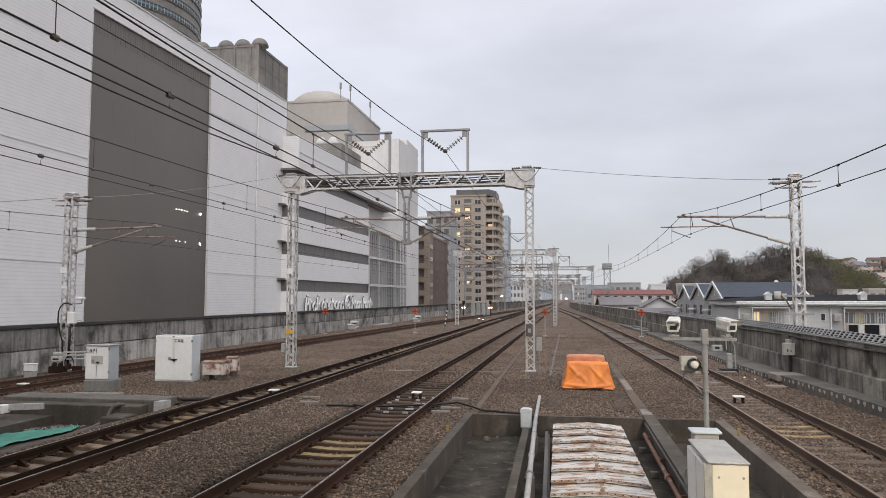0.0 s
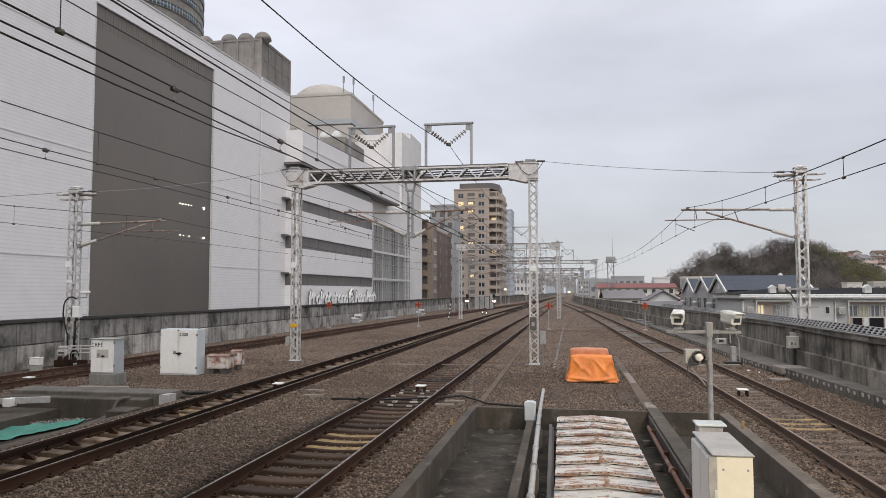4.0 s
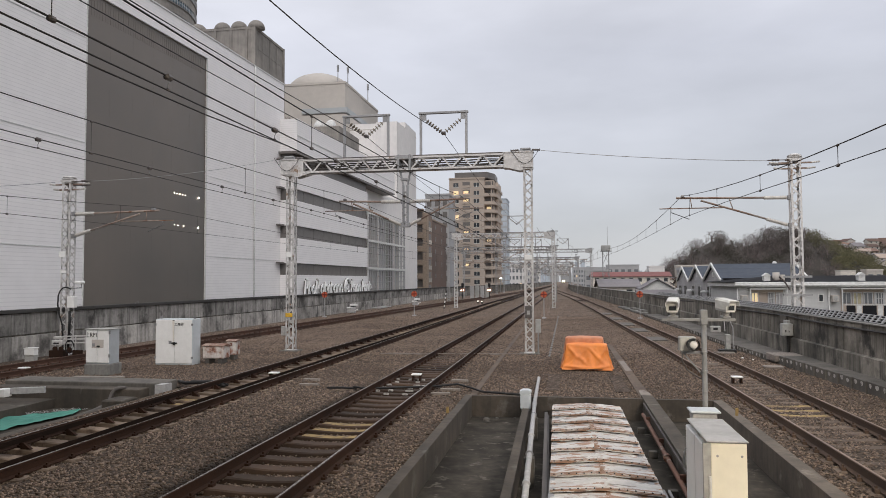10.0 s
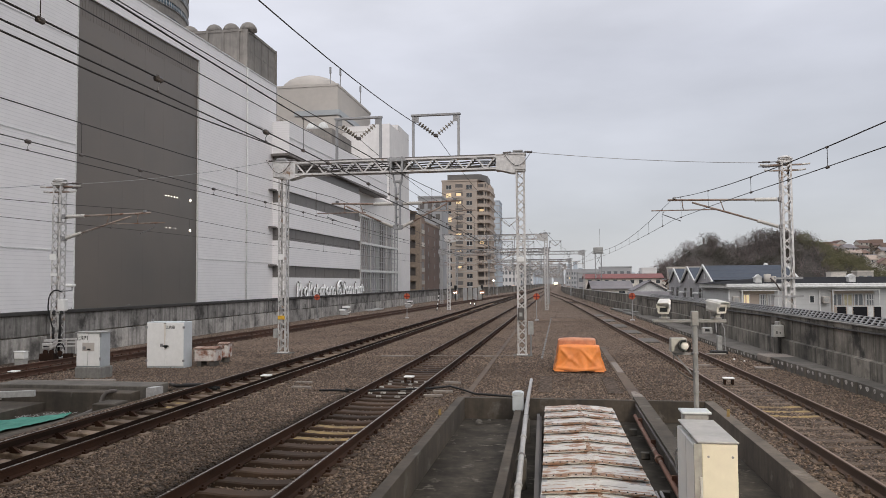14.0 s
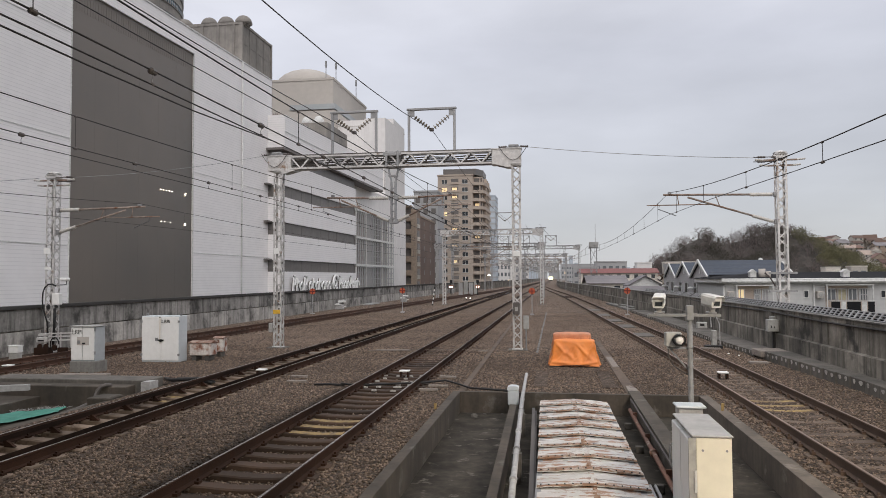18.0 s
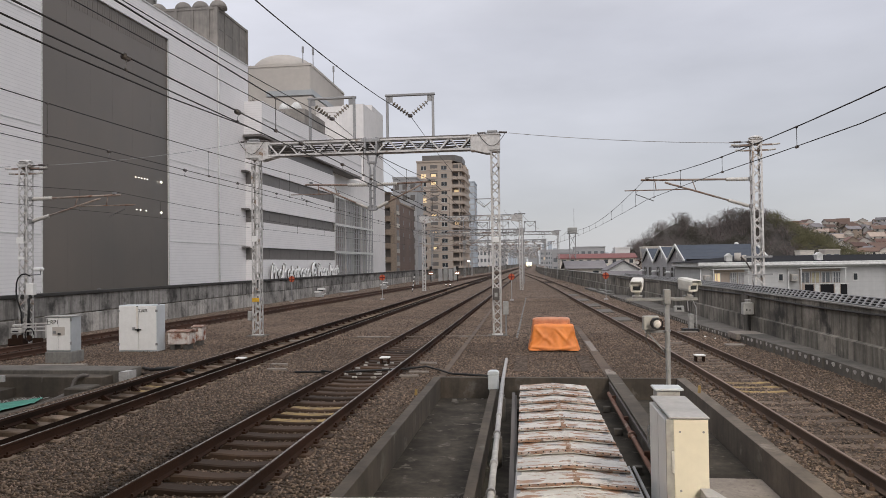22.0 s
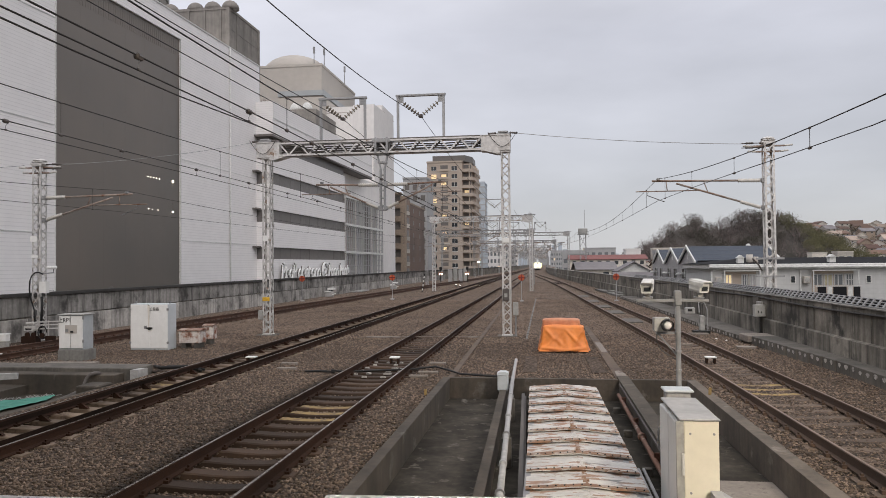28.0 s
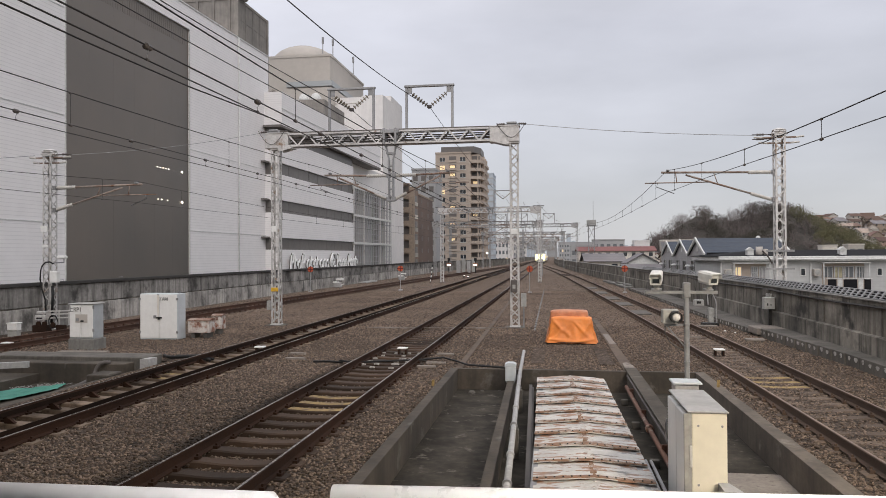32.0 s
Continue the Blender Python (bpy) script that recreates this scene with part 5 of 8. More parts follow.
for k in range(20):
    w = random.uniform(0.60, 0.78)
    if k == 11:
        loop(u, 1.45, 1.9, 1.9, 0.3, 5.6, 0.13)
        loop(u + 0.5, 1.95, 0.8, 0.8, 0, 6.28, 0.11)
        u += 2.5
        continue
    if k in (0, 3, 12, 16):
        stroke(u, 1.5, 0.2, 1.6)
        loop(u + 0.2, 2.25, w * 0.8, 1.0, -1.6, 1.9)
    elif k in (1, 5, 7, 19):
        stroke(u, 1.5, 0.18, 1.5)
        loop(u + 0.1, 1.5, w, 1.1, -0.2, 2.4)
    elif k % 3:
        loop(u, 1.5, w, 1.1)
    else:
        stroke(u, 1.5, 0.18, 1.1)
        loop(u + 0.1, 1.5, w, 1.1, -0.3, 2.6)
        stroke(u + w, 1.5, 0.18, 0.7)
    u += w + 0.36 + (0.4 if k in (3, 10, 15) else 0.0)

# plant block on the roof, with round cowls
plant = empty("rooftop_plant_block", pose(-33.5, 73.2, 0, 0, 0, 0), "grey concrete rooftop plant block with round cowls", "building")
part("body", Shape().box(-16, 0, 23, 0, 8.2, 31.1), M_ROOFCONC, plant)
part("corner_fin", Shape().box(-0.25, -0.12, 23, 0.12, 0.2, 31.15), M_ROOFCONC, plant)
part("corner_fin", Shape().box(-0.2, 7.9, 23, 0.12, 8.25, 31.15), M_ROOFCONC, plant)
part("roof_edge", Shape().box(-16.1, -0.1, 30.85, 0.1, 8.3, 31.12), M_ROOFCONC, plant)
for k in range(9):
    part("pilaster", Shape().box(-15.9 + k * 1.85, -0.09, 23, -15.62 + k * 1.85, -0.0, 31.0), M_ROOFCONC, plant)
for k in range(3):
    part("panel_joint", Shape().box(0.0, 1.9 + k * 2.0, 23, 0.05, 2.05 + k * 2.0, 31.0), M_ROOFCONC, plant)
for z in (26.4, 28.8):
    part("panel_joint", Shape().box(0.0, 0.2, z, 0.04, 7.9, z + 0.1), M_ROOFCONC, plant)
for x in (-0.15, -2.15, -4.15, -7.1, -9.1, -11.1):
    c = Shape().dome((x, 0.75, 31.1), 0.95, 0.95, 20, 6)
    part("cowl", c, M_ROOFCONC, plant, "rounded ventilation cowl", True)

dome = empty("domed_hall", pose(-42.0, 132.8, 0), "pale beige hall with a shallow dome on top", "building")
part("body", Shape().box(-24, 0, -7.2, 0, 24.5, 41.9), M_PALE, dome)
part("dome", Shape().dome((-7.9, 8, 41.9), 6.6, 3.9, 32, 7), M_PALE, dome, "grey shallow dome", True)
part("roof_edge", Shape().box(-24.1, -0.12, 41.5, 0.12, 24.6, 41.95), M_PALE, dome)
part("glass_band", Shape().box(-9.0, -0.5, 25, 0.5, 20, 35.4, 0.05), M_PALE, dome)
part("glass_strip", Shape().box(-8.6, -0.55, 35.7, 0.55, 20.05, 36.7), M_PALEBLUE, dome, "pale blue-grey fascia strip")
for p in ((-2.6, 3.5), (-1.0, 5), (-0.5, 18)):
    part("antenna", Shape().tube([(p[0], p[1], 41.9), (p[0], p[1], 45.0), (p[0], p[1], 45.02), (p[0], p[1], 46.3)], [0.10, 0.08, 0.22, 0.22], 6), M_GALV, dome)
low = empty("service_block", pose(-31, 100, 0), "beige service block with white satellite dishes", "building")
part("body", Shape().box(-9.5, 0, 16.0, -1.5, 10, 25.75), M_ROOFCONC, low)
for x in (-5.0, -3.2):
    part("satellite_dish", Shape().dome((x, 1.2, 25.75), 0.85, 1.25, 16, 5), M_FRAMEW, low, "white dish", True)
part("roof_rail", Shape().tube([(0.4, -26, 20.7), (0.4, -18, 21.4), (0.2, 2, 21.2)], 0.05, 6), M_GALV, low)
white2 = empty("white_block", pose(-30.4, 134.3, 0), "off-white windowless block behind the store", "building")
part("body", Shape().box(-12, 0, -7.2, 0, 10.2, 33.7), M_PLAINWHITE, white2)
part("parapet_line", Shape().box(-12.05, -0.05, 32.5, 0.05, 10.25, 32.62), M_PALE, white2)
hedge = empty("roof_planting", pose(-29.4, 73.2, 20.45), "low dry shrubs along the terrace edge", "plants")
rng = random.Random(4)
for k in range(9):
    tuft = Shape()
    for q in range(14):
        bx, by = rng.uniform(-0.35, 0.35), k * 0.8 + rng.uniform(-0.4, 0.4)
        tuft.tube([(bx, by, 0), (bx + rng.uniform(-0.2, 0.2), by + rng.uniform(-0.2, 0.2), rng.uniform(0.2, 0.55))], [0.035, 0.01], 4, False)
    part("shrub", tuft, M_TWIG, hedge)
part("planter", Shape().box(-0.4, -0.4, -0.0, 0.35, 7.4, 0.12), M_LOUVRE, hedge)

hotel = empty("round_hotel_tower", pose(-97.0, 132.0, 0), "tall round hotel tower with ribbon windows", "building")
part("core", Shape().tube([(0, 0, -7.2), (0, 0, 110)], 21.0, 48), M_ROOFCONC, hotel, "", True)
for k in range(28):
    z = 20.6 + k * 3.15
    part("ribbon_window", Shape().tube([(0, 0, z), (0, 0, z + 1.15)], 21.12, 64), M_BLUEGLASS, hotel, "curved ribbon window", True)
    if 44 < z < 66:
        part("head_line", Shape().tube([(0, 0, z + 1.155), (0, 0, z + 1.3)], 21.2, 64), M_BAND, hotel, "", True)
        part("sill_line", Shape().tube([(0, 0, z - 0.17), (0, 0, z - 0.02)], 21.2, 64), M_BAND, hotel, "", True)
        bars = Shape()
        for q in range(60):
            a = math.radians(-100 + q * 2.2)
            bars.bar((21.14 * math.cos(a), 21.14 * math.sin(a), z), (21.14 * math.cos(a), 21.14 * math.sin(a), z + 1.15), 0.09)
        tagged(part("window_bars", bars, M_GREYBLD, hotel), kind="stuff")


# ---- town blocks ----
def block(name, label, x, y, w, d, z1, wall, storeys=0, cols=0, lit=(), z0=-7.2, balcony=False, roof=None, rz=0):
    """A rectangular building whose front, towards the station, has rows of windows."""
    b = empty(name, pose(x, y, 0, 0, 0, rz), label, "building", "town buildings")
    part("wall", Shape().box(0, 0, z0, w, d, z1), wall, b)
    part("roof_parapet", Shape().box(-0.15, -0.15, z1, w + 0.15, d + 0.15, z1 + 0.5), roof or wall, b)
    if storeys:
        sh = (z1 - z0 - 1.0) / storeys
        for j in range(storeys):
            zz = z0 + 0.9 + j * sh
            if zz + sh * 0.6 < 0:
                continue
            if balcony:
                part("balcony", Shape().box(0.2, -0.9, zz - 0.35, w - 0.2, 0, zz + 0.65), wall, b)
            for i in range(cols):
                cw = w / cols
                x0 = cw * (i + 0.22)
                win = part("window", Shape().box(x0, -0.06, zz, x0 + cw * 0.56, 0.02, zz + sh * 0.5), M_WINDOWLIT if (i, j) in lit else (M_FARGLASS if y > 200 else M_BAND), b)
                part("window_frame", Shape().box(x0 - 0.06, -0.09, zz - 0.08, x0 + cw * 0.56 + 0.06, -0.061, zz), M_FRAMEW, win)
    return b


# the beige apartment tower: front with windows, curved balconies at its corner
tower = empty("apartment_tower", pose(-39.0, 240.0, 0), "beige tiled apartment tower with some lit windows", "building")
part("wall", Shape().box(0, 0, -7.2, 12.0, 22, 37.8), M_TILE, tower)
part("wall", Shape().box(12.0, 1.6, -7.2, 15.0, 24, 37.2), M_TILE, tower)
part("penthouse", Shape().prism([(1.8, 0.8), (13.0, 0.8), (15.0, 6.0), (15.0, 16), (1.8, 16)], "z", 37.8, 39.9), M_BAND, tower, "dark grey set-back penthouse")
part("roof_edge", Shape().box(-0.15, -0.2, 37.5, 12.15, 22, 38.0), M_TILE, tower)
SH = 2.74
lit = {(0, 1), (1, 1), (1, 2), (0, 4), (1, 6), (1, 8), (1, 10), (3, 3), (3, 7)}
for j in range(14):
    z = 34.8 - j * SH
    for i, (x0, w) in enumerate(((1.5, 1.7), (4.6, 2.5), (8.4, 1.85))):
        if i == 1:
            # flat dark panel on the wall stands for the recess's shade
            win = part("loggia", Shape().box(x0, -0.05, z - 0.15, x0 + w, 0.05, z + 1.75), M_BAND, tower, "shaded loggia opening")
            part("loggia_rail", Shape().box(x0 - 0.1, -0.3, z - 0.2, x0 + w + 0.1, -0.051, z + 0.5), M_TILE, win)
            if (i, j) in lit:
                part("lit_pane", Shape().box(x0 + 0.3, -0.09, z + 0.55, x0 + w - 0.5, -0.051, z + 1.4), M_WINDOWLIT, win, "lit window pane")
        else:
            win = part("window", Shape().box(x0, -0.05, z + 0.05, x0 + w, 0.05, z + 1.4), M_WINDOWLIT if (i, j) in lit else M_GLASS, tower)
            part("window_frame", Shape().box(x0 - 0.12, -0.12, z - 0.1, x0 + w + 0.12, -0.0, z + 0.04), M_FRAMEW, win)
            part("mullion", Shape().box(x0 + w / 2 - 0.06, -0.1, z + 0.05, x0 + w / 2 + 0.06, -0.051, z + 1.4), M_FRAMEW, win)
    part("floor_line", Shape().box(-0.06, -0.06, z - 0.62, 11.95, -0.0, z - 0.5), M_PALE, tower)
    bal = part("balcony", Shape().prism([(12.02, -0.2), (14.2, -0.2), (15.4, 0.7), (16.0, 2.2), (16.2, 9), (16.2, 22), (14.9, 22), (14.9, 3), (12.02, 1.7)], "z", z - 0.6, z + 0.45), M_TILE, tower, "tiled balcony wrapping the corner")
    part("balcony_window", Shape().box(12.2, 1.50, z + 0.45, 14.9, 1.6, z + 1.9), M_BAND, bal)
    part("balcony_post", Shape().box(14.2, 0.0, z + 0.45, 14.5, 1.5, z + 2.14), M_TILE, bal)
    for q in (6.0, 11.0, 16.0):
        part("balcony_post", Shape().box(15.3, q, z + 0.45, 16.1, q + 1.6, z + 2.14), M_TILE, bal)
    if (3, j) in lit:
        part("lit_pane", Shape().box(12.6, 1.44, z + 0.7, 14.1, 1.499, z + 1.5), M_WINDOWLIT, bal, "lit window pane")
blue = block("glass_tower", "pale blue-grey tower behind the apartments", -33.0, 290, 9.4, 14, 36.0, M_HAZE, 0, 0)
for k in range(15):
    part("floor_band", Shape().box(-0.05, -0.05, 0.5 + k * 2.4, 9.45, 14.05, 0.95 + k * 2.4), M_GREYBLD, blue)
tan = empty("tan_house_block", pose(-33.2, 149, 0), "tan block with dark recessed balconies", "building", "town buildings")
part("wall", Shape().box(0, 0.9, -7.2, 3.2, 1.6, 18.1), M_TAN, tan)
part("wall", Shape().box(3.2, 0, -7.2, 4.25, 1.55, 17.6), M_TAN, tan)
part("roof_edge", Shape().box(-0.1, -0.1, 18.1, 3.3, 1.6, 18.4), M_TAN, tan)
for k in range(8):
    z = -5.2 + k * 2.9
    bal = part("balcony", Shape().box(0.0, 0.0, z, 3.2, 0.95, z + 1.15), M_TAN, tan)
    part("balcony_window", Shape().box(0.3, 0.84, z + 1.15, 3.19, 0.9, z + 2.7), M_BAND, bal)
brown = empty("brown_block", pose(-29.2, 150.6, 0), "dark brown tiled block with a paler brick corner", "building", "town buildings")
part("wall", Shape().box(-10, 5.0, -7.2, 0, 24.2, 16.4), M_BROWN, brown)
part("corner_wall", Shape().box(-4.0, 0, -7.2, 0, 4.99, 17.2), M_BRICK, brown, "paler brick corner")
part("roof_edge", Shape().box(-10.1, 5.0, 16.4, 0.12, 24.3, 16.75), M_TAN, brown)
for k in range(8):
    z = -4.6 + k * 2.75
    win = part("corner_window", Shape().box(-0.02, 1.2, z, 0.06, 3.8, z + 1.3), M_BAND, brown)
    part("window_sill", Shape().box(0.0, 1.0, z - 0.9, 0.14, 4.0, z - 0.05), M_HOUSE, win)
    for q in range(2):
        part("window", Shape().box(-0.02, 9.0 + q * 8.0, z, 0.03, 9.8 + q * 8.0, z + 1.0), M_BAND, brown)
block("grey_block", "grey block with windows between the towers", -39.4, 200, 6.8, 12, 27.3, M_GREYBLD, 11, 3)
for x, y, w, z1, n, c, wall, label in ((-72, 345, 24, 11.5, 6, 12, M_PLAINWHITE, "white office block behind the gantries"), (-45, 330, 27, 10.2, 5, 16, M_PLAINWHITE, "white office block with window bands"),
                                       (-40, 400, 20, 12.2, 6, 11, M_GREYBLD, "grey office block in the distance"), (-31, 420, 14, 12, 6, 8, M_GREYBLD, "grey office block in the distance"),
                                       (-60, 280, 26, 14, 8, 9, M_GREYBLD, "grey office block in the distance"), (-52, 500, 34, 14.5, 6, 15, M_PLAINWHITE, "white block in the distance"),
                                       (6, 640, 26, 14, 5, 12, M_GREYBLD, "pale block on the skyline"), (22, 700, 22, 15, 5, 10, M_GREYBLD, "pale block on the skyline")):
    block("office_block", label, x, y, w, 12, z1, wall, n, c, lit={(1, n - 2), (c - 2, n - 3)})

random.seed(33)
for i in range(16):
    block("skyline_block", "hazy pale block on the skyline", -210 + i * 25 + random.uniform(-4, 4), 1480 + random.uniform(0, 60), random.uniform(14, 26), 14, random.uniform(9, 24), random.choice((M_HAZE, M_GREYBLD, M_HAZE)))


def house(x, y, w, d, ze, zr, wall, roof, rz=0, z0=-7.2, label="small house with a pitched roof", name="house", group="town houses", wins=2):
    """A gabled house: ridge along its own x."""
    h = empty(name, pose(x, y, 0, 0, 0, rz), label, "house", group)
    part("wall", Shape().box(-w / 2, -d / 2, z0, w / 2, d / 2, ze), wall, h)
    for xx in (-w / 2, w / 2 - 0.12):
        part("gable", Shape().prism([(-d / 2, ze), (d / 2, ze), (0, zr - 0.1)], "x", xx, xx + 0.12), wall, h)
    o, t = 0.45, 0.14
    k = (zr - ze) / (d / 2)
    for s in (-1, 1):
        part("roof_slope", Shape().prism([(0, zr), (s * (d / 2 + o), ze - o * k), (s * (d / 2 + o), ze - o * k + t), (0, zr + t)], "x", -w / 2 - o, w / 2 + o), roof, h)
    for i in range(wins):
        xx = -w / 2 + w * (i + 0.5) / wins
        win = part("window", Shape().box(xx - 0.5, -d / 2 - 0.05, ze - 1.5, xx + 0.5, -d / 2 + 0.02, ze - 0.5), M_GLASS, h)
        part("window_frame", Shape().box(xx - 0.56, -d / 2 - 0.08, ze - 1.6, xx + 0.56, -d / 2 - 0.051, ze - 1.5), M_FRAMEW, win)
    return h


# white flats beside the parapet, and their gabled grey wing
GX = 0.97
flats = empty("white_flats", pose(10.73, 49.0, 0), "two-storey white flats with a charcoal roof", "building")
part("wall", Shape().box(0.2, 0, -7.2, 24, 9, 2.5), M_PALEGREY, flats)
part("link_wall", Shape().box(GX + 0.01, 7.6, 2.3, GX + 5.5, 8.58, 3.1), M_BLACKROOF, flats, "charcoal upstand between the roofs")
part("side_wall", Shape().box(GX - 0.02, 8.6, -7.2, GX + 0.4, 31.5, 2.95), M_GREYSIDING, flats, "grey side wall")
part("eaves_board", Shape().box(-0.10, -0.4, 2.5, 24.4, 0.1, 2.82, 0.04), M_FRAMEW, flats, "white eaves board")
part("eaves_board", Shape().box(-0.10, 0.11, 2.5, 0.22, 8.7, 2.815, 0.04), M_FRAMEW, flats, "white eaves board")
part("gutter", Shape().tube([(-0.10, -0.45, 2.62), (24.4, -0.45, 2.62)], 0.07, 8), M_FRAMEW, flats, "", True)
part("roof", Shape().add([(-0.2, -0.35, 2.822), (24.3, -0.35, 2.822), (24.3, 9.3, 2.822), (-0.2, 9.3, 2.822), (3.4, 4.0, 3.24), (24.3, 4.0, 3.24)], [(0, 1, 5, 4), (2, 3, 4, 5), (3, 0, 4), (1, 2, 5), (3, 2, 1, 0)]), M_BLACKROOF, flats, "charcoal low-pitched roof")
for x in (2.05, 7.7, 13.5, 20.0):
    v = part("roof_vent", Shape().box(x - 0.19, 0.3, 2.8, x + 0.19, 0.8, 3.22).prism([(x - 0.24, 3.22), (x + 0.24, 3.22), (x, 3.42)], "y", 0.26, 0.84), M_FRAMEW, flats, "white gabled roof vent")
for x in (2.75, 3.15):
    part("roof_tank", Shape().tube([(x, 0.9, 2.8), (x, 0.9, 3.45 if x < 3 else 3.3)], 0.22 if x < 3 else 0.15, 12), M_PALE, flats, "beige rooftop tank", True)
for x0, w in ((0.9, 2.0), (6.3, 2.5), (12.4, 2.6), (18.0, 2.6)):
    bay = part("balcony_bay", Shape().box(x0, -0.02, 0.0, x0 + w, 0.0, 2.34), M_TILE, flats, "recessed balcony bay")
    n = 4
    p = w / n
    for i in range(n):
        if (x0, i) == (0.9, 1):
            continue
        mat = {(0.9, 0): M_WINDOWLIT, (0.9, 3): M_GREYSIDING, (6.3, 1): M_CURTAIN}.get((x0, i), M_FARGLASS)
        q = x0 + i * p
        win = part("window", Shape().box(q + 0.12, -0.05, 1.45, q + p - 0.06, -0.021, 2.10), mat, bay)
        grid = (0.25, 0.5, 0.75) if (x0, i) in ((0.9, 2), (6.3, 3)) else (0.5,)
        bars = [q + 0.09, q + p - 0.03] + [q + p * g for g in grid]
        for a in bars:
            part("window_frame", Shape().box(a - 0.03, -0.09, 1.40, a + 0.03, -0.051, 2.16), M_PALEGREY, win)
        part("window_frame", Shape().box(q + 0.121, -0.089, 2.10, q + p - 0.061, -0.051, 2.16), M_PALEGREY, win)
        if len(grid) > 1:
            part("window_frame", Shape().box(q + 0.121, -0.089, 1.76, q + p - 0.061, -0.051, 1.80), M_PALEGREY, win)
    part("awning", Shape().box(x0 - 0.15, -0.62, 2.36, x0 + w + 0.15, 0.0, 2.41), M_FRAMEW, bay, "pale thin awning")
    for a in (x0 - 0.12, x0 + w + 0.06):
        part("bay_post", Shape().box(a, -0.6, -0.2, a + 0.06, -0.54, 2.36), M_FRAMEW, bay)
    for f0, f1, mat in ((0.0, 0.20, M_BLACKROOF), (0.23, 0.34, M_FRAMEW), (0.37, 0.68, M_BLACKROOF), (0.71, 0.82, M_FRAMEW), (0.85, 1.0, M_BLACKROOF)):
        part("balcony_panel", Shape().box(x0 + f0 * w, -0.99, 0.1, x0 + f1 * w, -0.94, 1.36), mat, bay, "balcony screen panel")
    part("balcony_rail", Shape().box(x0 - 0.1, -1.02, 1.37, x0 + w + 0.1, -0.92, 1.42), M_FRAMEW, bay)
    ac = part("air_conditioner", Shape().box(x0 - 0.6, -0.4, 1.55, x0 - 0.2, 0, 2.0, 0.03), M_PALE, flats, "outdoor air-conditioning unit")
    part("fan_grille", Shape().tube([(x0 - 0.4, -0.41, 1.78), (x0 - 0.4, -0.42, 1.78)], 0.15, 14), M_GREYBOX, ac)
for s in (-1, 1):
    part("bargeboard", Shape().prism([(12.0, 4.12), (12.0 + s * 3.6, 2.82), (12.0 + s * 3.6, 3.04), (12.0, 4.38)], "x", GX + 6.1, GX + 6.24), M_FRAMEW, flats, "white bargeboard")
for x in (5.15, 9.7, 16.2):
    w = part("small_window", Shape().box(x - 0.11, -0.05, 1.6, x + 0.11, 0.02, 2.0), M_GLASS, flats)
    part("window_frame", Shape().box(x - 0.16, -0.04, 1.54, x + 0.16, -0.0, 2.06), M_FRAMEW, w)
for x in (0.12, 5.6, 11.6, 17.0):
    part("downpipe", Shape().tube([(x, -0.08, -5), (x, -0.08, 2.4)], 0.045, 8), M_FRAMEW, flats, "", True)
for k in range(3):
    yc = (12.0, 19.2, 27.0)[k]
    g = part("gable_wall", Shape().prism([(yc - 3.3, 2.95), (yc + 3.3, 2.95), (yc, 4.12)], "x", GX, GX + 0.3), M_GREYSIDING, flats, "grey gable wall")
    for s in (-1, 1):
        part("gable_roof", Shape().prism([(yc, 4.16), (yc + s * 3.6, 2.86), (yc + s * 3.6, 2.96), (yc, 4.27)], "x", GX - 0.12, GX + (6.1 if k == 0 else 4.5)), M_NAVY, g, "navy slate roof slope")
        part("bargeboard", Shape().prism([(yc, 4.12), (yc + s * 3.6, 2.82), (yc + s * 3.6, 3.04), (yc, 4.38)], "x", GX - 0.22, GX - 0.118), M_FRAMEW, g, "white bargeboard")
    part("gable_vent", Shape().box(GX - 0.03, yc - 0.25, 3.2, GX, yc + 0.25, 3.6), M_FRAMEW, g)
    for dy in (-2.0, 1.2):
        win = part("window", Shape().box(GX - 0.06, yc + dy, 1.0, GX - 0.021, yc + dy + 1.3, 2.4), M_GLASS, flats)
        part("window_frame", Shape().box(GX - 0.09, yc + dy - 0.1, 0.9, GX - 0.061, yc + dy, 2.5), M_FRAMEW, win)
    part("aerial_dish", Shape().dome((GX - 0.2, yc + 3.2, 1.9), 0.3, 0.2, 12, 3), M_FRAMEW, flats, "", True)
part("roof_ball", Shape().dome((6.2, 14, 4.2), 0.22, 0.3, 12, 4).tube([(6.2, 14, 3.6), (6.2, 14, 4.3)], 0.05, 6), M_FRAMEW, flats, "white ball finial", True)

house(8.9, 132, 6.5, 7, 1.9, 3.1, M_HOUSE, M_GREYROOF, 4, label="house with a dark pitched roof")
house(13.6, 116, 7, 4.4, 1.8, 3.05, M_FRAMEW, M_GREYROOF, 90, label="white gabled house with a dark roof")
house(12.4, 98, 6, 5, 0.5, 1.6, M_HOUSE, M_GREYROOF, 4, label="house with a grey tiled roof")
house(19.2, 100, 8, 6, 0.3, 1.4, M_GREYSIDING, M_BROWNROOF, 8, label="grey house with a brown roof")
red = house(17.2, 204, 20.5, 6, 4.1, 5.15, M_HOUSE, M_REDROOF, 3, label="long low hall with a dull red roof", name="long_hall", wins=9)
block("small_block", "grey flat-roofed block among houses", 19.8, 130, 5, 6, 4.7, M_GREYBLD)
block("small_block", "pale flat-roofed block among houses", 33, 300, 6, 8, 8.3, M_PLAINWHITE, 4, 3)
for x, w, h in ((15.7, 9, 38), (27, 8, 44), (37, 7, 30), (48, 11, 24)):
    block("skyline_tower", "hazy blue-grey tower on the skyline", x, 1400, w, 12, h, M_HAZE)
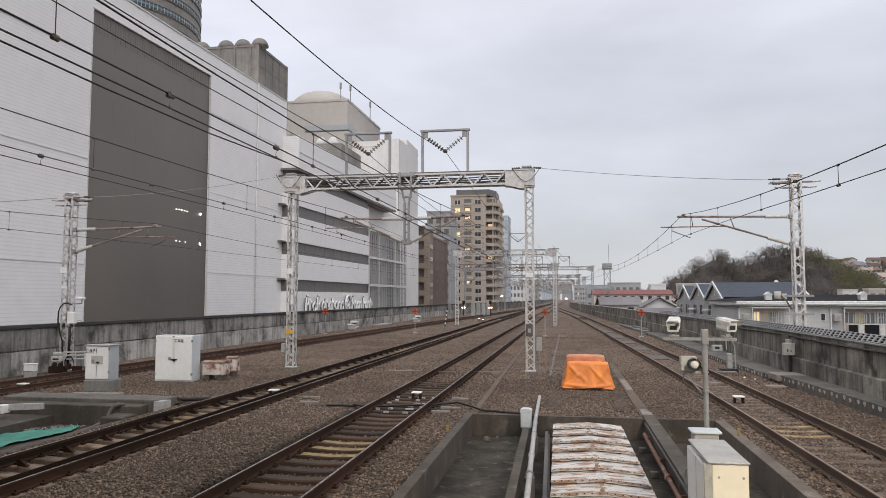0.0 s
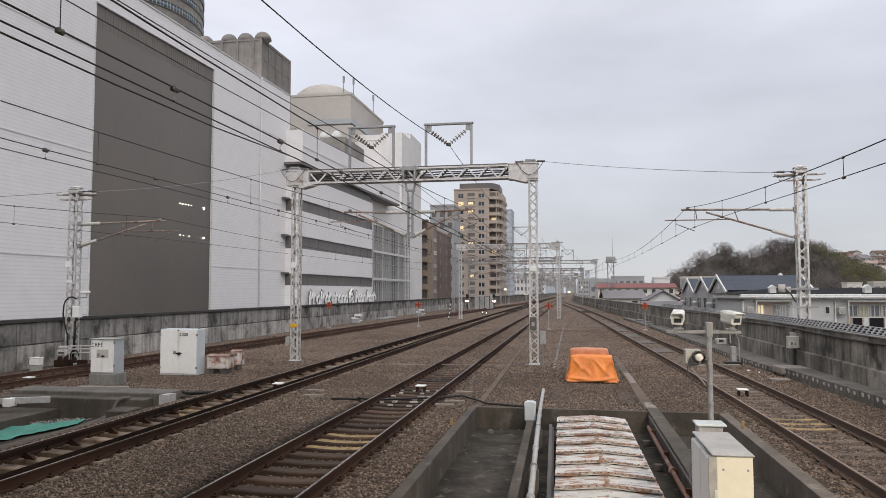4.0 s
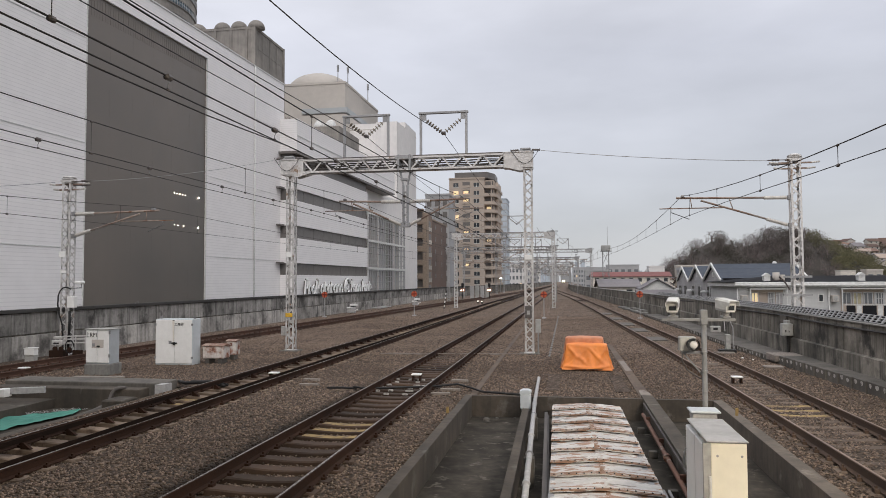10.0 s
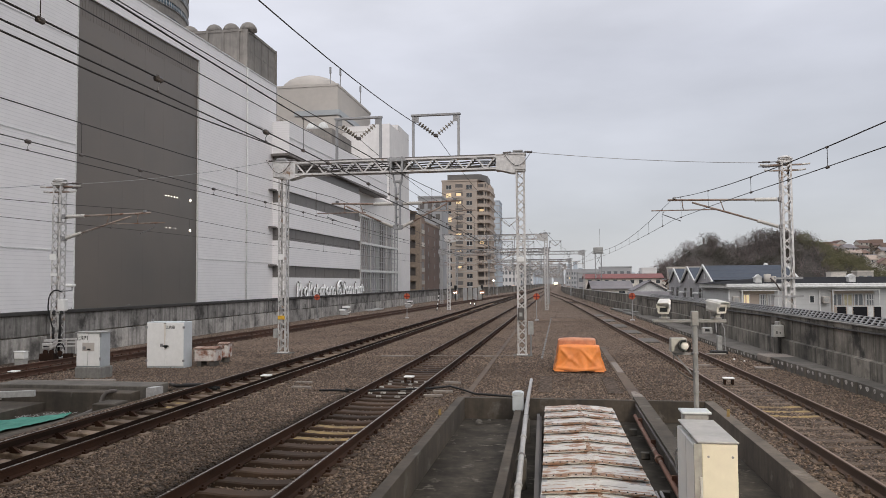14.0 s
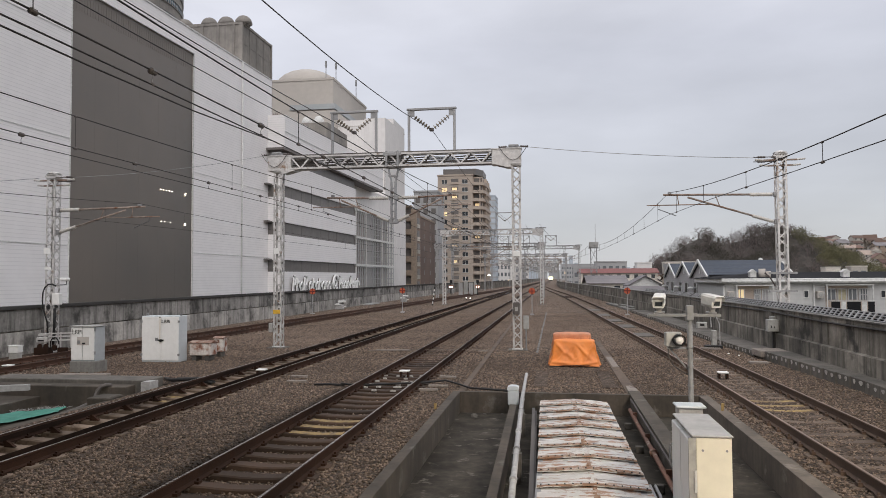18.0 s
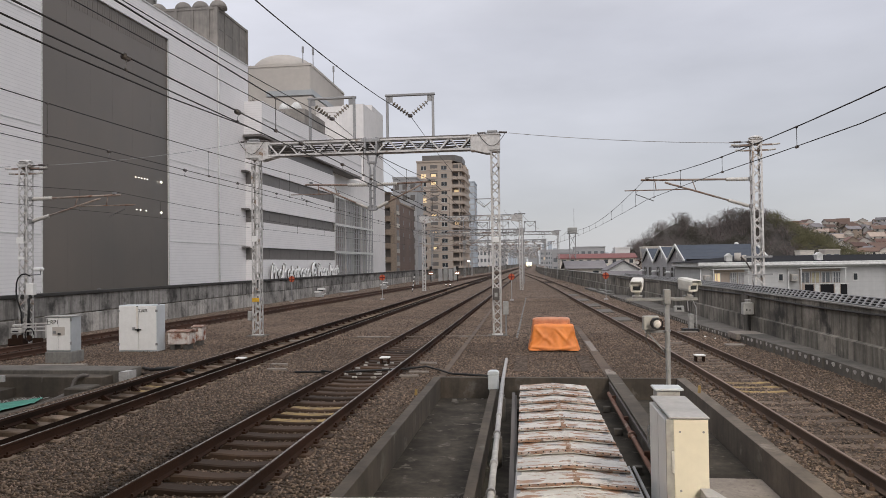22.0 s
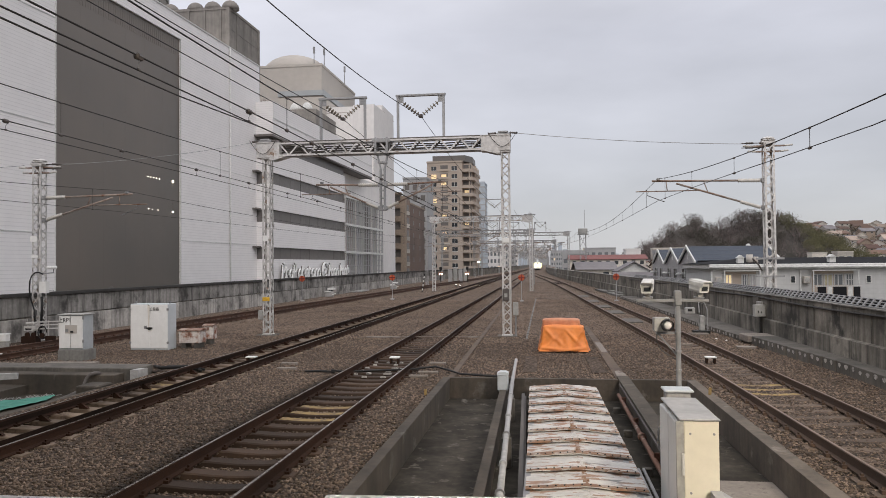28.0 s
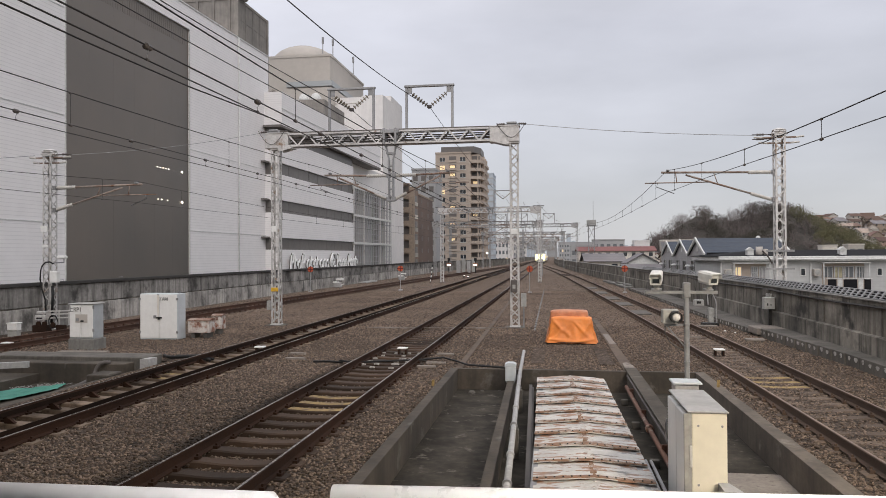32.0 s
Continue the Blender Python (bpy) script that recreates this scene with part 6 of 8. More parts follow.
block("small_block", "pale flat-roofed block among houses", 23, 400, 6, 8, 9.8, M_HOUSE, 4, 4)
block("small_block", "grey flat-roofed block beyond the wall", 6.5, 260, 9, 8, 6.2, M_GREYBLD, 4, 4)
block("small_block", "pale flat-roofed block among houses", 44, 300, 12, 8, 8.5, M_HOUSE, 5, 4)
block("small_block", "grey flat-roofed block among houses", 18, 330, 14, 8, 9.5, M_GREYBLD, 5, 5)
random.seed(21)
for k in range(26):
    y = random.uniform(150, 420)
    x = y * random.uniform(0.03, 0.14) + 14
    house(x, y, random.uniform(7, 11), random.uniform(6, 8), random.uniform(0.5, 1.6) + y * 0.003, random.uniform(2.4, 3.2) + y * 0.004, M_HOUSE,
          random.choice((M_GREYROOF, M_GREYROOF, M_BROWNROOF)), random.uniform(0, 180), label="distant house with a pitched roof")
for k in range(3):
    thing("utility_pole", Shape().tube([(0, 0, -7.2), (0, 0, 6.0 + k % 3)], [0.17, 0.12], 8).box(-0.9, -0.05, 5.0 + k % 3, 0.9, 0.05, 5.1 + k % 3), M_GALV,
          "grey concrete utility pole", "pole", "utility poles", m=pose(22 + k * 6.7, 230 + k * 38, 0))

for x, w, h in ((96.6, 5.0, 5.7), (105.2, 5.4, 6.0)):
    block("small_house", "small pale house at the foot of the hill", x, 277, w, 5, h, M_HOUSE, 5, 2)

# ---- wooded hill and the houses on the slope beyond ----
HILL = [(34, 4), (41, 8), (50, 12.0), (58, 20.0), (67, 24.6), (78, 20.5), (85, 23), (94, 26), (104, 26.2), (114, 21.0), (123, 16), (131, 10), (137, 5), (150, -2), (240, -4)]


def hill_z(x, y):
    u = max(0.0, 1 - abs(y - 345) / 62)
    return -7.2 + (along(HILL, x) + 4.2) * (u ** 0.6)


s, nx, ny = Shape(), 44, 20
v = [(36 + 5 * i, 283 + 6.5 * j, hill_z(36 + 5 * i, 283 + 6.5 * j)) for j in range(ny) for i in range(nx)]
s.add(v, [(j * nx + i, j * nx + i + 1, (j + 1) * nx + i + 1, (j + 1) * nx + i) for j in range(ny - 1) for i in range(nx - 1)])
thing("wooded_hill", s, M_HILL, "low hill under dense undergrowth", "hill", kind="structure", smooth=True)


def leaf_cloud(name, label, mat, spots, leaf, per, category="trees"):
    """A crown of many small leaf cards round each spot."""
    rng = np.random.default_rng(7)
    n = len(spots) * per
    sp = np.array(spots)
    c = np.repeat(sp[:, :3], per, 0)
    d = rng.normal(size=(n, 3))
    d /= np.linalg.norm(d, axis=1)[:, None]
    r = np.repeat(sp[:, 3], per) * rng.uniform(0.35, 1.0, n) ** 0.5
    lump = 1 + 0.22 * np.sin(d[:, 0] * 5 + c[:, 0]) * np.cos(d[:, 2] * 6 + c[:, 1])
    c = c + d * (r * lump)[:, None] * np.array([1, 1, 0.85])
    a = rng.normal(size=(n, 3))
    b = np.cross(a, rng.normal(size=(n, 3)))
    a *= (leaf * rng.uniform(0.5, 1.2, n) / np.linalg.norm(a, axis=1))[:, None]
    b *= (leaf * rng.uniform(0.4, 1.0, n) / np.linalg.norm(b, axis=1))[:, None]
    verts = np.stack([c + a, c + b, c - a * 0.8 - b * 0.5], 1).reshape(-1, 3)
    me = bpy.data.meshes.new(name)
    me.from_pydata(verts.tolist(), [], np.arange(n * 3).reshape(-1, 3).tolist())
    me.materials.append(mat)
    return thing(name, me, None, label, category, kind="stuff")


random.seed(3)
green, bare, bamboo = [], [], []
for k in range(640):
    x = random.uniform(38, 190)
    y = random.uniform(290, 372)
    z = hill_z(x, y)
    if z < -5:
        continue
    r = random.uniform(2.2, 4.0)
    spot = (x, y, z + r * 0.75, r)
    if 104 < x < 136 and y < 340:
        bamboo.append(spot)
    elif random.random() < 0.5 or y > 340:
        bare.append(spot)
    else:
        green.append(spot)
leaf_cloud("evergreen_trees", "dark green evergreen trees on the hill", M_LEAF, green, 0.25, 500)
leaf_cloud("bare_trees", "bare brown winter trees on the hill", M_TWIG, bare, 0.17, 560)
leaf_cloud("bamboo_grove", "olive-yellow bamboo grove on the slope", M_BAMBOO, bamboo, 0.28, 480)
limbs = Shape()
for x, y, z, r in bare[:220]:
    limbs.tube([(x, y, z - r * 1.4), (x + random.uniform(-.3, .3), y, z)], [0.28, 0.16], 5, False)
    for q in range(5):
        a = random.uniform(0, 6.28)
        limbs.tube([(x, y, z - r * 0.3), (x + math.cos(a) * r * 0.6, y + math.sin(a) * r * 0.6, z + r * random.uniform(0.3, 1.0))], [0.12, 0.03], 4, False)
thing("bare_limbs", limbs, M_TWIG, "bare trunks and limbs of the winter trees", "trees", kind="stuff")

random.seed(12)
gardens = []
for row in range(9):
    y = 392 + row * 22
    for k in range(12):
        x = y * (0.318 + 0.185 * (k + 0.5 * (row % 2)) / 12) + random.uniform(-3.5, 3.5)
        yy = y + random.uniform(-6, 6)
        zg = 2.6 + row * 3.0 + random.uniform(-0.9, 0.9)
        gardens.append((x + random.uniform(-7, 7), yy - 5, zg + random.uniform(-0.5, 1.8), random.uniform(1.4, 2.8)))
        if random.random() < 0.14:
            continue
        w, d, up = random.uniform(6.5, 9.5), random.uniform(5.5, 8), random.uniform(1.6, 2.5)
        house(x, yy, w, d, zg + 3.6, zg + 3.6 + up, random.choice((M_HOUSE, M_HOUSE, M_PALE, M_TAN)), random.choice((M_BROWNROOF, M_REDBROWN, M_BROWNROOF, M_GREYROOF, M_TANROOF, M_GREYROOF)),
              random.choice((0, 90)) + random.uniform(-24, 24), z0=zg - 14, label="small hillside house with a pitched roof", group="hillside houses")
leaf_cloud("garden_trees", "dull green garden trees between the hillside houses", M_LEAF, gardens, 0.28, 260)
s = Shape()
s.add([(110, 380, -4), (330, 380, -4), (420, 620, 26), (170, 620, 26)], [(0, 1, 2, 3)])
thing("hillside", s, M_HILL, "dull green slope under the houses", "hill", kind="structure")


# ---- the train coming in from afar ----
M_CARWHITE = surf("glossy_white_car_body", (0.78, 0.78, 0.77), (0.72, 0.72, 0.71), rough=0.3, big=0.5, fine=4, bump=0.0, grain=0.03, world_space=False)
M_CARBLUE = surf("blue_car_stripe", (0.03, 0.06, 0.25), (0.025, 0.05, 0.2), rough=0.35, fine=4, bump=0.0, world_space=False)
TRAIN = []
for k in range(4):
    car = empty("train_car", pose(-4.6, 275 + 25.2 * k, 0.18), "white high-speed train car with glowing headlamps" if k == 0 else "white high-speed train car with window band", "train", "cars of the train")
    sec = [(-1.55, 0.35), (-1.69, 0.9), (-1.69, 2.4), (-1.45, 3.1), (-0.8, 3.45), (0.8, 3.45), (1.45, 3.1), (1.69, 2.4), (1.69, 0.9), (1.55, 0.35)]
    b = Shape()
    y0 = 6.0 if k == 0 else 0.2
    b.prism(sec, "y", y0, 25.0)
    part("body", b, M_CARWHITE, car)
    if k == 0:
        steps = [(6.0, 1.0, 3.45), (4.5, 0.97, 3.1), (3.0, 0.93, 2.6), (1.5, 0.84, 2.0), (0.4, 0.66, 1.5), (0.0, 0.45, 1.2)]
        v, f = [], []
        for y, w, h in steps:
            v += [(x * w, y, 0.35 + (z - 0.35) * (h - 0.35) / 3.1) for x, z in sec]
        n = len(sec)
        for i in range(len(steps) - 1):
            f += [(i * n + j, i * n + (j + 1) % n, i * n + n + (j + 1) % n, i * n + n + j) for j in range(n)]
        f.append(tuple(range(len(v) - n, len(v))))
        part("nose", Shape().add(v, f), M_CARWHITE, car, "long sloping white nose", True)
        part("windscreen", Shape().prism([(3.1, 2.72), (4.6, 3.16), (4.6, 3.0), (3.1, 2.5)], "x", -0.8, 0.8), M_GLASS, car)
        for sx in (-1, 1):
            # oversized glowing boxes imitate the glare around the headlamps
            lens = part("headlamp_lens", Shape().box(sx * 0.95 - 0.8, 0.35, 0.9, sx * 0.95 + 0.8, 1.1, 3.15, 0.2), M_LAMPGLARE, car, "yellow glowing block standing for headlamp glare")
            part("headlamp", Shape().box(sx * 1.0 - 0.14, 0.2, 1.8, sx * 1.0 + 0.14, 0.348, 2.08, 0.06), M_HEADLAMP, lens, "bright glowing headlamp")
    for sx in (-1, 1):
        part("stripe", Shape().box(sx * 1.70 - 0.01, y0, 1.1, sx * 1.70 + 0.01, 25.0, 1.35), M_CARBLUE, car)
        for j in range(10):
            part("window", Shape().box(sx * 1.70 - 0.012, y0 + 1.0 + j * 1.8, 1.75, sx * 1.70 + 0.012, y0 + 2.1 + j * 1.8, 2.35), M_WINDOWLIT, car)
    for yy in (4.5, 21.0):
        part("bogie", Shape().box(-1.2, yy - 1.6, 0.0, 1.2, yy + 1.6, 0.6, 0.05), M_BLACK, car)
    TRAIN.append(car)


# ---- the pit between the lines, and what lies in it ----
FL = -0.42
pit = empty("service_pit", pose(0, 0, 0), "sunken concrete service pit between the tracks", "pit", kind="structure")
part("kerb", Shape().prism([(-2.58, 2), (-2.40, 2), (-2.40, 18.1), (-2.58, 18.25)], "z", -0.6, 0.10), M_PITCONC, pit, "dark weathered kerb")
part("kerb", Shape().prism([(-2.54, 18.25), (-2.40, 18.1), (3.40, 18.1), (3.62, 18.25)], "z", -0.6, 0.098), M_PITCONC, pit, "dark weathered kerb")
part("kerb", Shape().prism([(3.40, 2), (3.66, 2), (3.62, 18.25), (3.40, 18.1)], "z", -0.6, 0.102), M_KERBLIT, pit, "dark weathered kerb")
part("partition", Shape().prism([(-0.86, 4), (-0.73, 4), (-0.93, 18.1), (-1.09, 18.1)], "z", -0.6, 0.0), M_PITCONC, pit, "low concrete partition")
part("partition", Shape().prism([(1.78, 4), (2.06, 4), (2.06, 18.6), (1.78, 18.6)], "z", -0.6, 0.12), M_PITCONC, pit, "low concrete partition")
part("landing_slab", Shape().box(2.07, 2, -0.6, 3.39, 11.5, -0.36, 0.02), M_SLAB, pit, "paler concrete slab")
part("steel_channel", Shape().bar((-0.52, 17.0, -0.12), (-0.30, 7.5, -0.12), 0.07, 0.10).bar((-0.50, 17.0, -0.28), (-0.28, 7.5, -0.28), 0.10, 0.3), M_TRAY, pit, "dark steel channel")

cover = empty("pit_cover", pose(0, 0, 0), "row of peeling white corrugated cover plates stained with rust", "cover")
part("frame", Shape().box(-0.30, 7.3, FL, -0.22, 17.0, 0.04).box(1.12, 7.3, FL, 1.20, 17.0, 0.04), M_GALV, cover)
PL = 0.80


def plate_mesh(seed):
    """One low-pitched cover plate with ragged ripples, lapping onto the next."""
    rng = random.Random(seed)
    v, f, nx, ny = [], [], 16, 6
    for j in range(ny + 1):
        for i in range(nx + 1):
            x = -0.78 + 1.56 * i / nx
            y = -0.02 + (PL + 0.06) * j / ny
            z = 0.06 * (1 - abs(x) / 0.78) + 0.03 * (1 - j / ny) + rng.uniform(-0.006, 0.006) + 0.012 * math.sin(j * 2.1)
            v.append((x, y, z))
    f = [(j * (nx + 1) + i, j * (nx + 1) + i + 1, (j + 1) * (nx + 1) + i + 1, (j + 1) * (nx + 1) + i) for j in range(ny) for i in range(nx)]
    k = len(v)
    v += [(x, y, z - 0.012) for x, y, z in v]
    f += [tuple(q + k for q in reversed(p)) for p in f]
    ring = [i for i in range(nx + 1)]
    f += [(a, b, b + k, a + k) for a, b in zip(ring, ring[1:])]
    return Shape().add(v, f).mesh("cover_plate", M_PEEL, True)


PLATES = [plate_mesh(q) for q in range(3)]
ME_BOLT = Shape().tube([(0, 0, 0), (0, 0, 0.012), (0, 0, 0.018)], [0.011, 0.011, 0.005], 6).mesh("bolt", M_BLACK)
for k in range(13):
    y = 7.0 + k * PL
    x = 0.40 + (16.9 - y) * 0.014
    p = part("cover_plate", PLATES[k % 3], None, cover, m=pose(x, y, 0.03))
    strip = Shape()
    for sx in (-1, 1):
        strip.prism([(0, 0.06 + 0.032), (sx * 0.775, 0.032), (sx * 0.775, 0.040), (0, 0.068 + 0.032)], "y", -0.012, 0.055 + 0.028 * (k * 7 % 4))
    part("lap_strip", strip, M_LAP, p, "rust-brown lap strip", m=pose(0, 0.0, 0.0))
    ridge = Shape()
    for q in range(9):
        wob = 0.012 * math.sin(k * 5 + q * 2.3)
        ridge.box(wob - 0.012 - 0.012 * ((k + q) % 3), 0.10 + q * 0.078, 0.055, wob + 0.012 + 0.010 * ((k * 3 + q) % 4), 0.17 + q * 0.078, 0.094 - 0.0035 * q)
    part("ridge_seam", ridge, M_LAP if k % 2 else M_SHEET, p, "cracked ridge seam")
    for i in range(14):
        bx = -0.72 + 1.44 * i / 13
        part("bolt", ME_BOLT, None, p, m=pose(bx, 0.028, 0.06 * (1 - abs(bx) / 0.78) + 0.038))

cond = empty("conduit", pose(0, 0, 0), "grey-white jointed conduit laid along the pit", "pipe")
part("pipe", Shape().tube([(-0.88, 22.2, -0.02), (-0.86, 21.6, 0.10), (-0.79, 17.3, 0.14), (-0.70, 13.6, 0.10), (-0.50, 6.0, 0.10)], 0.047, 12), M_PVC, cond, "", True)
for y, x in ((17.0, -0.785), (13.5, -0.698), (10.3, -0.615), (7.2, -0.533)):
    part("collar", Shape().tube([(x, y - 0.06, 0.115), (x, y + 0.06, 0.115)], 0.060, 12), M_PVC, cond, "pale collar", True)
for y, x in ((15.6, -0.745), (12.1, -0.66), (9.0, -0.58)):
    part("strap", Shape().tube([(x, y - 0.015, 0.11), (x, y + 0.015, 0.11)], 0.066, 12), M_GALV, cond)
    part("saddle_block", Shape().box(x - 0.08, y - 0.08, FL, x + 0.08, y + 0.08, 0.06), M_CONC, cond)
jb = empty("junction_box", pose(-1.0, 17.15, 0), "pale junction box at the end of the partition", "box")
part("body", Shape().box(-0.125, -0.14, -0.02, 0.125, 0.14, 0.34, 0.02), M_SIDEWHITE, jb)
part("lid", Shape().prism([(-0.135, 0.34), (0.135, 0.34), (0.13, 0.39), (0.07, 0.42), (-0.07, 0.42), (-0.13, 0.39)], "y", -0.15, 0.15), M_SIDEWHITE, jb)
part("stand", Shape().box(-0.1, -0.1, -0.06, 0.1, 0.1, -0.018), M_GREYBOX, jb)
rp = empty("rusty_pipes", pose(0, 0, 0), "rust-red pipe with grey conduits on small brackets", "pipe")
part("pipe", Shape().tube([(1.70, 17.4, -0.14), (1.70, 13.2, -0.16), (1.68, 6.0, -0.16)], 0.041, 10), M_RUSTPIPE, rp, "", True)
part("small_conduit", Shape().tube([(1.50, 11.6, -0.26), (1.50, 6.0, -0.26)], 0.025, 8), M_PVC, rp, "", True)
part("small_conduit", Shape().tube([(1.42, 11.6, -0.26), (1.42, 6.0, -0.26)], 0.025, 8), M_PVC, rp, "", True)
part("flange", Shape().tube([(1.70, 13.35, -0.155), (1.70, 13.25, -0.155)], 0.075, 10), M_RUSTPIPE, rp)
part("edge_angle", Shape().box(1.745, 6.0, 0.02, 1.778, 17.8, 0.06), M_TRAY, rp)
for y in (16.6, 14.4, 11.8, 9.6):
    part("bracket", Shape().box(1.50, y - 0.06, FL, 1.66, y + 0.06, -0.29, 0.01), M_CONC, rp)
    part("hanger", Shape().box(1.69, y - 0.02, -0.18, 1.778, y + 0.02, -0.05), M_RUSTPIPE, rp)

for k, (x, y, r) in enumerate(((-1.95, 17.3, 0.09), (-1.72, 17.5, 0.05), (-1.3, 17.6, 0.04), (-2.2, 14.9, 0.035))):
    me = Shape().dome((0, 0, 0), r, r * 0.7, 7, 3).mesh("loose_stone", M_CONC)
    thing("loose_stone", me, None, "loose stone lying on the pit floor", "stone", "stones in the pit", m=pose(x, y, FL + 0.071, 0, 0, k * 40))

# tall cream cabinet at the platform's end
cab = empty("tall_cabinet", pose(1.55, 8.5, 0), "tall cream-painted steel cabinet with pale side doors", "cabinet")
part("body", Shape().box(0, 0, -0.40, 0.385, 1.30, 1.165, 0.008), M_CREAM, cab)
part("top", Shape().box(-0.05, -0.02, 1.166, 0.40, 1.32, 1.19, 0.008), M_PVC, cab, "pale grey cabinet top")
door = part("door", Shape().box(-0.07, 0.03, -0.36, -0.003, 0.62, 1.12, 0.01), M_WHITE, cab, "pale side door")
part("door", Shape().box(-0.07, 0.64, -0.36, -0.003, 1.27, 1.12, 0.01), M_WHITE, cab, "pale side door")
part("door_flange", Shape().box(-0.085, -0.015, -0.38, -0.003, 0.028, 1.16), M_GREYBOX, cab)
part("hinge", Shape().box(-0.03, -0.03, 0.55, 0.0, 0.0, 0.80, 0.006), M_FRAMEW, cab)
part("handle", Shape().tube([(-0.10, 1.1, 0.55), (-0.12, 1.1, 0.6), (-0.12, 1.1, 0.8), (-0.10, 1.1, 0.85)], 0.012, 6), M_GALV, door)
for sx, sz in ((0.07, 1.02), (0.33, 1.02), (0.07, 0.35), (0.33, 0.35)):
    part("screw", Shape().tube([(sx, -0.006, sz), (sx, 0.0, sz)], 0.014, 8), M_GALV, cab)
bk = empty("small_white_box", pose(1.55, 9.95, 0), "small white box behind the cabinet", "box")
part("body", Shape().box(0.05, 0, -0.42, 0.36, 0.26, 1.235, 0.01), M_PVC, bk)
part("lid", Shape().box(0.02, -0.04, 1.235, 0.40, 0.30, 1.265, 0.008), M_SIDEWHITE, bk)
ft = empty("sloped_box", pose(1.82, 8.15, 0), "grey box with a sloping lid beside the cabinet", "box")
part("body", Shape().prism([(0, -0.4), (0.42, -0.4), (0.42, 0.22), (0.12, 0.40), (0, 0.40)], "y", 0, 0.30), M_PVC, ft)

# camera and lamp post
sp = empty("camera_post", pose(1.86, 10.5, 0), "grey post with two white camera housings and a lamp", "post")
part("post", Shape().tube([(0, 0, FL), (0, 0, 2.5)], 0.036, 14), M_POST, sp, "", True)
part("base_plate", Shape().box(-0.15, -0.15, FL, 0.15, 0.15, FL + 0.03, 0.008), M_GALV, sp)
part("post_cap", Shape().box(-0.047, -0.047, 2.36, 0.047, 0.047, 2.57, 0.01), M_POST, sp)
arm = part("crossarm", Shape().box(-0.57, -0.025, 2.408, 0.42, 0.025, 2.452, 0.006), M_POST, sp)
for z in (0.5, 1.0, 1.45, 1.72, 1.98):
    part("band", Shape().tube([(0, 0, z - 0.012), (0, 0, z + 0.012)], 0.043, 14), M_GALV, sp)


def housing(x, turn, deep):
    """A weather housing on a short foot, its hood jutting over the window; deep shortens the body."""
    h = part("camera_housing", Shape().prism([(-0.10, 0.0), (0.10, 0.0), (0.115, 0.04), (0.115, 0.17), (0.09, 0.205), (-0.09, 0.205), (-0.115, 0.17), (-0.115, 0.04)], "y", -0.18, 0.26),
             M_FRAMEW, sp, "white camera housing", m=pose(x, 0, 2.55, 8, 0, turn) @ Matrix.Diagonal((0.70, 0.73 * deep, 0.76, 1)))
    part("hood", Shape().prism([(-0.122, 0.12), (-0.122, 0.185), (-0.095, 0.22), (0.095, 0.22), (0.122, 0.185), (0.122, 0.12), (0.117, 0.12), (0.117, 0.18), (0.09, 0.207), (-0.09, 0.207), (-0.117, 0.18), (-0.117, 0.12)], "y", -0.30, 0.27), M_FRAMEW, h)
    part("window_frame", Shape().box(-0.085, -0.187, 0.03, 0.085, -0.181, 0.135), M_GREYBOX, h, "grey window frame")
    part("front_window", Shape().box(-0.062, -0.192, 0.040, 0.070, -0.1871, 0.115), M_GLASS, h, "dark glass window")
    part("neck", Shape().prism([(-0.075, 0.0), (0.075, 0.0), (0.045, -0.09), (-0.045, -0.09)], "y", -0.05, 0.07), M_GREYBOX, h)
    part("foot", Shape().box(-0.10, -0.06, -0.125, 0.10, 0.08, -0.09, 0.008), M_GALV, h)


housing(-0.41, -12, 0.85)
housing(0.30, 27, 0.72)
lamp = part("lamp_box", Shape().box(-0.33, -0.02, 1.99, -0.11, 0.14, 2.19, 0.012), M_GREYBOX, sp, "grey lamp box")
part("lamp_hood", Shape().tube([(-0.16, -0.15, 2.09), (-0.16, -0.02, 2.09)], 0.082, 18, False), M_BLACK, lamp, "black lamp hood", True)
part("lamp_lens", Shape().tube([(-0.16, -0.148, 2.09), (-0.16, -0.10, 2.09)], [0.048, 0.055], 18), M_SIGNALDIM, lamp, "pale round lens", True)
part("bracket", Shape().bar((-0.30, 0.04, 1.97), (-0.02, 0.04, 1.97), 0.03).bar((-0.27, 0.04, 1.96), (-0.02, 0.04, 1.66), 0.022), M_POST, sp, "angled lamp bracket")
part("cable", Shape().tube([(-0.28, 0.06, 1.98), (-0.29, 0.06, 1.85), (-0.22, 0.05, 1.72), (-0.10, 0.05, 1.64), (-0.03, 0.05, 1.60)], 0.010, 8), M_TRAY, sp, "thin dark cable", True)

# tarpaulin over a stack in the cess: a tight front sheet with sharp creases, a faded sheet over the taller rear
CREASES = (((-0.66, 0.86), (-0.30, 0.40), 0.09, 0.05), ((-0.60, 0.88), (0.30, 0.70), 0.08, 0.035), ((0.66, 0.84), (0.34, 0.12), 0.09, 0.05), ((0.10, 0.72), (0.62, 0.16), 0.10, 0.04),
           ((-0.80, 0.14), (0.20, 0.06), 0.06, 0.05), ((0.10, 0.05), (0.85, 0.16), 0.07, 0.06), ((-0.25, 0.45), (0.05, 0.15), 0.12, 0.03), ((0.70, 0.70), (0.78, 0.20), 0.06, 0.05))


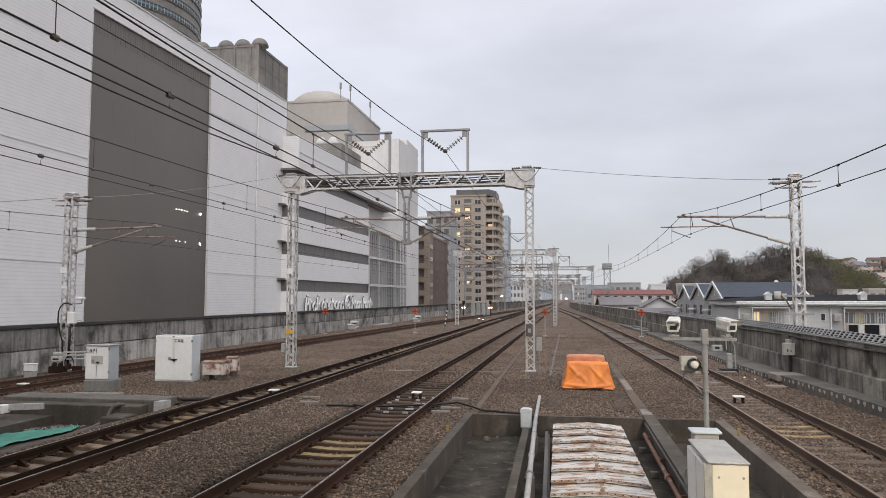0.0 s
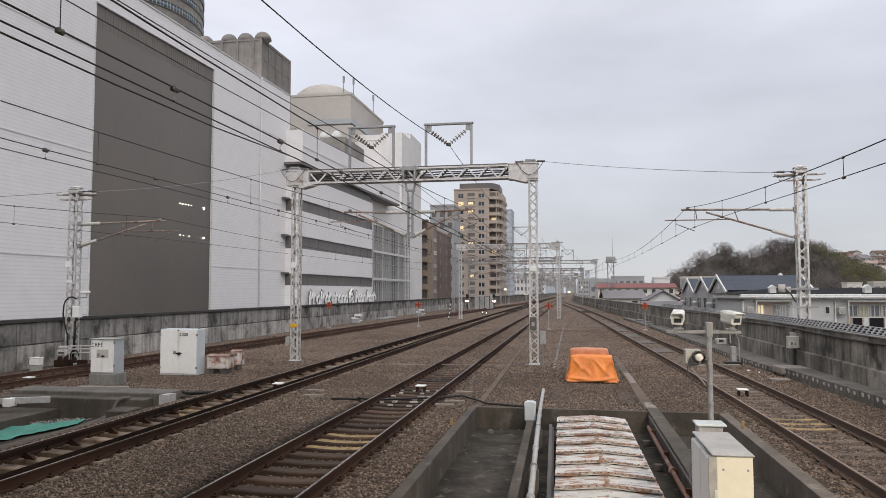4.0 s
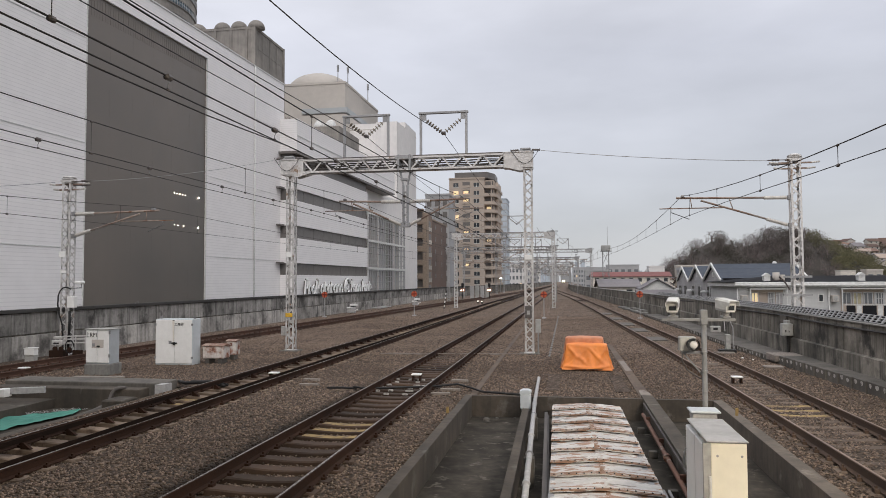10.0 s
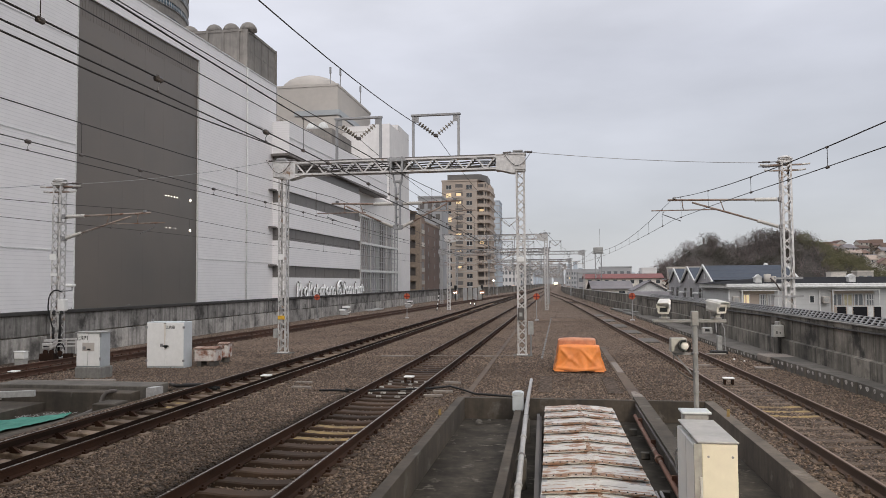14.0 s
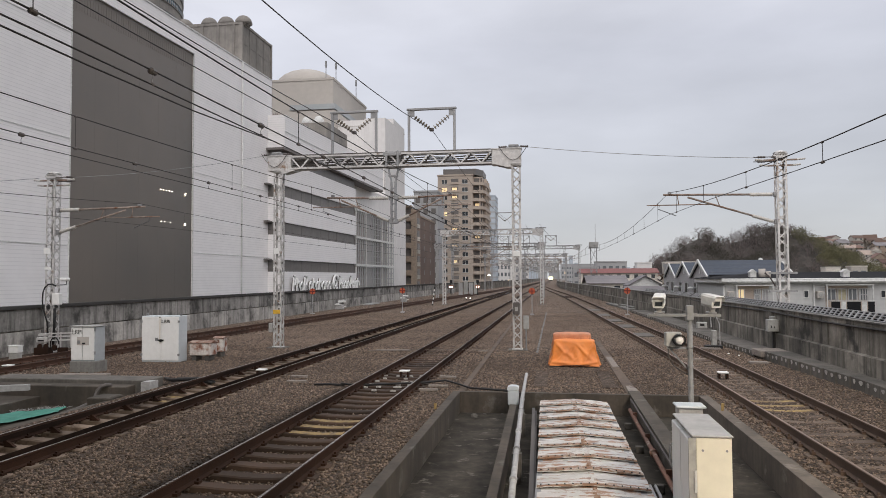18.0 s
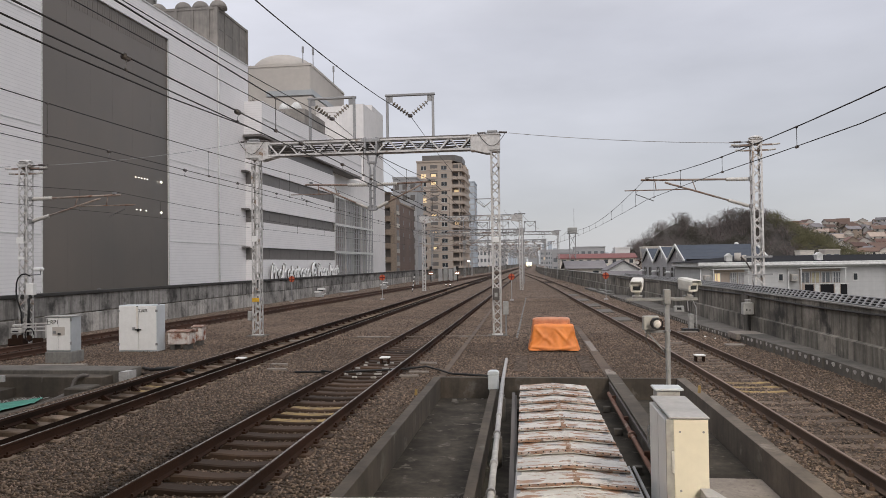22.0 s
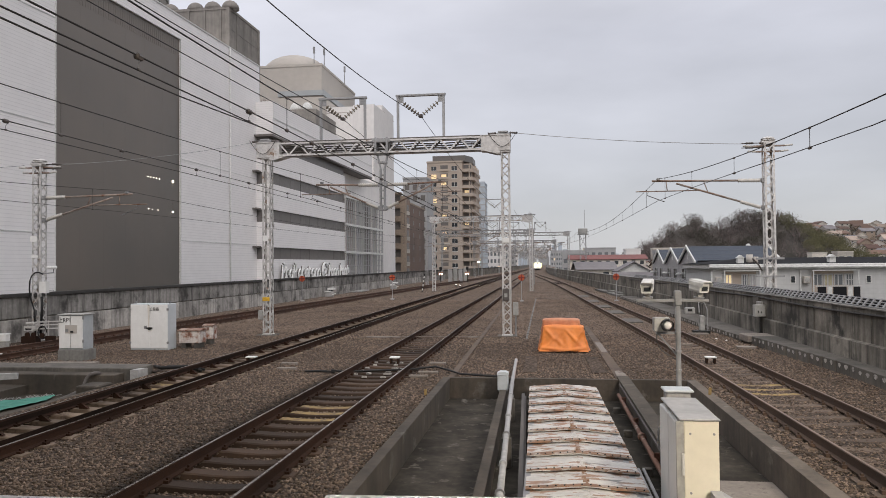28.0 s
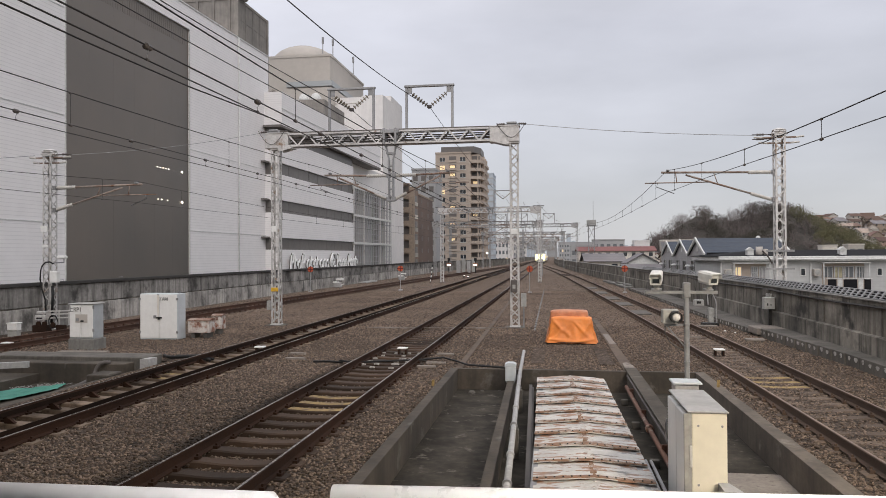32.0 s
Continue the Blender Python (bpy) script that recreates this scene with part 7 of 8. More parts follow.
def crease(x, z):
    """How far the sheet stands out at a place of its front: ridges along straight pulls."""
    out = 0.0
    for (xa, za), (xb, zb), wide, amp in CREASES:
        dx, dz = xb - xa, zb - za
        u = max(0.0, min(1.0, ((x - xa) * dx + (z - za) * dz) / (dx * dx + dz * dz)))
        d = math.hypot(x - xa - u * dx, z - za - u * dz)
        out += 1.35 * amp * max(0.0, 1 - d / (0.75 * wide)) * (0.4 + 0.6 * math.sin(math.pi * min(1.0, u + 0.15)))
    return out


def drape(wx, wy, top, flare, soft, front):
    """A sheet over a box: rounded plan, the sides falling to the ground with folds."""
    nu, nv = 150, 36
    pts = []
    for j in range(nv):
        v = (j + 1) / nv
        r, d = min(1.0, v / 0.38), max(0.0, (v - 0.38) / 0.62)
        for i in range(nu):
            a = 2 * math.pi * i / nu
            c, q = math.cos(a), math.sin(a)
            k = 1 / max(abs(c), abs(q)) ** soft
            g = Vector((c * 2.2 + d, q * 2.2 - d, d * 1.2 + top))
            fold = 0.10 * (0.2 - abs(noise.noise(g * 0.9))) + 0.05 * (0.2 - abs(noise.noise(g * 2.3)))
            grow = flare * d ** 1.5 + fold * min(1.0, d * 2.5)
            x, y = c * k * (wx + grow) * r, q * k * (wy + grow) * r
            z = top * (1 - d) - 0.05 * r ** 4 * (1 - d) + 0.018 * noise.noise(Vector((x * 2.4, y * 2.4, top)))
            if front and q < -0.4 and d > 0:
                y -= crease(x, z) * min(1.0, d * 5)
            pts.append((x, y, max(0.012, z)))
    pts.append((0, 0, top))
    return Shape().add(pts, [(j * nu + i, j * nu + (i + 1) % nu, (j + 1) * nu + (i + 1) % nu, (j + 1) * nu + i) for j in range(nv - 1) for i in range(nu)] + [(i, (i + 1) % nu, nu * nv) for i in range(nu)])


tarp = empty("tarpaulin", pose(0.62, 25.1, 0, 0, 0, -3), "orange tarpaulins draped over a stack on the ballast", "tarpaulin")
part("front_sheet", drape(0.68, 0.36, 0.88, 0.19, 0.92, True), M_TARP, tarp, "bright orange sheet with sharp creases", True, pose(0.02, -0.14, 0))
part("rear_sheet", drape(0.64, 0.42, 1.07, 0.17, 0.90, False), M_FADEDTARP, tarp, "faded orange sheet over the taller rear", True, pose(-0.07, 0.25, 0))
part("tie_cord", Shape().tube([(-0.86, -0.60, 0.03), (0.0, -0.76, 0.04), (0.90, -0.62, 0.03)], 0.012, 6), M_BLACK, tarp)

# ---- the pit by the outer line ----
lp = empty("side_pit", pose(0, 0, 0), "sunken side pit with weathered concrete kerbs", "pit", kind="structure")
part("kerb", Shape().box(-16.2, 18.1, -0.6, -11.6, 18.6, 0.05, 0.02), M_PITCONC, lp, "weathered concrete kerb")
part("kerb", Shape().box(-16.2, 18.6, -0.6, -11.27, 19.5, 0.16, 0.02), M_CONC, lp, "paler upper kerb")
part("kerb_end", Shape().prism([(-11.25, 18.3), (-11.05, 18.36), (-11.0, 18.75), (-11.2, 18.7)], "z", -0.5, 0.16), M_PVC, lp, "pale end block")
part("kerb", Shape().prism([(-11.9, 6), (-11.2, 6), (-10.95, 18.1), (-11.3, 18.1)], "z", -0.6, -0.12), M_PITCONC, lp, "weathered concrete kerb")
part("inner_block", Shape().box(-11.9, 16.9, -0.6, -11.3, 17.6, -0.05, 0.03), M_PITCONC, lp)
part("beam", Shape().bar((-16.4, 17.0, 0.02), (-14.2, 17.75, 0.05), 0.12, 0.16), M_PVC, lp, "pale steel beam")
part("bracket", Shape().box(-15.2, 17.2, -0.1, -15.0, 17.5, 0.12, 0.01), M_WHITE, lp)
part("pipe_stub", Shape().tube([(-16, 16.6, -0.3), (-14.4, 17.4, -0.3)], 0.04, 8), M_BLACK, lp)
part("inner_wall", Shape().box(-16.2, 15.5, -0.6, -14.15, 18.1, -0.25), M_PITCONC, lp)
s = Shape()
gx, gy = 44, 26
pts = []
for j in range(gy + 1):
    for i in range(gx + 1):
        u, w = i / gx, j / gy
        x = -15.4 + u * 2.35 + (1 - w) * (1.95 * (1 - u) + 0.30 * u)
        y = 13.6 + u * 3.35 + w * (1.75 * (1 - u) + 0.75 * u) + 0.05 * noise.noise(Vector((u * 9, w * 4, 0)))
        fold = 0.05 * noise.noise(Vector((u * 10, w * 6, 3))) + 0.05 * (0.25 - abs(noise.noise(Vector((u * 4 + w * 9, w * 2, 8)))))
        pts.append((x, y, -0.465 + fold + 0.02 * u))
s.add(pts, [(j * (gx + 1) + i, j * (gx + 1) + i + 1, (j + 1) * (gx + 1) + i + 1, (j + 1) * (gx + 1) + i) for j in range(gy) for i in range(gx)])
net = thing("green_net", s, M_NET, "crumpled green netting lying in the side pit", "net", smooth=True)
fr = Shape()
rng = random.Random(9)
for k in range(70):
    u = rng.random()
    x, y = -14.1 + u * 1.0 + rng.uniform(-.05, .15), 16.95 + u * 0.8 + rng.uniform(-.1, .1)
    fr.bar((x, y, -0.47), (x + rng.uniform(-.12, .12), y + rng.uniform(-.1, .1), -0.47 + rng.uniform(0.02, 0.07)), 0.010)
tagged(part("frayed_edge", fr, M_PVC, net, "pale frayed edge"), kind="stuff")
thing("drain_hose", Shape().tube([(-12.08, 18.2, 0.07), (-12.14, 18.06, 0.10), (-12.24, 18.0, 0.06), (-12.32, 17.97, -0.05), (-12.34, 17.9, -0.22), (-12.40, 17.72, -0.36), (-12.46, 17.3, -0.43), (-12.36, 16.5, -0.44), (-12.3, 15.4, -0.44)], 0.055, 10), M_TRAY,
      "thick dark grey hose running into the side pit", "hose", smooth=True)
thing("cable", Shape().tube([(-9.6, 19.1, 0.05), (-10.2, 19.5, 0.10), (-10.9, 19.3, 0.08), (-11.5, 20.0, 0.03)], 0.05, 8),
      M_BLACK, "thick black cable lying loose beside the rail", "cable", smooth=True)
thing("cable", Shape().tube([(-9.6, 19.3, 0.05), (-10.3, 19.9, 0.06), (-11.0, 19.8, 0.05)], 0.035, 8),
      M_BLACK, "thinner black cable lying loose beside the rail", "cable", smooth=True)

# ---- cabinets beside the siding ----
c1 = empty("relay_cabinet", pose(-15.62, 21.35, 0) @ Matrix.Diagonal((0.91, 1, 1, 1)), "white two-door relay cabinet on a concrete plinth", "cabinet")
part("plinth", Shape().box(-0.02, -0.03, -0.05, 1.0, 0.62, 0.33, 0.02), M_COPING_L, c1, "grey concrete plinth")
part("body", Shape().box(0, 0.03, 0.33, 0.94, 0.55, 1.44, 0.01), M_SIDESHADE, c1, "cabinet body toned blue-grey for its shaded side")
part("roof", Shape().box(-0.04, -0.03, 1.44, 0.98, 0.59, 1.475, 0.01), M_GREYBOX, c1, "grey roof plate")
d1 = part("door", Shape().box(0.02, 0.0, 0.37, 0.45, 0.027, 1.42, 0.006), M_WHITE, c1)
d2 = part("door", Shape().box(0.47, 0.0, 0.37, 0.92, 0.027, 1.42, 0.006), M_WHITE, c1)
part("handle_recess", Shape().box(0.25, -0.004, 0.85, 0.72, 0.0, 1.12), M_PALE, c1, "recessed handle plate")
part("handle", Shape().box(0.47, -0.05, 0.88, 0.58, -0.004, 0.93, 0.01), M_BLACK, d2, "dark handle")
part("padlock_plate", Shape().box(0.28, -0.02, 0.90, 0.38, -0.004, 1.0), M_GALV, d1)
for z in (0.55, 1.3):
    part("hinge", Shape().box(0.92, -0.01, z, 0.97, 0.03, z + 0.1), M_GALV, d2)
words("\u4e0aRP1", 0.20, M_INK, c1, pose(0.235, -0.012, 1.27, 90))
c2 = empty("tool_cabinet", pose(-14.93, 24.3, 0) @ Matrix.Diagonal((0.95, 0.8, 1, 1)), "large white steel tool cabinet standing on ballast", "cabinet")
part("body", Shape().box(0, 0.03, -0.03, 1.54, 0.75, 1.64, 0.012), M_SIDEWHITE, c2, "white cabinet body toned bluish for its shaded side")
d1 = part("door", Shape().box(0.01, 0.0, 0.03, 0.80, 0.027, 1.61, 0.006), M_WHITE, c2)
d2 = part("door", Shape().box(0.81, 0.0, 0.03, 1.52, 0.027, 1.61, 0.006), M_WHITE, c2)
part("handle", Shape().box(0.68, -0.05, 0.74, 0.92, -0.0, 0.79, 0.01).box(0.76, -0.07, 0.70, 0.84, -0.0, 0.80, 0.01), M_BLACK, d2, "dark handle bar")
part("lock_plate", Shape().box(0.56, -0.012, 0.74, 0.68, -0.0, 0.85), M_GALV, d1)
for x in (0.0, 1.52):
    for z in (0.2, 1.4):
        part("hinge", Shape().box(x - 0.03, -0.02, z, x + 0.04, 0.03, z + 0.08), M_GALV, c2)
part("lifting_lug", Shape().box(0.05, 0.3, 1.64, 0.09, 0.4, 1.72), M_GALV, c2)
part("lifting_lug", Shape().box(1.45, 0.3, 1.64, 1.49, 0.4, 1.72), M_GALV, c2)
part("rust_run", Shape().prism([(0.70, 1.58), (0.80, 1.58), (0.785, 1.15), (0.765, 0.62), (0.745, 0.62), (0.725, 1.1)], "y", -0.0125, -0.0105), M_RUSTRUN, c2, "faint tan rust run")
part("top_vent", Shape().box(0.72, -0.02, 1.585, 0.80, -0.011, 1.61), M_BLACK, c2)
words("\u5de5\u5177\u7bb1", 0.13, M_INK, c2, pose(0.98, -0.012, 1.44, 90))
for x, y, w, d, h, rz in ((-13.30, 24.75, 0.80, 0.62, 0.62, 4), (-13.02, 26.1, 0.36, 0.5, 0.68, 6)):
    rb = empty("rusty_box", pose(x, y, 0, 0, 0, rz), "rust-stained white steel box on concrete feet", "box", "rusty boxes")
    part("body", Shape().box(0, 0, 0.17, w, d, h, 0.02), M_RUSTWHITE, rb)
    part("lid", Shape().prism([(-0.03, h), (d + 0.03, h), (d + 0.03, h + 0.03), (d / 2, h + 0.08), (-0.03, h + 0.03)], "x", -0.03, w + 0.03), M_REDRUST, rb, "red rusted lid")
    for q in (0.08, w - 0.24):
        part("foot", Shape().box(q, 0.05, -0.03, q + 0.16, d - 0.05, 0.17, 0.01), M_CONC, rb, "concrete foot")
    part("hasp", Shape().box(w / 2 - 0.04, -0.02, h - 0.16, w / 2 + 0.04, 0, h - 0.04), M_RUSTPIPE, rb)

# ---- small lineside gear ----
def track_box(x, y):
    b = empty("track_sensor", pose(x, y, 0), "small white flat box on legs between the rails", "sensor", "track sensors")
    part("lid", Shape().box(-0.15, -0.13, 0.16, 0.15, 0.13, 0.20, 0.012), M_WHITE, b)
    for sx in (-1, 1):
        part("leg", Shape().box(sx * 0.11 - 0.025, -0.09, 0.0, sx * 0.11 + 0.025, 0.09, 0.16), M_RAIL, b)


track_box(-8.95, 21.1)
track_box(-4.50, 21.3)
track_box(4.80, 22.0)
track_box(-17.75, 21.2)


def plate(x, y, w, d, label="flat pale concrete cover on the ballast"):
    thing("cover_slab", Shape().box(-w / 2, -d / 2, -0.03, w / 2, d / 2, 0.035, 0.008), M_SLAB, label, "cover", "ballast covers", m=pose(x, y, 0, 0, 0, random.uniform(-8, 8)))


random.seed(14)
for x, y, w, d in ((-3.2, 21.4, 0.5, 0.16), (-3.35, 18.9, 0.5, 0.12), (-3.2, 19.6, 0.55, 0.12), (-2.9, 29.2, 0.4, 0.18), (-7.7, 21.0, 0.5, 0.15), (-7.4, 20.0, 0.6, 0.14), (-9.4, 27.5, 0.5, 0.2), (-6.6, 29.0, 1.4, 0.12),
                   (6.9, 26.2, 0.6, 0.4), (5.0, 26.9, 0.5, 0.1), (6.3, 31.0, 0.8, 0.3), (-14.6, 20.6, 1.6, 0.3)):
    plate(x, y, w, d)
for y in (20.3, 20.9, 21.5, 18.7, 19.3, 19.7):
    for x in (-5.05, -4.75, -4.3, -3.95):
        if random.random() < 0.62:
            thing("sleeper_patch", Shape().prism([(-0.13, -0.04), (-0.05, -0.06), (0.10, -0.05), (0.13, 0.02), (0.06, 0.06), (-0.09, 0.05)], "z", -0.03, 0.012), M_DULLPAINT, "worn white paint block on a sleeper", "marking", "sleeper paint marks", m=pose(x + random.uniform(-0.12, 0.12), y + random.uniform(-0.1, 0.1), 0, 0, 0, random.uniform(-5, 5)) @ Matrix.Diagonal((random.uniform(0.35, 1.0), random.uniform(0.3, 0.9), 1, 1)))
thing("walkway_strip", Shape().prism([(-2.55, 18.3), (-2.38, 18.3), (-2.72, 50), (-2.85, 50)], "z", -0.05, 0.002), M_DUSTSLEEPER, "narrow concrete cable-duct lid strip", "duct")
thing("walkway_strip", Shape().prism([(1.8, 18.6), (2.1, 18.6), (2.02, 34), (1.8, 34)], "z", -0.05, -0.004), M_DUSTSLEEPER, "narrow concrete cable-duct lid strip", "duct")
thing("duct_strip", Shape().prism([(1.86, 24.4), (2.06, 24.4), (2.04, 27.4), (1.84, 27.4)], "z", -0.02, 0.012), M_SLAB, "pale length of duct lid", "duct")
thing("duct_strip", Shape().prism([(1.80, 18.7), (2.06, 18.72), (2.10, 19.5), (1.98, 20.1), (1.86, 20.0), (1.84, 19.3)], "z", 0.0, 0.035), M_SLAB, "pale end of duct lid", "duct")
for y, d in ((38.0, 2.2), (44.5, 2.6), (50.5, 2.8), (57.5, 3.0), (66.0, 3.0)):
    thing("concrete_slab", Shape().box(-0.42, -d / 2, -0.05, 0.42, d / 2, 0.025, 0.012), M_CONC, "dusty concrete slab between the rails", "slab", "slabs between rails", m=pose(eased(LINE_D, y), y, 0))
random.seed(41)
for k, (x, y, w, d, z) in enumerate(((6.6, 66.5, 0.7, 3.2, 0.0), (6.5, 70.4, 0.8, 3.6, 0.0), (6.75, 67.2, 0.5, 2.4, 0.16), (6.3, 74.6, 0.8, 3.4, 0.0), (6.45, 71.5, 0.5, 2.2, 0.16), (6.0, 79.0, 0.7, 3.0, 0.0))):
    thing("concrete_slab", Shape().box(-w / 2, -d / 2, -0.02, w / 2, d / 2, 0.158, 0.02), M_COPING_L, "spare concrete slab stacked beside the wall", "slab", "spare slabs", m=pose(x, y, z, 0, 0, random.uniform(0, 9)))
for x0, x1 in ((-0.62, -0.24), (1.26, 1.64)):
    thing("trench_lid", Shape().box(x0, 19.9, -0.05, x1, 23.3, -0.004, 0.01), M_UNDER, "dark weathered lid of a cable trench", "lid", "trench lids")
ln = empty("white_line", pose(0, 0, 0), "dashed white duct markers on the ballast", "marking")
for k in range(30):
    y = 28.6 + k * 1.1
    part("dash", Shape().box(-0.76, y, -0.01, -0.68, y + 0.8, 0.02), M_COPING_L, ln)
thing("black_cable", Shape().tube([(-5.9, 19.4, 0.06), (-5.5, 19.3, 0.03), (-3.6, 19.9, 0.05), (-3.1, 20.3, 0.06), (-2.6, 19.6, 0.06), (-2.2, 18.6, 0.12), (-1.2, 18.2, 0.13)], 0.028, 8), M_BLACK, "black cable crossing under the rails", "cable", smooth=True)
thing("pale_conduit", Shape().tube([(-7.6, 28.7, 0.02), (-5.4, 29.0, 0.03), (-3.6, 29.1, 0.04), (-1.7, 29.3, 0.03)], 0.014, 6), M_SLAB, "thin pale conduit crossing the ballast to a mast", "pipe", smooth=True)
thing("black_cable", Shape().tube([(-6.7, 19.5, 0.0), (-6.2, 19.4, 0.03), (-5.8, 19.4, 0.01)], 0.03, 8), M_BLACK, "black cable on the ballast", "cable", smooth=True)
for k, (x, y) in enumerate(((6.57, 29.07), (6.79, 28.87), (6.8, 28.46), (7.02, 27.49))):
    thing("pale_stone", Shape().dome((0, 0, 0), 0.05 - 0.006 * k, 0.04, 7, 3).mesh("pale_stone", M_SLAB if k % 2 else M_WHITE), None, "small pale stone lying on the ballast", "stone", "pale stones", m=pose(x, y, -0.012, 0, 0, k * 50))
for x, y, h in ((-2.75, 16.4, 0.10), (3.50, 16.2, 0.26)):
    thing("yellow_stake", Shape().box(-0.03, -0.02, -0.05, 0.03, 0.02, h, 0.006), M_YELLOW, "short worn yellow marker stake", "stake", "marker stakes", m=pose(x, y, 0, 3, 4))


def marker(x, y):
    m = empty("stop_marker", pose(x, y, 0), "orange disc with a dark red cross on a thin post", "marker", "stop markers")
    part("post", Shape().tube([(0, 0, 0), (0, 0, 1.75)], 0.03, 8), M_PVC, m)
    part("disc", Shape().tube([(0, -0.01, 1.88), (0, 0.01, 1.88)], 0.25, 24), M_ORANGE, m, "faded orange disc")
    part("cross", Shape().box(-0.27, -0.03, 1.84, 0.27, -0.012, 1.92), M_RED, m)
    part("cross", Shape().box(-0.04, -0.034, 1.61, 0.04, -0.031, 2.15), M_RED, m)
    part("base", Shape().box(-0.16, -0.16, -0.02, 0.16, 0.16, 0.07, 0.01), M_PVC, m)


for x, y in ((-1.80, 57.5), (5.6, 57.8), (-13.05, 61.0), (-20.2, 58.2)):
    marker(x, y)


def device(x, y, s_=1.0, label="pale box on a low stand beside the rail"):
    d = empty("lineside_box", pose(x, y, 0), label, "box", "lineside boxes")
    part("body", Shape().box(-0.32 * s_, -0.2 * s_, 0.32 * s_, 0.32 * s_, 0.2 * s_, 0.72 * s_, 0.02), M_WHITE, d)
    part("lid", Shape().box(-0.35 * s_, -0.23 * s_, 0.72 * s_, 0.35 * s_, 0.23 * s_, 0.76 * s_, 0.01), M_WHITE, d)
    part("stand", Shape().box(-0.30 * s_, -0.15 * s_, -0.02, 0.30 * s_, 0.15 * s_, 0.319 * s_), M_GREYBOX, d)
    return d


device(-20.3, 24.6, 0.66)
device(-21.05, 22.4, 0.62)
for x, y in ((-20.3, 66.5), (-18.6, 88.0)):
    d = empty("point_machine", pose(x, y, 0), "grey point machine with white lids beside the siding", "point machine", "point machines")
    part("motor", Shape().box(-0.42, -0.3, 0.0, 0.30, 0.3, 0.40, 0.03), M_FARSTEEL, d, "dull grey motor case")
    part("lid", Shape().box(-0.46, -0.34, 0.42, 0.12, 0.3, 0.56, 0.02), M_WHITE, d, "white lid")
    part("lid", Shape().box(-0.20, -0.20, 0.66, 0.46, 0.3, 0.84, 0.02), M_WHITE, d, "white lid")
    part("neck", Shape().box(-0.12, -0.1, 0.55, 0.28, 0.2, 0.67), M_BLACK, d)
    part("crank", Shape().bar((0.30, -0.2, 0.2), (0.62, -0.2, 0.34), 0.07), M_WHITE, d, "white crank")
d = empty("lineside_post", pose(-1.18, 29.7, 0), "slim post with a small pale box", "post")
part("post", Shape().tube([(0, 0, 0), (0, 0, 1.0)], 0.03, 8), M_GALV, d)
part("box", Shape().box(-0.11, -0.08, 0.85, 0.11, 0.08, 1.4, 0.015), M_GREYBOX, d)
d = empty("lineside_tester", pose(6.55, 31.5, 0), "grey lineside device with a looped handle", "device")
part("body", Shape().box(-0.10, -0.12, 0.1, 0.10, 0.12, 0.72, 0.02), M_GREYBOX, d)
part("head", Shape().box(-0.68, -0.12, 0.80, -0.28, 0.12, 1.06, 0.02), M_GREYBOX, d)
part("head_slot", Shape().box(-0.58, -0.13, 0.9, -0.4, -0.119, 1.0), M_BLACK, d)
part("loop", Shape().tube([(-0.1, 0, 0.85), (-0.12, 0, 1.25), (0.0, 0, 1.4), (0.12, 0, 1.25), (0.22, 0, 1.0), (0.24, 0, 0.0)], 0.022, 8), M_PVC, d)
part("foot", Shape().box(-0.35, -0.25, -0.02, 0.3, 0.25, 0.1, 0.02), M_BLACK, d)
p_ = empty("striped_pole", pose(-13.0, 76.0, 0, 0, 8, 0), "leaning black and white banded pole", "pole")
for k in range(9):
    part("band", Shape().tube([(0, 0, k * 0.22), (0, 0, k * 0.22 + 0.22)], 0.05, 8), M_WHITE if k % 2 else M_BLACK, p_)
for x, y in ((-17.3, 120), (-12.8, 120)):
    g = empty("dwarf_signal", pose(x, y, 0), "dwarf signal with two white lights lit", "signal", "dwarf signals")
    part("post", Shape().tube([(0, 0, 0), (0, 0, 2.6)], 0.07, 8), M_BLACK, g)
    part("head", Shape().box(-0.42, -0.15, 1.15, 0.42, 0.15, 1.75, 0.05), M_RUSTPIPE, g, "dull red signal head")
    part("top_box", Shape().box(-0.22, -0.15, 2.0, 0.22, 0.15, 2.6, 0.05), M_BLACK, g)
    for sx in (-0.18, 0.18):
        part("light", Shape().tube([(sx, -0.2, 1.4), (sx, -0.15, 1.4)], 0.11, 12), M_SIGNALWHITE, g, "lit white light")
for x, y in ((-11.9, 97.0), (-11.0, 94.0)):
    g = empty("ground_light", pose(x, y, 0), "small white light near the ground", "signal", "ground lights")
    part("stub", Shape().box(-0.1, -0.1, 0, 0.1, 0.1, 0.35), M_BLACK, g)
    part("light", Shape().tube([(0, -0.13, 0.25), (0, -0.1, 0.25)], 0.055, 10), M_SIGNALWHITE, g, "lit white light")
for x, y, z in ((-17.2, 190, 3.5), (-27, 330, 5.0), (22, 240, 4.0)):
    g = empty("street_lamp", pose(x, y, 0), "street lamp with a white glowing head", "street lamp", "street lamps")
    part("pole", Shape().tube([(0, 0, -7.2), (0, 0, z)], 0.09, 8), M_GALV, g)
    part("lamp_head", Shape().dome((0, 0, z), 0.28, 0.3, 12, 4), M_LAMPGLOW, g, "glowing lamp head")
eq = empty("equipment_huts", pose(-19.0, 122.0, 0), "row of grey equipment cabinets along the wall", "cabinet")
for k in range(4):
    part("cabinet", Shape().box(2.7 + k * 0.74, k * 1.2, 0, 3.35 + k * 0.74, 0.6 + k * 1.2, 2.1 + 0.25 * (k % 2), 0.03), M_GREYBOX if k % 2 else M_PVC, eq)
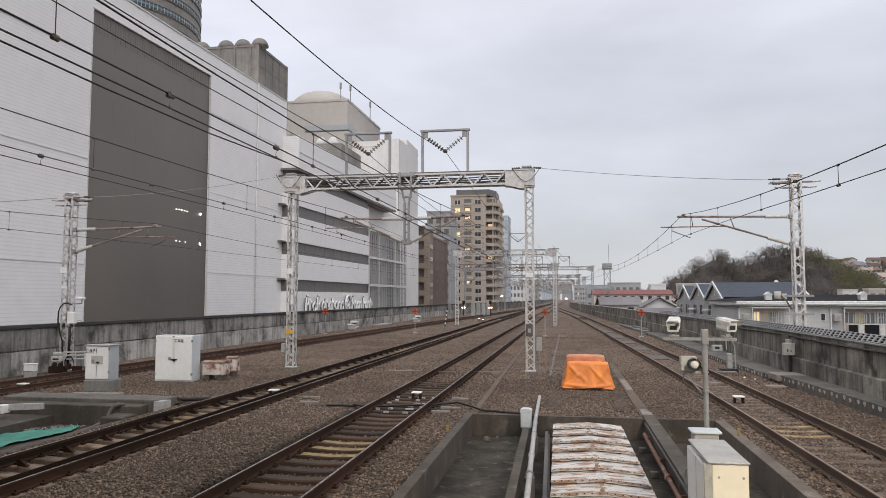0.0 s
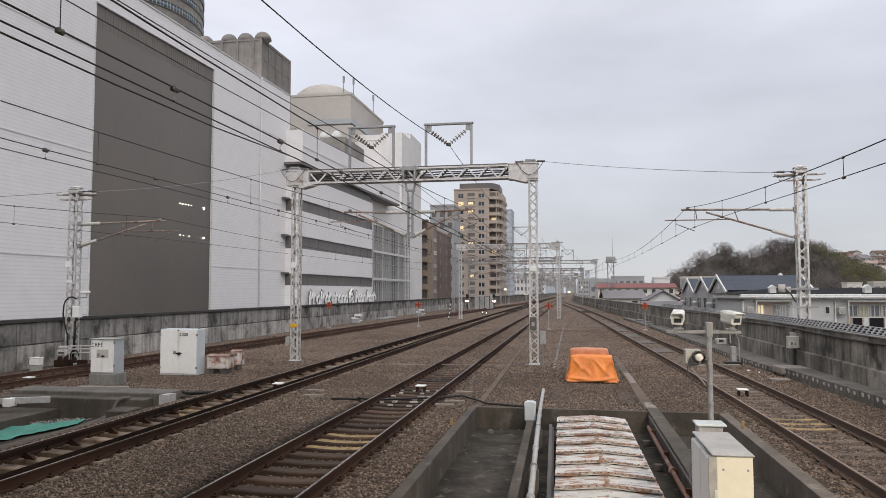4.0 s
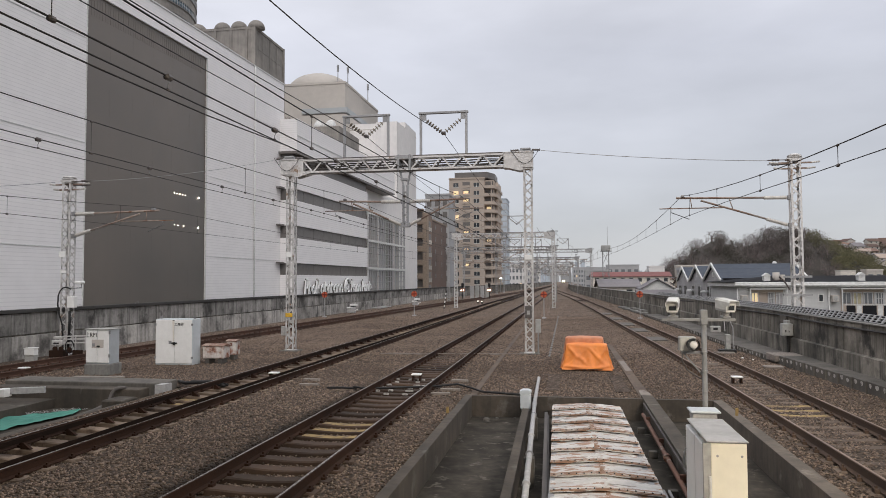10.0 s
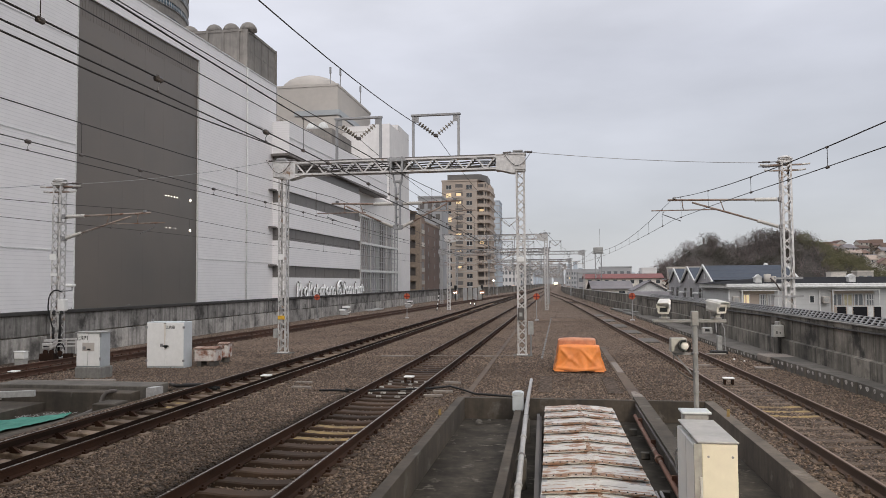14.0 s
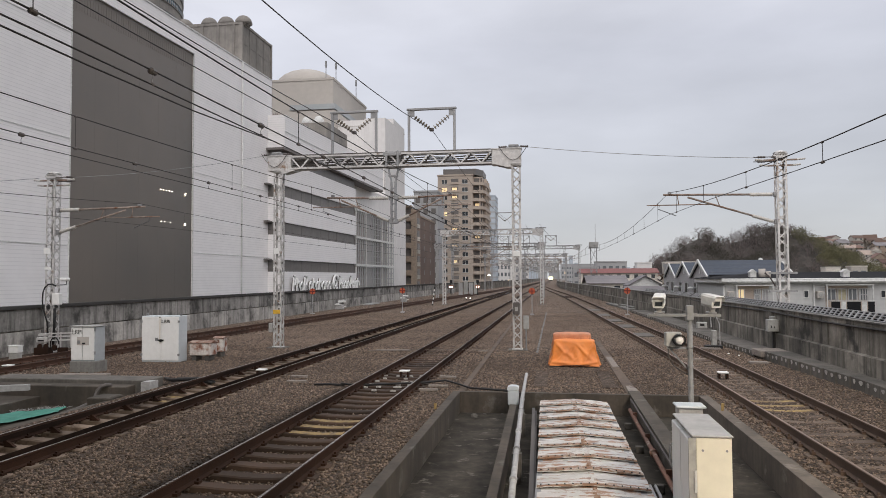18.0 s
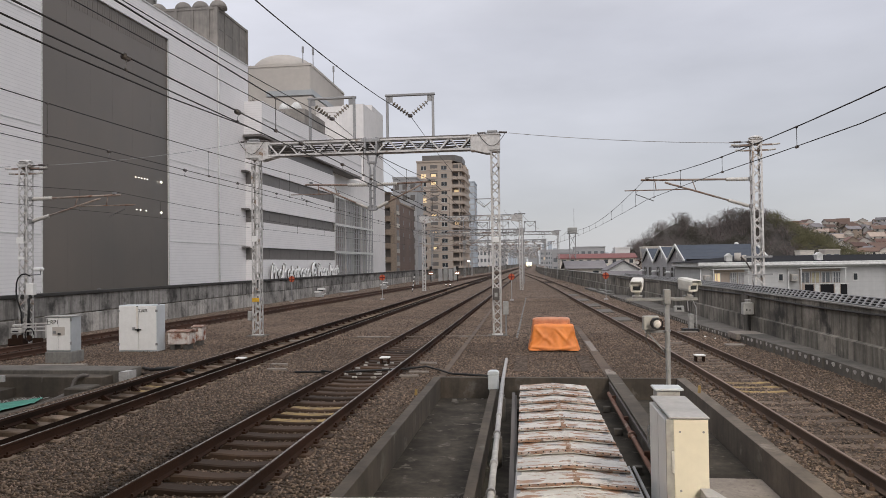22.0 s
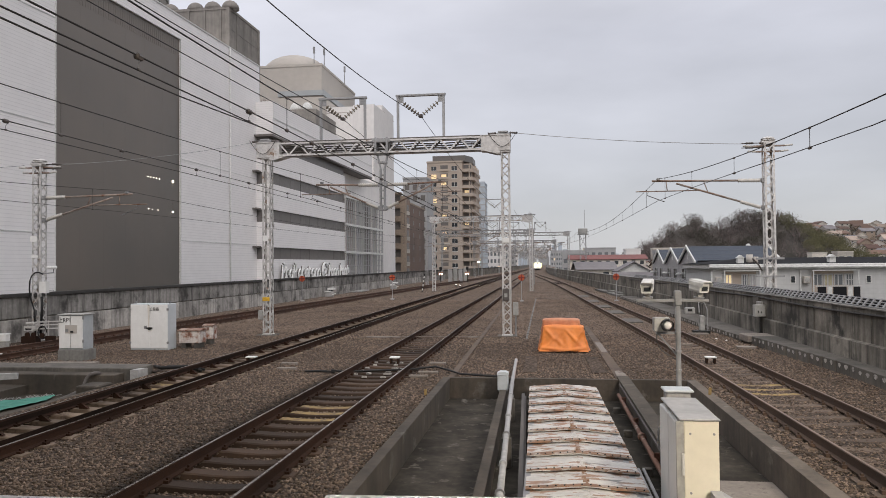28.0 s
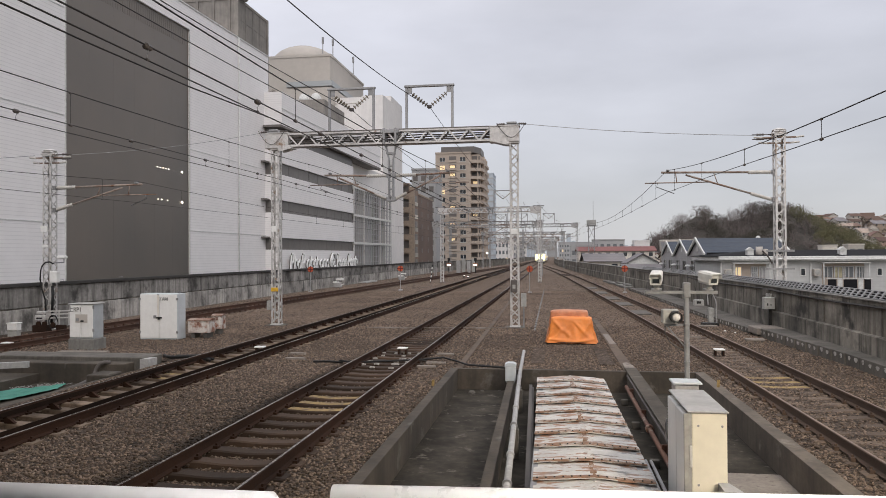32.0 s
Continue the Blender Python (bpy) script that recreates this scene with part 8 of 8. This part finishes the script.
# gear at the foot of the west mast
part("control_box", Shape().box(-20.44, 26.72, 1.95, -20.12, 26.95, 2.42, 0.015), M_WHITE, ML, "white control box")
part("bell_camera", Shape().box(-20.10, 26.7, 2.93, -19.80, 27.0, 3.06, 0.03), M_WHITE, ML, "small white camera")
part("camera_arm", Shape().tube([(-20.5, 27.0, 2.75), (-19.95, 26.95, 2.78), (-19.95, 26.95, 2.95)], 0.025, 6), M_GALV, ML)
part("loop_cable", Shape().tube([(-20.35, 26.85, 2.72), (-20.5, 26.82, 2.80), (-20.68, 26.8, 2.78), (-20.82, 26.8, 2.65), (-20.90, 26.8, 2.45), (-20.92, 26.8, 2.1), (-20.90, 26.82, 1.8), (-20.82, 26.85, 1.5), (-20.72, 26.85, 1.2), (-20.68, 26.85, 0.2)], 0.03, 8), M_BLACK, ML, "black looped cable", True)
part("loop_cable", Shape().tube([(-20.4, 26.85, 1.8), (-20.35, 26.8, 1.4), (-20.4, 26.8, 0.3)], 0.05, 8), M_BLACK, ML, "", True)
part("name_plate", Shape().box(-20.95, 26.86, 4.05, -20.65, 26.88, 4.3), M_WHITE, ML)
part("name_plate", Shape().box(-20.9, 26.86, 3.4, -20.6, 26.88, 3.5), M_WHITE, ML)
tw = empty("tension_gear", pose(-20.22, 26.3, 0) @ Matrix.Diagonal((0.68, 0.68, 0.72, 1)), "pale tensioning gear with bars and boxes at the mast's foot", "device")
part("box", Shape().box(-0.72, -0.15, 0.62, -0.02, 0.25, 0.92, 0.03), M_STEEL, tw, "pale painted box")
part("box_window", Shape().box(-0.6, -0.16, 0.70, -0.2, -0.149, 0.78), M_BLACK, tw)
part("box", Shape().box(-0.62, -0.12, 0.98, -0.1, 0.2, 1.12, 0.02), M_STEEL, tw, "pale painted box")
part("stand", Shape().box(-0.85, -0.2, -0.05, 0.1, 0.3, 0.34, 0.03), M_RAIL, tw, "dark rusted stand")
for z in (0.74, 0.95, 1.12):
    part("bar", Shape().bar((-0.05, 0, z), (1.5, 0, z + 0.05), 0.07), M_STEEL, tw)
for x in (0.05, 0.75, 1.4):
    part("upright", Shape().bar((x, 0.05, 0.35), (x, 0.05, 1.2), 0.06), M_STEEL, tw)
for x, z in ((-0.45, 0.42), (-0.05, 0.42), (0.5, 0.38)):
    part("wheel", Shape().tube([(x, -0.20, z), (x, -0.12, z)], 0.15, 16), M_RAIL, tw, "dark wheel")
part("cable_loop", Shape().tube([(0.45 + 0.28 * math.cos(a), -0.08, 0.55 + 0.36 * math.sin(a)) for a in (math.pi * 2 * q / 16 for q in range(15))], 0.035, 6), M_BLACK, tw, "looped black cable", True)
part("stand", Shape().box(0.65, -0.1, -0.05, 1.2, 0.1, 0.36), M_RAIL, tw, "dark rusted stand")
# gear on the east mast
part("switch_box", Shape().box(7.98, 28.95, 0.86, 8.38, 29.25, 1.31, 0.015), M_GREYBOX, MR, "grey switch box")
part("back_box", Shape().box(8.28, 29.35, 0.84, 8.395, 29.85, 1.42, 0.015), M_GREYBOX, MR)
part("box_slot", Shape().box(8.09, 28.94, 0.99, 8.13, 28.952, 1.09).box(8.21, 28.94, 0.99, 8.24, 28.952, 1.06), M_BLACK, MR)
part("cable_duct", Shape().box(8.2, 29.1, 0.0, 8.29, 29.22, 0.86), M_BLACK, MR)
part("mount", Shape().box(8.3, 29.6, 1.3, 9.2, 30.4, 1.6, 0.03), M_CONC, MR)
part("cross_bracket", Shape().box(8.3, 29.74, 3.05, 9.35, 29.82, 3.13), M_GALV, MR)
part("cross_bracket", Shape().box(8.3, 29.74, 2.35, 9.35, 29.82, 2.42), M_GALV, MR)
part("line_insulator", Shape().tube([(8.5, 29.7, 2.6), (8.3, 29.6, 2.9), (8.1, 29.6, 3.1)], 0.03, 8), M_DARKINS, MR)

# ---- cable trough and lattice along the east wall ----
tr = empty("cable_trough", pose(0, 0, 0), "concrete cable trough with white paint marks on its side", "trough", kind="structure")
y = 8.0
ME_DOT = Shape().prism([(-0.10, 0.225), (-0.02, 0.245), (0.09, 0.23), (0.12, 0.19), (0.07, 0.13), (0.01, 0.10), (-0.05, 0.115), (-0.11, 0.17)], "x", -0.004, 0.0).mesh("paint_mark", M_DULLPAINT)
while y < 62:
    x = along(((-40, 7.85), (20, 7.79), (25.5, 7.46), (29, 7.30), (33.5, 7.06), (38, 6.95), (48, 6.75), (62, 6.3)), y)
    back = eased(WALL_R, y) - 0.305
    h = 0.28 if y < 27.3 else 0.17
    part("trough_block", Shape().box(x, y, -0.1, back, y + 0.842, h, 0.008), M_CONC, tr)
    for q in (0.21, 0.63):
        part("paint_mark", ME_DOT, None, tr, m=pose(x - 0.003, y + q, 0.03 if y < 27.3 else -0.07) @ Matrix.Diagonal((1, random.uniform(0.65, 1.1), random.uniform(0.7, 0.95), 1)))
    y += 0.85
part("end_cover", Shape().box(7.26, 27.3, 0.05, 8.25, 28.5, 0.285, 0.02), M_SLAB, tr, "paler cover at the step")
lt = empty("lattice_screen", pose(0, 0, 0), "grey metal lattice screen leaning over the wall", "screen")
for dx, z in ((-0.15, 1.76), (-0.10, 1.825), (-0.05, 1.89), (0.0, 1.955)):
    part("rail", Shape().tube(run(WALL_R, 10, 64, 3, dx, z), 0.016, 6), M_GALV, lt)
ME_SLAT = Shape().bar((-0.155, 0, 1.745), (0.005, 0, 1.96), 0.11, 0.03).mesh("lattice_slat", M_GALV)
for k in range(142):
    y = 10.0 + k * 0.38
    part("lattice_slat", ME_SLAT, None, lt, m=pose(eased(WALL_R, y), y, 0))
# charcoal sheet added so the lattice holes look dark
part("backing", Shape().sweep(run(WALL_R, 10, 64, 3), [(-0.08, 1.742), (-0.06, 1.742), (0.10, 1.95), (0.08, 1.95)]), M_BLACKROOF, lt, "dark sheet standing for the gap behind the lattice")
wire("wall_cable", "thick dark cable clipped under the east coping", [(8.34, 6, 1.57), (8.34, 18, 1.59), (8.34, 30, 1.59), (8.2, 48, 1.59), (7.4, 66, 1.57)], 0.035, 0.06)
for k in range(9):
    y = 12 + k * 4.0
    part("gutter_pipe", Shape().tube([(8.385, y, 0.82), (8.385, y, 1.6)], 0.018, 6), M_CONC, wall_r)

# ---- platform end and its handrails ----
pf = empty("platform", pose(0, 0, 0), "concrete platform end under the camera", "platform", kind="structure")
part("platform_slab", Shape().box(-2.2, -40, 0.9, 3.3, 2.3, 1.28, 0.02), M_COPING_L, pf)
part("platform_wall", Shape().box(-2.1, -40, -0.42, 3.2, 2.2, 0.899), M_CONC, pf)
for x0, x1, z0, z1, paint, lab in ((-2.15, -0.735, 2.288, 2.303, M_RAILDIM, "white tubular handrail at the platform end, colour dimmed against lamp light"), (-0.578, 3.2, 2.330, 2.41, M_RAILWHITE, "white tubular gate rail at the platform end")):
    hr = empty("handrail", pose(0, 0, 0), lab, "handrail", "platform rails")
    part("top_rail", Shape().tube([(x0, 1.85, z0), (x1 - 0.012, 1.85, z1), (x1, 1.85, z1 - 0.008)], [0.03, 0.03, 0.018], 16), paint, hr, "", True)
    part("mid_rail", Shape().tube([(x0, 1.85, 1.8), (x1, 1.85, 1.8)], 0.02, 12), paint, hr, "", True)
    for x in (x0 + 0.06, x1 - 0.06):
        part("post", Shape().tube([(x, 1.85, 1.28), (x, 1.85, z0 - 0.02)], 0.024, 12), paint, hr, "", True)

# ---- unseen canopy over the platforms, behind and above, added to shade the near ground ----
can = empty("shade_canopy", pose(0, 0, 0), "unseen steel canopy added to shade the near platforms and tracks", "canopy", kind="structure")
part("canopy_roof", Shape().box(-24, -60, 8.0, 12, 7.0, 8.3), M_GREYBOX, can)
part("canopy_fascia", Shape().box(-24, 7.0, 7.6, 12, 7.2, 8.5), M_STEEL, can)
for k in range(7):
    part("canopy_beam", Shape().box(-24, -56 + k * 9, 7.5, 12, -55.7 + k * 9, 7.999), M_STEEL, can)
for x in (-11.8, 1.0, 10.5):
    for y in (-50, -30, -10):
        part("column", Shape().box(x - 0.2, y - 0.2, -1.3, x + 0.2, y + 0.2, 7.5), M_STEEL, can)
part("end_wall", Shape().box(-24, -62, -7.2, 12, -60, 8.3), M_GREYBLD, can)
# cases for the inferred platform lamp and the added gate fill, both unseen
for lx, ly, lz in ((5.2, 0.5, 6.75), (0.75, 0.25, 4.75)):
    pl = empty("platform_lamp", pose(lx, ly, lz), "unseen strip lamp hung under the added canopy", "lamp", "platform lamps")
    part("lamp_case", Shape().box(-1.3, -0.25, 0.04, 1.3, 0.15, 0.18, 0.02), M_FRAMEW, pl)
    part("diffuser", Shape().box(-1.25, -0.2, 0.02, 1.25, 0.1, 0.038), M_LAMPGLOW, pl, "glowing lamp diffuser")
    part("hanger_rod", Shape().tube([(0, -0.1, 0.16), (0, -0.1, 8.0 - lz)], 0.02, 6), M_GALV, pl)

# ---- panels of the west wall ----
ME_PU = Shape().box(0, -1.235, 0.035, 0.06, 1.235, 0.86, 0.012).mesh("wall_panel", M_WALLC2)
ME_PL = Shape().box(0, -1.235, 0.0, 0.09, 1.235, 1.05, 0.012).mesh("wall_panel", M_WALLC3)
for k in range(56):
    y = 6 + k * 2.5
    x = eased(WALL_L, y) - 0.06
    part("wall_panel", ME_PU, None, wall_l, m=pose(x - 0.02, y, 0.90))
    part("wall_panel", ME_PL, None, wall_l, m=pose(x - 0.02, y, -0.17))
for y in (28.8, 33.2):
    x = eased(WALL_L, y) - 0.12
    part("lifting_loop", Shape().tube([(x, y - 0.14, 1.92), (x, y - 0.13, 2.0), (x, y + 0.13, 2.0), (x, y + 0.14, 1.92)], 0.014, 6), M_GALV, wall_l, "small steel loop on the coping")
part("fallen_board", Shape().box(-21.2, 77, 0, -20.3, 82, 0.12), M_PVC, wall_l)


# ---- loose ballast ----
def stones(name, label, count, x0, x1, y0, y1, r0, r1, seed):
    rng = np.random.default_rng(seed)
    u = rng.uniform(0, 1, count)
    y = y0 + (y1 - y0) * u ** (1.6 if y0 < 20 else 1.15)
    x = rng.uniform(x0, x1, count)
    keep = ~((x > PIT[0] - 0.05) & (x < PIT[1] + 0.3) & (y < PIT[2] + 0.25)) & ~((x > LPIT[0] - 0.2) & (x < LPIT[1] + 0.1) & (y < LPIT[2] + 0.3))
    x, y = x[keep], y[keep]
    n = len(x)
    base = np.array([(1, 0, 0), (-1, 0, 0), (0, 1, 0), (0, -1, 0), (0, 0, 1), (0, 0, -1)], float)
    tri = np.array([(0, 2, 4), (2, 1, 4), (1, 3, 4), (3, 0, 4), (2, 0, 5), (1, 2, 5), (3, 1, 5), (0, 3, 5)])
    r = rng.uniform(r0, r1, n)
    v = base[None] * rng.uniform(0.6, 1.25, (n, 6, 1)) + rng.normal(0, 0.15, (n, 6, 3))
    q, _ = np.linalg.qr(rng.normal(size=(n, 3, 3)))
    v = np.einsum("nij,nkj->nki", q, v) * r[:, None, None]
    v[:, :, 2] *= 0.7
    z = rng.uniform(-0.05, -0.018, n)
    for table, deep in ((LINE_A, 0.012), (LINE_B, 0.072), (LINE_C, 0.056), (LINE_D, 0.010)):
        centre = np.interp(y, [q[0] for q in table], [q[1] for q in table])
        z -= deep * (np.abs(x - centre) < 0.70) * (1 - 0.7 * np.clip((y - 23) / 9, 0, 1) * (table is LINE_C))
    v += np.stack([x, y, z], 1)[:, None, :]
    f = (tri[None] + 6 * np.arange(n)[:, None, None]).reshape(-1, 3)
    me = bpy.data.meshes.new(name)
    me.vertices.add(n * 6)
    me.vertices.foreach_set("co", v.astype(np.float32).ravel())
    me.loops.add(len(f) * 3)
    me.loops.foreach_set("vertex_index", f.astype(np.int32).ravel())
    me.polygons.add(len(f))
    me.polygons.foreach_set("loop_start", np.arange(0, len(f) * 3, 3, dtype=np.int32))
    me.update(calc_edges=True)
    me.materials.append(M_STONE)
    return thing(name, me, None, label, "ballast", kind="stuff")


stones("ballast_stones", "loose brown-grey ballast stones", 170000, -20.5, 8.2, 7.5, 27.0, 0.016, 0.037, 1)
stones("ballast_stones_far", "loose brown-grey ballast stones farther off", 115000, -20.5, 8.2, 27.0, 60.0, 0.024, 0.046, 2)
stones("ballast_stones_distant", "loose brown-grey ballast stones in the distance", 16000, -20.5, 8.2, 60.0, 117.0, 0.04, 0.07, 3)


# ---- what moves ----
def motions():
    rows = [(0, -0.0023, 1190), (8, -0.0038, 925), (13, -0.0045, 760), (18, -0.0054, 598), (21, -0.0064, 502), (25, -0.0074, 392), (28, -0.0090, 328), (29, -0.0108, 309),
            (30, -0.0124, 291), (31, -0.0145, 273), (32, -0.0167, 256)]
    for k, car in enumerate(TRAIN):
        out = []
        for t, sl, y in rows:
            yy = y + k * 25.2
            out.append((t, pose(sl * y if k == 0 else eased(LINE_C, yy), yy, 0.18)))
        walk(car, out)


motions()
